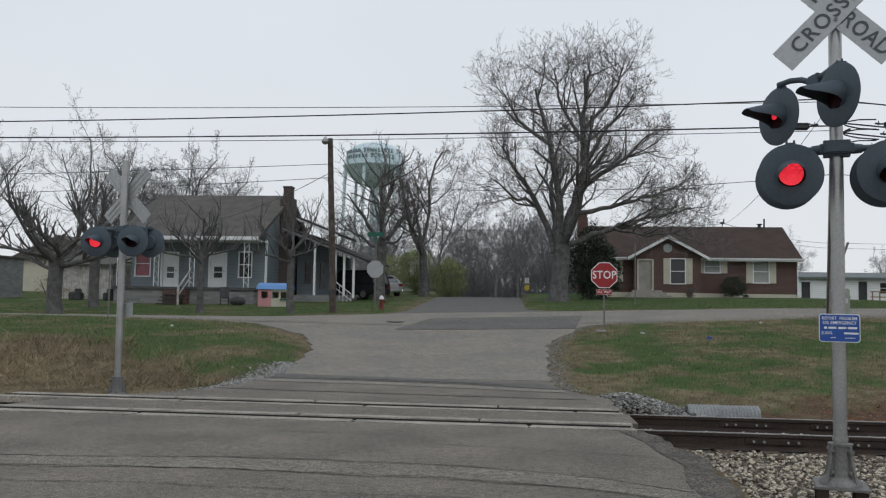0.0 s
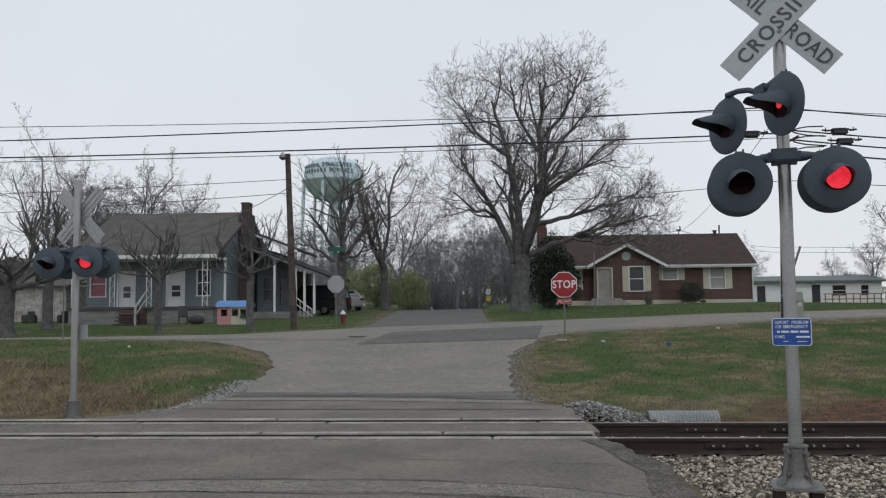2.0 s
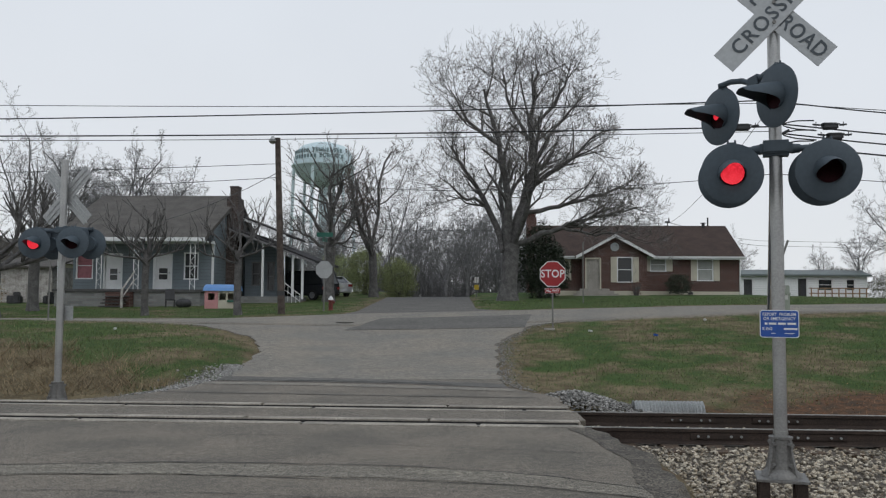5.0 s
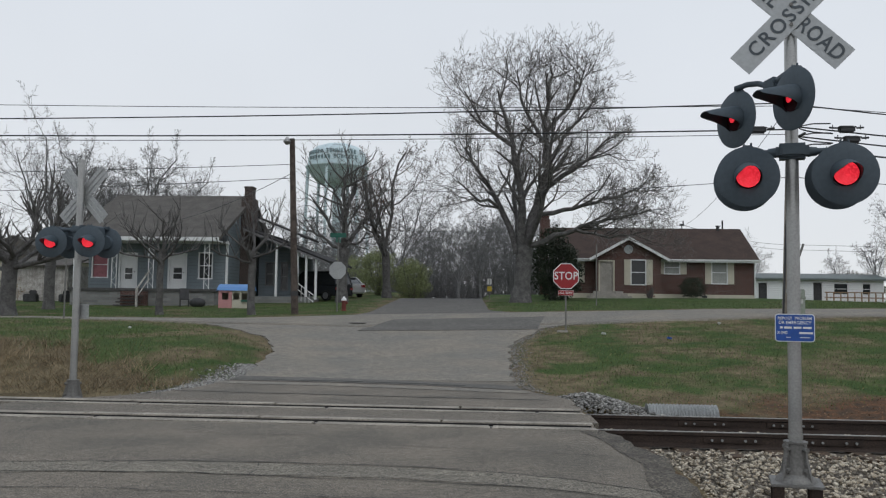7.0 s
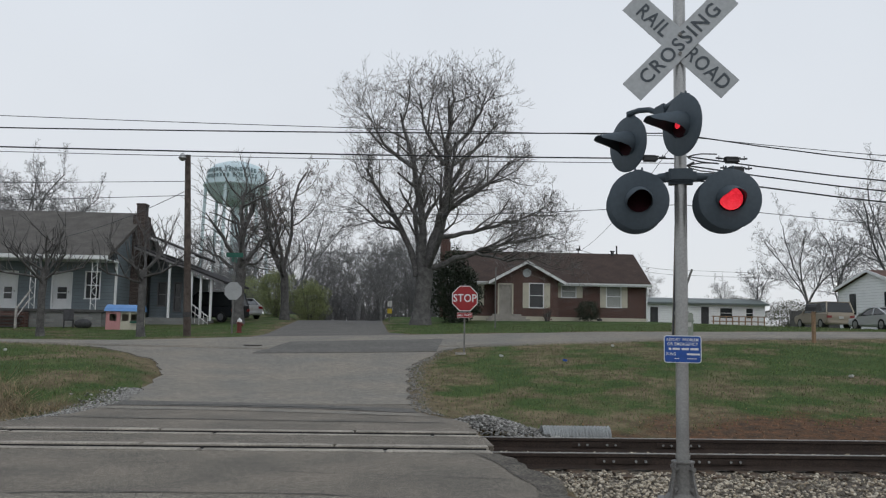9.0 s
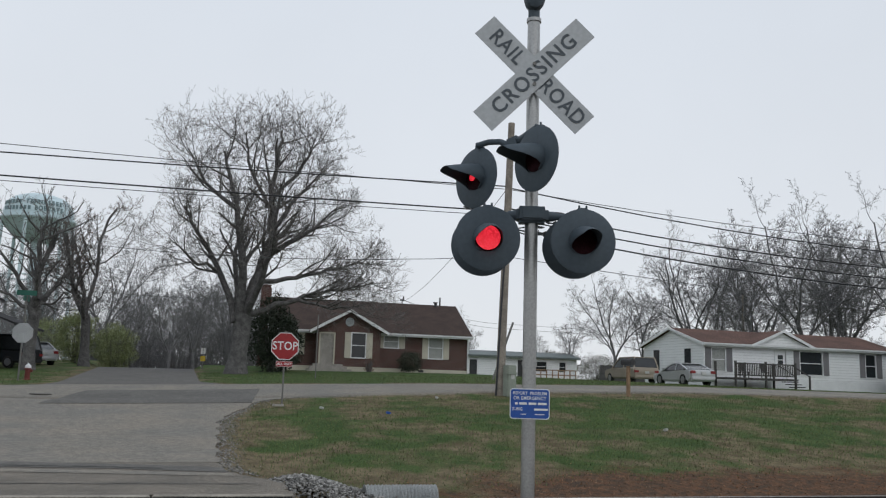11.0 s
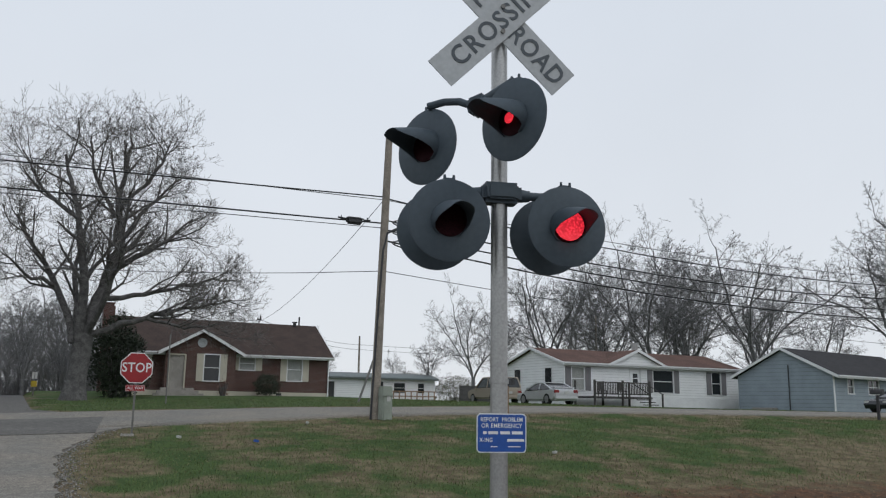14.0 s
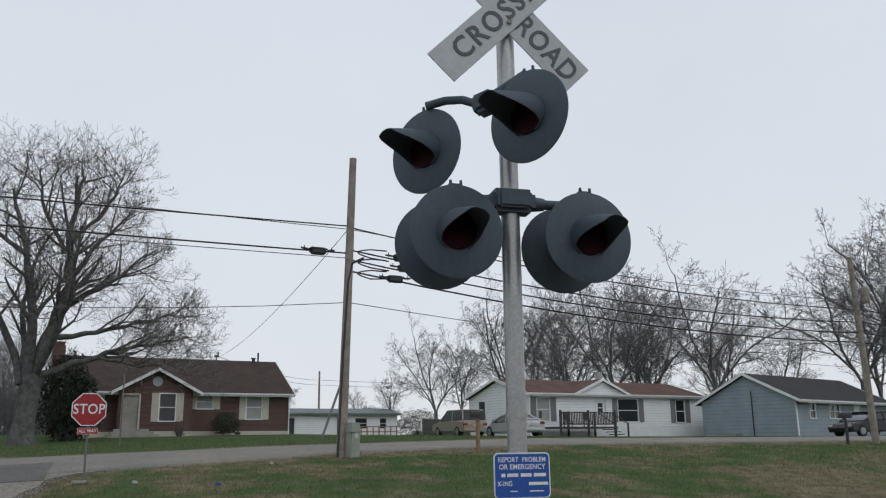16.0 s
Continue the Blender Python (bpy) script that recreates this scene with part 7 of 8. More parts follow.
CUT = [
    ([(0, 0, 2.8), (0.15, 0, 4.6), (0.0, 0, 6.6), (0.2, 0, 8.2)], 0.26, 9),
    ([(0, 0, 3.0), (-1.2, 0.2, 3.9), (-2.6, 0.1, 4.4)], 0.13, 5),
    ([(0, 0, 3.2), (-1.0, -0.4, 5.0), (-2.0, -0.5, 6.4)], 0.15, 6),
    ([(0.1, 0, 3.4), (0.9, 0.3, 4.4), (1.7, 0.4, 5.9)], 0.17, 5),
    ([(0.1, 0, 3.3), (1.0, -0.3, 3.7), (1.8, -0.4, 4.3)], 0.10, 4),
    ([(0.1, 0, 5.0), (-0.5, 0.2, 6.4), (-1.3, 0.2, 7.6)], 0.11, 6),
    ([(0.05, 0, 5.4), (0.7, -0.2, 6.6), (0.9, -0.3, 7.7)], 0.10, 6),
    ([(0, 0, 3.2), (0, 1.2, 4.6), (0, 2.2, 5.6)], 0.12, 5),
    ([(0, 0, 3.4), (0.2, -1.1, 4.8), (0.3, -1.9, 6.0)], 0.12, 5),
]
tree(on(-4.3, 50.2, 0), "dark cut-back tree by the parked cars", 45, group="street trees",
     trunk_h=3.2, r=0.30, leaders=0, reach=1.0, spread=30, levels=4, twig=0.011, per=(5, 4, 3), ratio=0.45, lift=0.12, limbs=CUT)
pollard(on(-11.3, 38.0, 10), "pollarded bare tree with knobbly limbs on the verge", 5, 2.9, 0.155, 10, 1.9, 5, 0.8, 0.5, True)
pollard(on(-7.0, 37.0, 55), "pollarded bare tree with upright limbs on the verge", 8, 2.8, 0.165, 7, 2.1, 4, 0.9, 0.62, True)
pollard(on(-17.6, 37.2, 0), "broad pollarded tree with many stubby limbs", 12, 2.6, 0.32, 13, 3.3, 6, 1.2, 0.42, True)
pollard(on(-18.4, 43.0, 0), "pollarded tree behind the broad one", 15, 3.2, 0.26, 8, 3.6, 5, 1.3, 0.6, True)

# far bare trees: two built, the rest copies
far_a = tree(on(-27.5, 84.0, 0, 1.25), "far bare tree behind the houses", 61, "twighaze", "twighaze", group="far trees", trunk_h=2.6, r=0.19, leaders=4, reach=7.4, spread=20, levels=5, twig=0.009, per=(9, 7, 5, 4), ratio=0.44, lift=0.07)
far_b = tree(on(63.0, 84.0, 0, 1.4), "far bare tree behind the houses", 67, "twighaze", "twighaze", group="far trees", trunk_h=3.2, r=0.22, leaders=5, reach=8.4, spread=27, levels=5, twig=0.009, per=(9, 7, 5, 4), ratio=0.45, lift=0.06)
rnd1 = random.Random(9)
for x, y, s, src in ((-31, 82, 0.95, far_b), (-26, 81, 1.1, far_a), (-28.5, 84, 0.95, far_b), (-23.8, 84, 1.0, far_a), (-33, 86, 1.3, far_a), (-22.5, 88, 1.1, far_a), (-38, 90, 1.3, far_b), (-45, 80, 1.2, far_a), (-52, 84, 1.3, far_b), (-14, 100, 0.9, far_a),
                     (1.0, 88, 0.85, far_a), (4.0, 80, 0.72, far_b), (7.0, 95, 0.95, far_a), (-2.0, 96, 1.0, far_b), (9.5, 85, 0.85, far_a), (11, 100, 0.9, far_b), (2.5, 104, 1.05, far_a), (-8, 92, 0.8, far_b), (5.6, 72, 0.6, far_a), (-6.5, 84, 0.7, far_a), (13.5, 90, 0.8, far_b),
                     (51, 92, 0.65, far_a), (55, 88, 1.0, far_b), (68, 86, 1.5, far_a), (73, 84, 1.55, far_b), (78, 78, 1.8, far_a), (82, 79, 1.85, far_b), (88, 74, 1.3, far_a), (93, 68, 1.0, far_b), (66, 76, 1.1, far_b), (72, 70, 1.1, far_a), (80, 66, 1.1, far_a), (60, 90, 1.15, far_a), (65.5, 69, 1.4, far_b), (69.0, 68, 1.35, far_a), (71.5, 60.5, 1.3, far_b), (61.5, 73, 1.1, far_a),
                     (90, 47, 1.9, far_b), (86, 50, 2.0, far_a), (90, 56, 1.7, far_b), (84, 42, 2.0, far_a), (94, 46, 1.8, far_b), (100, 60, 1.6, far_a), (45, 112, 0.7, far_b), (40, 130, 0.7, far_a), (57, 112, 0.6, far_a), (-24, 118, 0.9, far_a), (-16, 124, 0.95, far_b), (-10, 118, 0.85, far_a), (-4, 128, 0.95, far_b), (0.5, 120, 0.9, far_a), (5, 130, 1.0, far_b), (9, 118, 0.9, far_a), (14, 126, 0.95, far_b), (19, 120, 0.8, far_a), (3, 112, 0.8, far_b), (-33, 122, 0.9, far_b), (7.6, 106, 0.7, far_a)):
    k = s * rnd1.uniform(0.92, 1.08) / src.scale.x
    copy_thing(src, on(x, y, rnd1.uniform(0, 360), k))

bush(on(-2.9, 65.0), "loose bush with young green leaves by the lane", 3, 1.35, 1.95, 30000, "springleaf", 0.036)
bush(on(-0.3, 64.0), "loose bush with young green leaves by the lane", 4, 1.45, 1.75, 30000, "springleaf", 0.036)
bush(on(-5.5, 72.0), "loose bush with young green leaves by the lane", 14, 1.8, 1.7, 16000, "springleaf", 0.04)
bush(on(8.6, 52.0), "dark evergreen bush grown up beside the house", 5, 1.5, 2.3, 7000, "ivy", 0.09)
bush(on(9.6, 54.0), "dark evergreen bush grown up beside the house", 6, 1.3, 1.7, 5000, "ivy", 0.09)
bush(on(18.9, 56.6), "round clipped evergreen bush by the brick wall", 7, 0.85, 0.75, 3500, "ivy", 0.05, False)
bush(on(15.9, 56.3), "small thin bush below the window", 8, 0.5, 0.55, 350, "redbud", 0.04)
for x, y, a, b in ((52.0, 98.0, 3.2, 2.2), (57.5, 96.0, 3.0, 1.9), (47, 104, 2.6, 1.6)):
    bush(on(x, y), "dull olive thicket behind the fence", int(x), a, b, 9000, "olive", 0.075)
bush(on(-22.5, 47.0), "straggly dry bush by the outbuilding", 9, 0.9, 0.9, 500, "drygrass", 0.06)



def thicket(m, seed, rx, h, n):
    """A leafless thicket: many thin stems that fan upwards and fork."""
    t = thing("thicket", m, "far leafless grey-brown brush along the field edge", "thicket", "far brush")
    rnd = random.Random(seed)
    sg = []
    for i in range(n):
        a, k = rnd.uniform(0, 6.28), rnd.random() ** 0.5 * rx
        p = Vector((k * math.cos(a), k * math.sin(a), -0.1))
        d = Vector((rnd.gauss(0, 0.28), rnd.gauss(0, 0.28), 1)).normalized()
        ln = h * rnd.uniform(0.45, 1.0) / 4
        for j in range(4):
            q = p + d * ln
            sg.append((p, q, 0.035 - 0.007 * j, 0.028 - 0.007 * j))
            if j:
                for _ in range(3):
                    e = (d + Vector((rnd.gauss(0, 0.6), rnd.gauss(0, 0.6), rnd.uniform(0, 0.6)))).normalized()
                    r = q + e * ln * rnd.uniform(0.5, 1.2)
                    sg.append((q, r, 0.012, 0.008))
                    for _ in range(2):
                        g = (e + Vector((rnd.gauss(0, 0.5), rnd.gauss(0, 0.5), 0.3))).normalized()
                        sg.append((q.lerp(r, 0.6), q.lerp(r, 0.6) + g * ln * rnd.uniform(0.3, 0.7), 0.009, 0.006))
            p = q
            d = (d + Vector((rnd.gauss(0, 0.15), rnd.gauss(0, 0.15), 0))).normalized()
    tubes("branchwork", sg, M["twighaze"], t, 3)["kind"] = "stuff"
    return t


brush = thicket(on(-34, 105), 41, 2.6, 4.2, 90)
for i in range(1, 34):
    x = -34 + 2.3 * i
    copy_thing(brush, on(x, 103 + 9 * math.sin(i * 2.1), 47 * i, 0.8 + 0.3 * math.sin(i * 1.3)))
for x, y, k in ((-1.6, 84, 0.9), (0.6, 90, 1.2), (2.6, 86, 1.0), (9.6, 84, 1.0), (12.2, 88, 1.1), (-7.5, 78, 0.9), (7.8, 92, 1.2), (5.4, 98, 1.1), (-10.5, 88, 1.1), (15, 92, 1.0)):
    copy_thing(brush, on(x, y, 31 * x, k))

# ---- poles and lines ----


def pole(x, y, h, r, label, lean=0.0, mat="polewood"):
    p = thing("utility_pole", pose(x, y, gz(x, y) - 0.1), label, "utility pole", "utility poles")
    one("pole", lambda bm: rod(bm, (0, 0, 0), (lean, 0, h), r, r * 0.72, 14), M[mat], p, "", True)
    return p


lamp_pole = pole(-5.0, 36.2, 7.7, 0.16, "brown timber utility pole with a street lamp", -0.3)
one("lamp", lambda bm: (rod(bm, (-0.3, 0, 7.65), (-0.55, -0.1, 7.6), 0.03, n=6), lathe(bm, [(0.03, 0.22), (0.08, 0.16), (0.16, 0.02), (0.17, 0.0), (0.1, -0.1), (0.03, -0.13)], 14, pose(-0.5, -0.1, 7.55))), M["galv"], lamp_pole, "grey round street lamp", True)
one("band", lambda bm: rod(bm, (-0.04, 0, 0.9), (-0.05, 0, 1.1), 0.168, n=14), M["junk"], lamp_pole)
main_pole = pole(11.72, 25.75, 9.1, 0.15, "brown timber utility pole with cable loops and a conduit", 0.26, "polegrey")
def riser(bm):
    pts = [Vector((-0.15, -0.06, 0.0)), Vector((-0.02, -0.08, 3.0)), Vector((0.1, -0.1, 5.2)), Vector((0.22, -0.12, 5.75)), Vector((0.6, -0.12, 5.95))]
    for a, b in zip(pts, pts[1:]):
        rod(bm, a, b, 0.035, n=6)
one("conduit", riser, M["wire"], main_pole, "black riser cable")
pole2 = pole(34.8, 23.3, 7.9, 0.15, "grey timber utility pole with a transformer", -0.3, "polegrey")
one("transformer", lambda bm: lathe(bm, [(0.15, 0), (0.17, 0.05), (0.17, 0.6), (0.14, 0.66), (0.05, 0.7)], 16, pose(0.0, -0.3, 5.9)), M["polegrey"], pole2, "grey round transformer", True)
pole(-40.0, 31.0, 8.6, 0.15, "brown timber utility pole by the street")
pole(45.0, 99.0, 8.5, 0.15, "far grey timber utility pole", 0, "polegrey")
pole(62.0, 74.0, 10.0, 0.15, "far grey timber utility pole", 0, "polegrey")
ped = thing("utility_pedestal", pose(11.95, 25.5, gz(11.95, 25.5), 0, 0, 8), "pale green utility cabinet at the foot of a pole", "utility cabinet")
one("cabinet", lambda bm: (bx(bm, (0, 0, 0.48), (0.34, 0.3, 1.0), bev=0.03), bx(bm, (0, -0.02, 0.72), (0.36, 0.32, 0.08), bev=0.02)), M["pedestal"], ped)
box("label_plate", (0.02, -0.155, 0.62), (0.12, 0.01, 0.16), M["plate"], ped)


def cable(pts, sag, r, material, label="black overhead cable slung between timber poles", group="overhead cables"):
    """A cable hung over supports, sagging between them."""
    V = []
    for a, b in zip(pts, pts[1:]):
        a, b = Vector(a), Vector(b)
        n = max(4, int((b - a).length / 2.5))
        for i in range(n):
            f = i / n
            q = a.lerp(b, f)
            q.z -= sag * 4 * f * (1 - f)
            V.append(q)
    V.append(Vector(pts[-1]))
    ob = hose("overhead_cable", V, r, material)
    tagged(ob, label, "cable", group)


W, E0, E1 = (-40, 31.0), (11.95, 25.75), (34.6, 23.3)
cable([(-90, 36, 8.6), (*W, 7.75), (*E0, 7.95)], 0.35, 0.021, "wire")
cable([(-90, 36, 7.8), (*W, 7.35), (*E0, 7.1)], 0.3, 0.024, "wire")
cable([(-90, 36, 9.3), (*W, 8.7), (*E0, 7.85), (*E1, 7.1), (80, 19, 8.1)], 0.3, 0.012, "wirethin", "thin grey overhead wire between timber poles")
cable([(-90, 36, 7.8), (*W, 7.2), (*E0, 6.95)], 0.3, 0.012, "wirethin", "thin grey overhead wire between timber poles")
cable([(*E0, 7.9), (*E1, 6.75), (80, 19, 6.7)], 0.45, 0.021, "wire")
cable([(*E0, 7.2), (*E1, 6.2), (80, 19, 6.2)], 0.45, 0.024, "wire")
cable([(*E0, 6.9), (*E1, 5.75), (80, 19, 5.8)], 0.45, 0.024, "wire")
cable([(*E0, 6.55), (*E1, 5.35), (80, 19, 5.4)], 0.45, 0.027, "wire")
cable([(-1.0, 40.0, 6.9), (11.9, 25.8, 5.6), (50, 30, 5.2)], 0.3, 0.012, "wirethin", "thin grey service wire slung over the yards")
cable([(-5.3, 36.2, 7.0), (-16.5, 52.0, 6.0)], 0.4, 0.014, "wirethin", "thin grey service wire slung over the yards")
cable([(-5.3, 36.2, 7.4), (-60, 45.0, 7.6)], 0.4, 0.014, "wirethin", "thin grey service wire slung over the yards")
cable([(-5.3, 36.2, 6.8), (-60, 44.0, 6.1)], 0.5, 0.014, "wirethin", "thin grey service wire slung over the yards")
cable([(11.9, 25.8, 7.9), (20.0, 61.8, 7.5)], 0.5, 0.011, "wirethin", "thin grey service wire slung over the yards")
cable([(20.0, 61.8, 7.5), (45, 99, 9.0), (130, 90, 9.0)], 0.4, 0.02, "wirethin", "thin grey service wire slung over the yards")
cable([(20.0, 61.8, 7.2), (45, 99, 8.4), (130, 90, 8.2)], 0.4, 0.02, "wirethin", "thin grey service wire slung over the yards")
cable([(20.0, 61.8, 7.5), (-5, 75, 8.0)], 0.4, 0.016, "wirethin", "thin grey service wire slung over the yards")
for k, (x, z) in enumerate(((10.9, 7.08), (13.6, 7.1), (13.75, 6.78), (13.4, 6.42))):
    sp = thing("splice_case", pose(x, 25.75 - 0.1 * (x - 11.9), z, 0, 0, -6), "black cable splice case on an overhead cable", "splice case", "splice cases")
    one("case", lambda bm: (bx(bm, (0, 0, 0), (0.5, 0.2, 0.22), bev=0.05), bx(bm, (0, 0, 0.06), (0.54, 0.23, 0.04), bev=0.01)), M["wire"], sp)
    for s in (-1, 1):
        one("clamp", lambda bm, s=s: (rod(bm, (s * 0.3, 0, 0.04), (s * 0.52, 0, 0.06), 0.03, n=6), rod(bm, (s * 0.42, 0, 0.0), (s * 0.42, 0, 0.14), 0.015, n=5)), M["wire"], sp)
for k, z in enumerate((7.25, 6.95, 6.6)):
    V = [Vector((11.95 + 1.2, 25.7, z + 0.05))] + [Vector((11.95 + 0.75 - 0.55 * math.sin(math.pi * (i + 0.5) / 9), 25.7, z + 0.05 - 0.30 * (i + 0.5) / 9)) for i in range(9)] + [Vector((13.2, 25.65, z - 0.28 + (0.0 if k < 2 else 0.1)))]
    tagged(hose("cable_loop", V, 0.022, "wire"), "black cable loop beside the utility pole", "cable", "cable loops")

# ---- small roadside things ----


def mailbox(x, y, post, rz, label):
    b = thing("mailbox", pose(x, y, gz(x, y) - 0.02, 0, 0, rz), label, "mailbox", "mailboxes")
    box("post", (0, 0, 0.5), (0.1, 0.1, 1.05), M[post], b, bev=0.008)
    def mb(bm):
        prism(bm, [(-0.1, -0.25, 1.05), (0.1, -0.25, 1.05), (0.1, -0.25, 1.17), (0.07, -0.25, 1.24), (0, -0.25, 1.27), (-0.07, -0.25, 1.24), (-0.1, -0.25, 1.17)], (0, 0.5, 0))
    one("body", mb, M["junk"], b, "black metal letter box")
    box("flag", (0.115, 0.1, 1.2), (0.01, 0.05, 0.16), M["red"], b)


mailbox(16.1, 25.15, "tanwood", 10, "black mailbox on a tan timber post by the street")
mailbox(33.3, 23.6, "junk", 10, "black mailbox on a dark post by the street")


def thin_post(x, y, h, r, label, tilt=0.0, top=None):
    t = thing("marker_post", pose(x, y, gz(x, y) - 0.05), label, "post", "marker posts")
    one("post", lambda bm: rod(bm, (0, 0, 0), (tilt, 0, h), r, n=8), M["cast"], t)
    if top:
        box("plate", (0, -0.03, h - 0.25), (0.3, 0.01, 0.4), M["plate"], t, "small pale plate")
        box("band", (0, -0.04, h - 0.75), (0.32, 0.02, 0.34), M["yellow"], t, "yellow marker plate")


thin_post(8.8, 40.0, 3.0, 0.03, "thin grey steel post on the lawn")
thin_post(16.2, 27.2 - 0.4, 0.1, 0.03, "short stake in the verge")
thin_post(18.0, 40.5, 3.0, 0.06, "leaning grey timber prop on the lawn", 1.1)
thin_post(5.2, 58.5, 1.5, 0.04, "short post with yellow and white marker plates by the lane", 0, True)
thin_post(-11.6, 28.6, 2.2, 0.03, "thin steel post on the verge")

# ---- stones, grass and litter ----


def stone_mesh(seed):
    rnd = random.Random(seed)
    bm = bmesh.new()
    bmesh.ops.create_icosphere(bm, subdivisions=1, radius=1)
    for v in bm.verts:
        v.co *= rnd.uniform(0.7, 1.15)
    me = bpy.data.meshes.new("stone")
    bm.to_mesh(me)
    V = np.array([v.co[:] for v in bm.verts])
    F = np.array([[v.index for v in f.verts] for f in bm.faces])
    bm.free()
    me.materials.append(M["stone"])
    return me, V, F


def stone_batch(name, n, place, sizes, seed, parent, material="stone"):
    """Many loose stones in one mesh."""
    rs = np.random.RandomState(seed)
    kinds = [stone_mesh(seed + i) for i in range(3)]
    VV, FF, at = [], [], 0
    for k, (me, V, F) in enumerate(kinds):
        m = n // 3
        P = place(rs, m)
        s = rs.uniform(*sizes, (m, 1)) * np.array([[1.25, 1.0, 0.72]]) * rs.uniform(0.75, 1.25, (m, 3))
        a = rs.uniform(0, 2 * math.pi, m)
        b = rs.uniform(-0.6, 0.6, m)
        X = V[None] * s[:, None, :]
        ca, sa, cb, sb = np.cos(a)[:, None], np.sin(a)[:, None], np.cos(b)[:, None], np.sin(b)[:, None]
        x, y, z = X[..., 0], X[..., 1], X[..., 2]
        x, z = x * cb + z * sb, -x * sb + z * cb
        x, y = x * ca - y * sa, x * sa + y * ca
        X = np.stack([x, y, z], -1) + P[:, None, :]
        VV.append(X.reshape(-1, 3))
        FF.append((F[None] + (np.arange(m) * len(V))[:, None, None] + at).reshape(-1, 3))
        at += m * len(V)
    ob = pydata(name, np.concatenate(VV).tolist(), np.concatenate(FF).tolist(), M[material], parent)
    ob["kind"] = "stuff"
    return ob


def bed_place(x0, x1, v0, v1, z0, dip=0.0):
    def f(rs, m):
        x = x0 + (x1 - x0) * rs.uniform(0, 1, m) ** 1.5
        v = rs.uniform(v0, v1, m)
        return np.stack([x, 10.72 + v + SLOPE * x, z0 - dip * np.abs(v - v0) + rs.uniform(-0.02, 0.025, m)], 1)
    return f


bed = thing("ballast", pose(0, 0, 0), "pale tan and grey crushed stone ballast", "ballast", kind="structure")
rnd2 = random.Random(31)
shapes = [stone_mesh(400 + i)[0] for i in range(6)]
count = 0
while count < 290:
    x, y = rnd2.uniform(2.75, 5.6), rnd2.uniform(6.1, 9.4)
    if abs(x - 3.6) < 0.22 and abs(y - 7.25) < 0.22:
        continue
    s = rnd2.uniform(0.014, 0.03)
    o = new("stone", shapes[count % 6])
    o.parent = bed
    o.matrix_basis = pose(x, y, -0.212 + rnd2.uniform(-0.005, 0.015), rnd2.uniform(-30, 30), rnd2.uniform(-30, 30), rnd2.uniform(0, 360)) @ Matrix.Diagonal((s * 1.2, s, s * 0.75, 1))
    count += 1
stone_batch("loose_stones", 18000, bed_place(2.7, 16, -5.2, -0.25, -0.228), (0.010, 0.027), 1, bed)
stone_batch("loose_stones", 2400, bed_place(2.9, 14, 0.15, 1.3, -0.228), (0.014, 0.034), 2, bed)
stone_batch("loose_stones", 3600, bed_place(2.8, 16, 1.6, 2.6, -0.2, 0.12), (0.014, 0.036), 3, bed)
def heap(rs, m):
    x = rs.normal(3.3, 0.55, m)
    y = rs.normal(14.0, 0.28, m) - 0.09 * (x - 3.3)
    z = -0.28 + 0.30 * np.exp(-((x - 3.1) / 0.8) ** 2 - ((y - 14.0) / 0.5) ** 2) + rs.uniform(-0.03, 0.03, m)
    return np.stack([x, y, z], 1)
stone_batch("loose_stones", 3400, heap, (0.014, 0.034), 4, bed, "greystone")
def left_edge(rs, m):
    y = rs.uniform(12.6, 18.5, m)
    x = np.interp(y, *ROAD_L) - np.abs(rs.normal(0, 0.28, m)) * np.interp(y, (12.6, 15, 18.5), (2.6, 2.0, 0.7)) + 0.08
    return np.stack([x, y, ground_z(x, y) + 0.01], 1)
stone_batch("loose_stones", 4200, left_edge, (0.010, 0.032), 5, bed, "greystone")
def right_edge(rs, m):
    y = rs.uniform(14.5, 26.5, m)
    x = np.interp(y, *ROAD_R) + np.abs(rs.normal(0, 0.25, m)) - 0.05
    return np.stack([x, y, ground_z(x, y) + 0.01], 1)
stone_batch("loose_stones", 2400, right_edge, (0.006, 0.018), 6, bed, "greystone")
stone_batch("loose_stones", 1500, lambda rs, m: np.stack([(lambda x: x)(rs.uniform(-14, -5.0, m)), 10.74 + rs.uniform(0.1, 2.6, m) + SLOPE * rs.uniform(-14, -5, m), np.full(m, -0.2)], 1), (0.02, 0.045), 7, bed)


def blades(name, n, area, h, w, material, seed, keep, label, lean=0.5):
    rs = np.random.RandomState(seed)
    x0, x1, y0, y1 = area
    x = rs.uniform(x0, x1, n)
    y = y0 + (y1 - y0) * rs.uniform(0, 1, n) ** 1.15
    ok = (paved(x, y) < -0.05) & keep(x, y, rs)
    x, y = x[ok], y[ok]
    z = ground_z(x, y)
    m = len(x)
    a = rs.uniform(0, 2 * math.pi, m)
    hh = rs.uniform(h[0], h[1], m)
    ww = w * rs.uniform(0.6, 1.4, m)
    dx, dy = np.cos(a) * ww, np.sin(a) * ww
    lx, ly = rs.normal(0, lean, m) * hh, rs.normal(0, lean, m) * hh
    V = np.stack([np.stack([x - dx, y - dy, z - 0.02], 1), np.stack([x + dx, y + dy, z - 0.02], 1), np.stack([x + lx, y + ly, z + hh], 1)], 1)
    ob = pydata(name, V.reshape(-1, 3).tolist(), np.arange(3 * m).reshape(m, 3).tolist(), M[material])
    tagged(ob, label, "grass", kind="stuff")


def green_here(x, y, rs):
    return rs.uniform(0, 1, len(x)) > wear_of(x, y) * 1.3 + bare_of(x, y) * 0.7


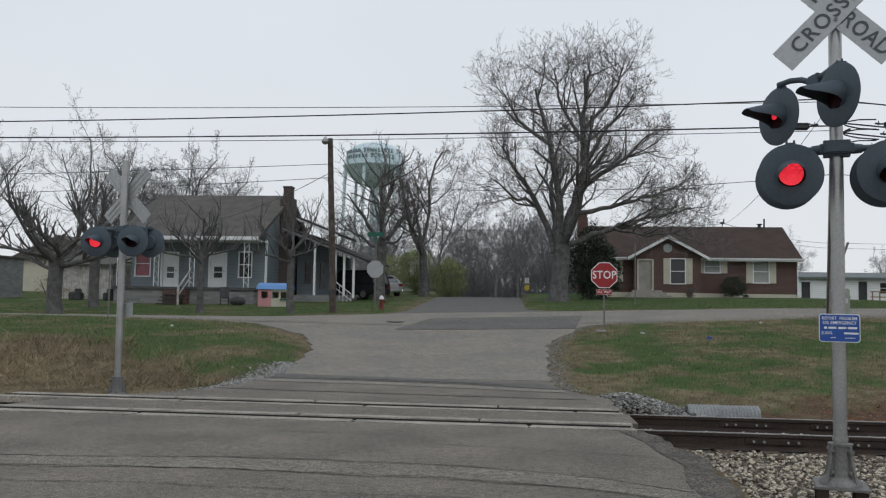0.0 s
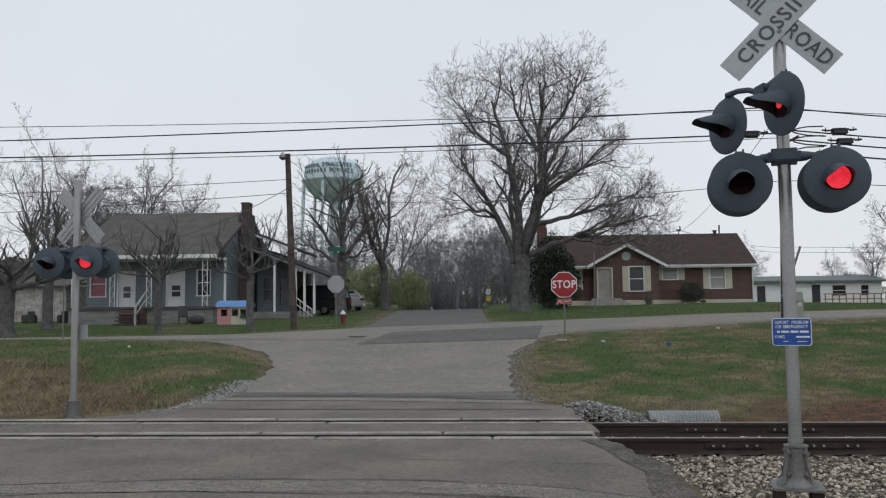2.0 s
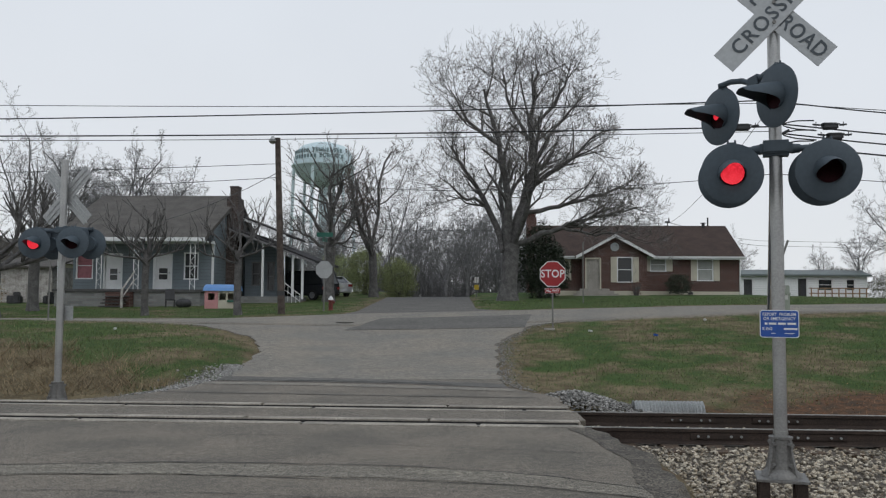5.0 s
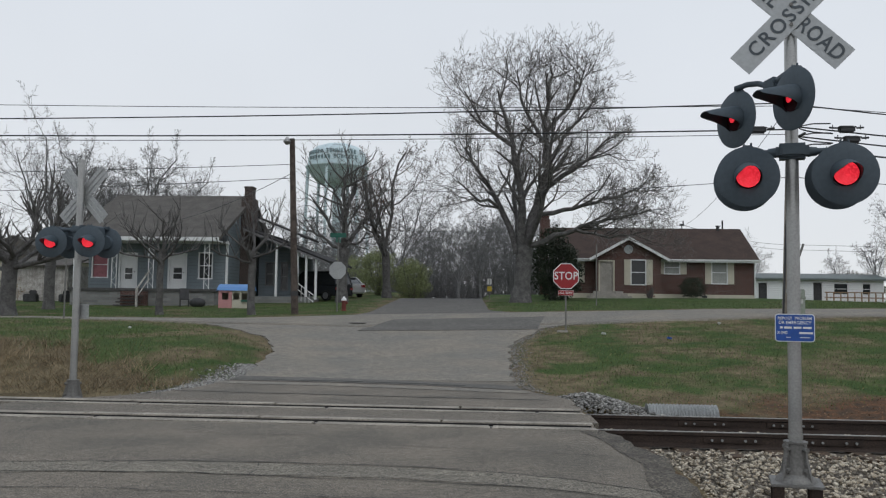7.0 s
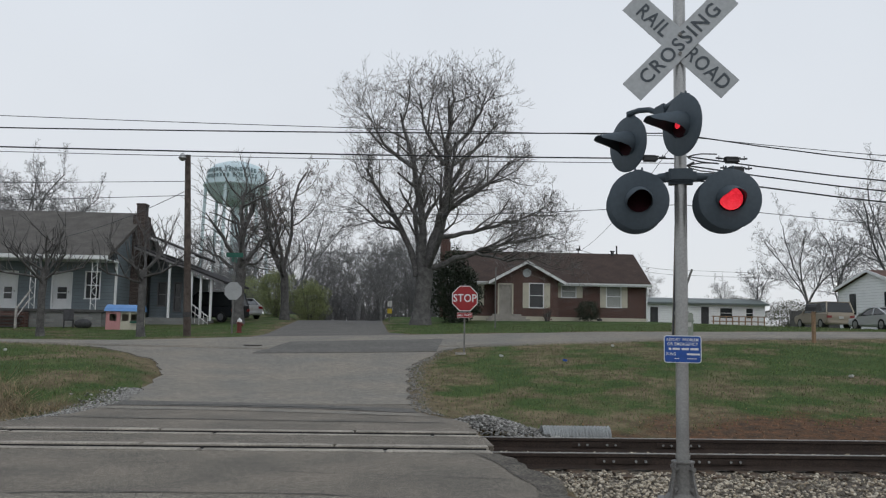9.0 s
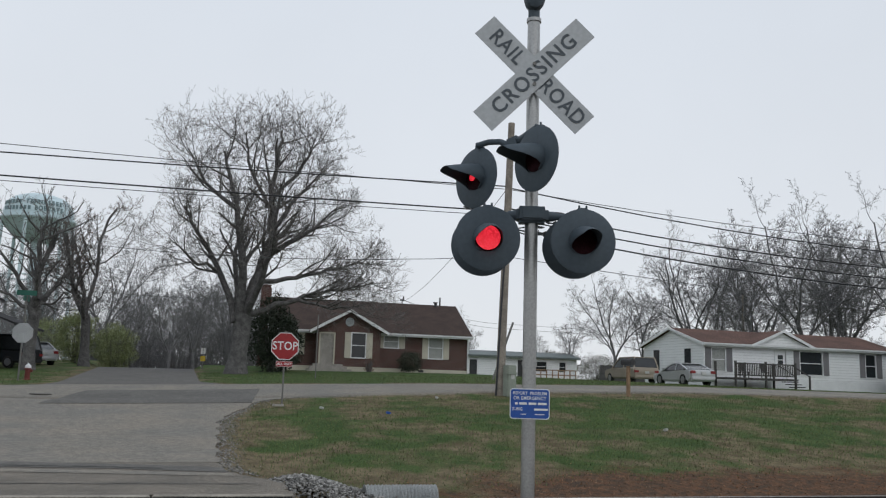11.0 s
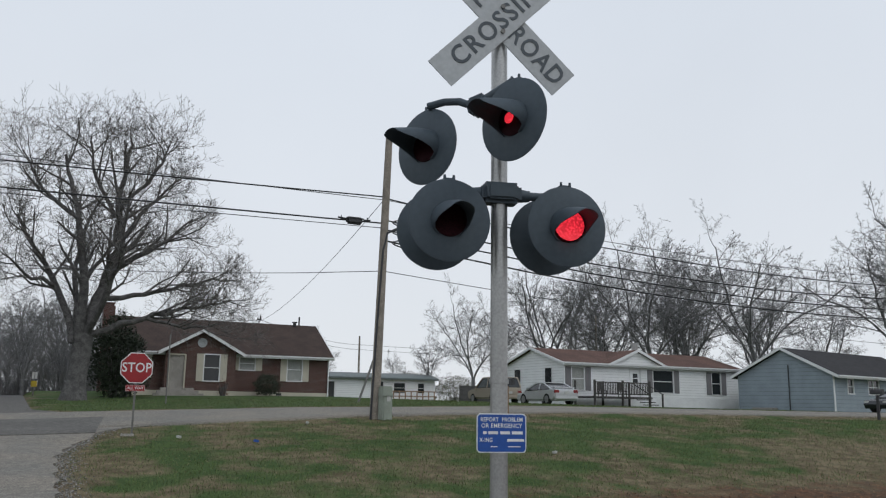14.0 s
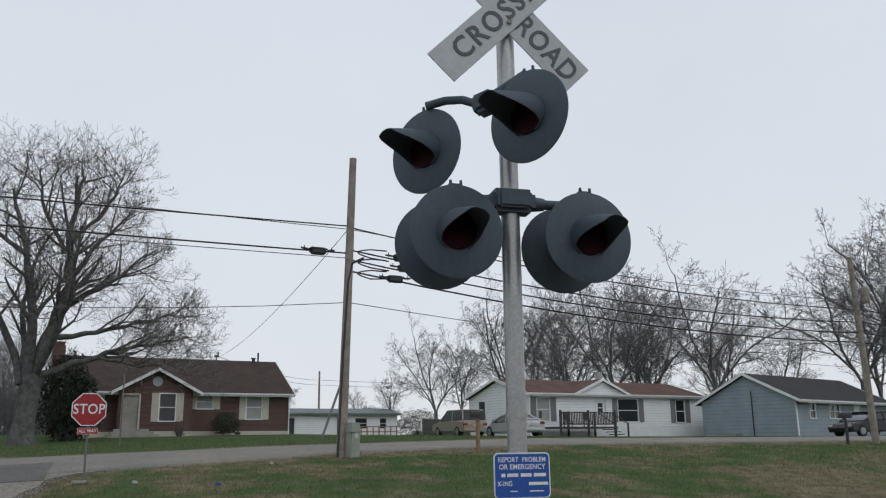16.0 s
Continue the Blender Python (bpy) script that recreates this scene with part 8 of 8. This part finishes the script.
def dry_here(x, y, rs):
    return rs.uniform(0, 1, len(x)) < (wear_of(x, y) * 0.9 + 0.12) * (0.6 + 0.5 * np.sin(x * 1.7 + np.sin(y * 1.3)) * np.sin(y * 2.1))


def brush_here(x, y, rs):
    sy = (y - (13.7 + SLOPE * x)) / 13.5
    tuft = 0.5 + 0.5 * np.sin(3.1 * x + 2 * np.sin(1.7 * y)) * np.sin(2.9 * y + 1.5 * np.sin(2.1 * x))
    return (sy < bank_top(x) + 0.02) & (sy > 0.08) & (rs.uniform(0, 1, len(x)) < 0.12 + 0.88 * tuft) & (paved(x, y) < -0.7)


blades("grass", 150000, (2.3, 42, 14.6, 27.2), (0.02, 0.075), 0.008, "grassblade", 1, green_here, "short green spring grass")
blades("grass", 80000, (-24, -3, 15, 28.8), (0.02, 0.085), 0.008, "grassblade", 2, green_here, "short green spring grass")
blades("grass", 60000, (-30, 45, 33, 48), (0.03, 0.08), 0.014, "grassblade", 3, green_here, "short green lawn grass")
blades("dry_grass", 70000, (2.3, 36, 14.2, 26), (0.015, 0.05), 0.007, "drygrass", 4, dry_here, "short dry straw-coloured grass", 1.1)
blades("dry_grass", 30000, (-24, -3.2, 13.4, 28.5), (0.02, 0.07), 0.008, "drygrass", 5, dry_here, "short dry straw-coloured grass", 1.0)
blades("dry_brush", 46000, (-24, -3.6, 14.0, 20.5), (0.08, 0.36), 0.006, "drygrass", 9, brush_here, "tangled tall dry brown grass on the bank", 1.1)
blades("dead_leaves", 14000, (4.5, 34, 13.3, 18.2), (0.006, 0.022), 0.03, "litter", 6, lambda x, y, rs: rs.uniform(0, 1, len(x)) < bare_of(x, y) * 1.1, "orange-brown dead leaves in the ditch", 2.0)
for i, (x, y, mt) in enumerate(((7.1, 22.6, "blue"), (5.6, 23.9, "plate"), (9.4, 25.2, "plate"), (13.2, 19.0, "plate"), (-7.9, 24.2, "plate"))):
    bm = bmesh.new()
    bx(bm, (0, 0, 0.05), (0.13, 0.08, 0.06), rz=30 * i, ry=10, bev=0.015)
    ob = part("litter", bm, M[mt])
    ob.matrix_basis = pose(x, y, gz(x, y) + 0.01)
    tagged(ob, "small scrap of rubbish lying in the grass", "litter", "scraps")


# ---- the flashing lamps ----
def motions():
    """The paired lamps flash in turn; a lamp shows in front of its dark lens while it is lit."""
    shown, hidden = pose(0, -0.04, 0), pose(0, 0.06, 0)
    to_b = [0.065 + 1.391 * k for k in range(0, 12)]
    to_a = [0.705 + 1.397 * k for k in range(0, 12)]
    for lamp, phase in LIT:
        state = phase == "a"
        rows = [(0.0, shown if state else hidden)]
        for t, a_on in sorted([(t - (0.05 if t > 13.9 else 0), False) for t in to_b] + [(t, True) for t in to_a] + [(14.33, True)]):
            want = (a_on == (phase == "a")) and t < 14.1
            if want != state and t < 15.9:
                late = -0.03 if want else 0.03
                rows.append((max(t + late - 0.02, rows[-1][0] + 0.01), shown if state else hidden))
                rows.append((max(t + late + 0.02, rows[-1][0] + 0.01), shown if want else hidden))
                state = want
        rows.append((16.0, shown if state else hidden))
        walk(lamp, rows)


motions()
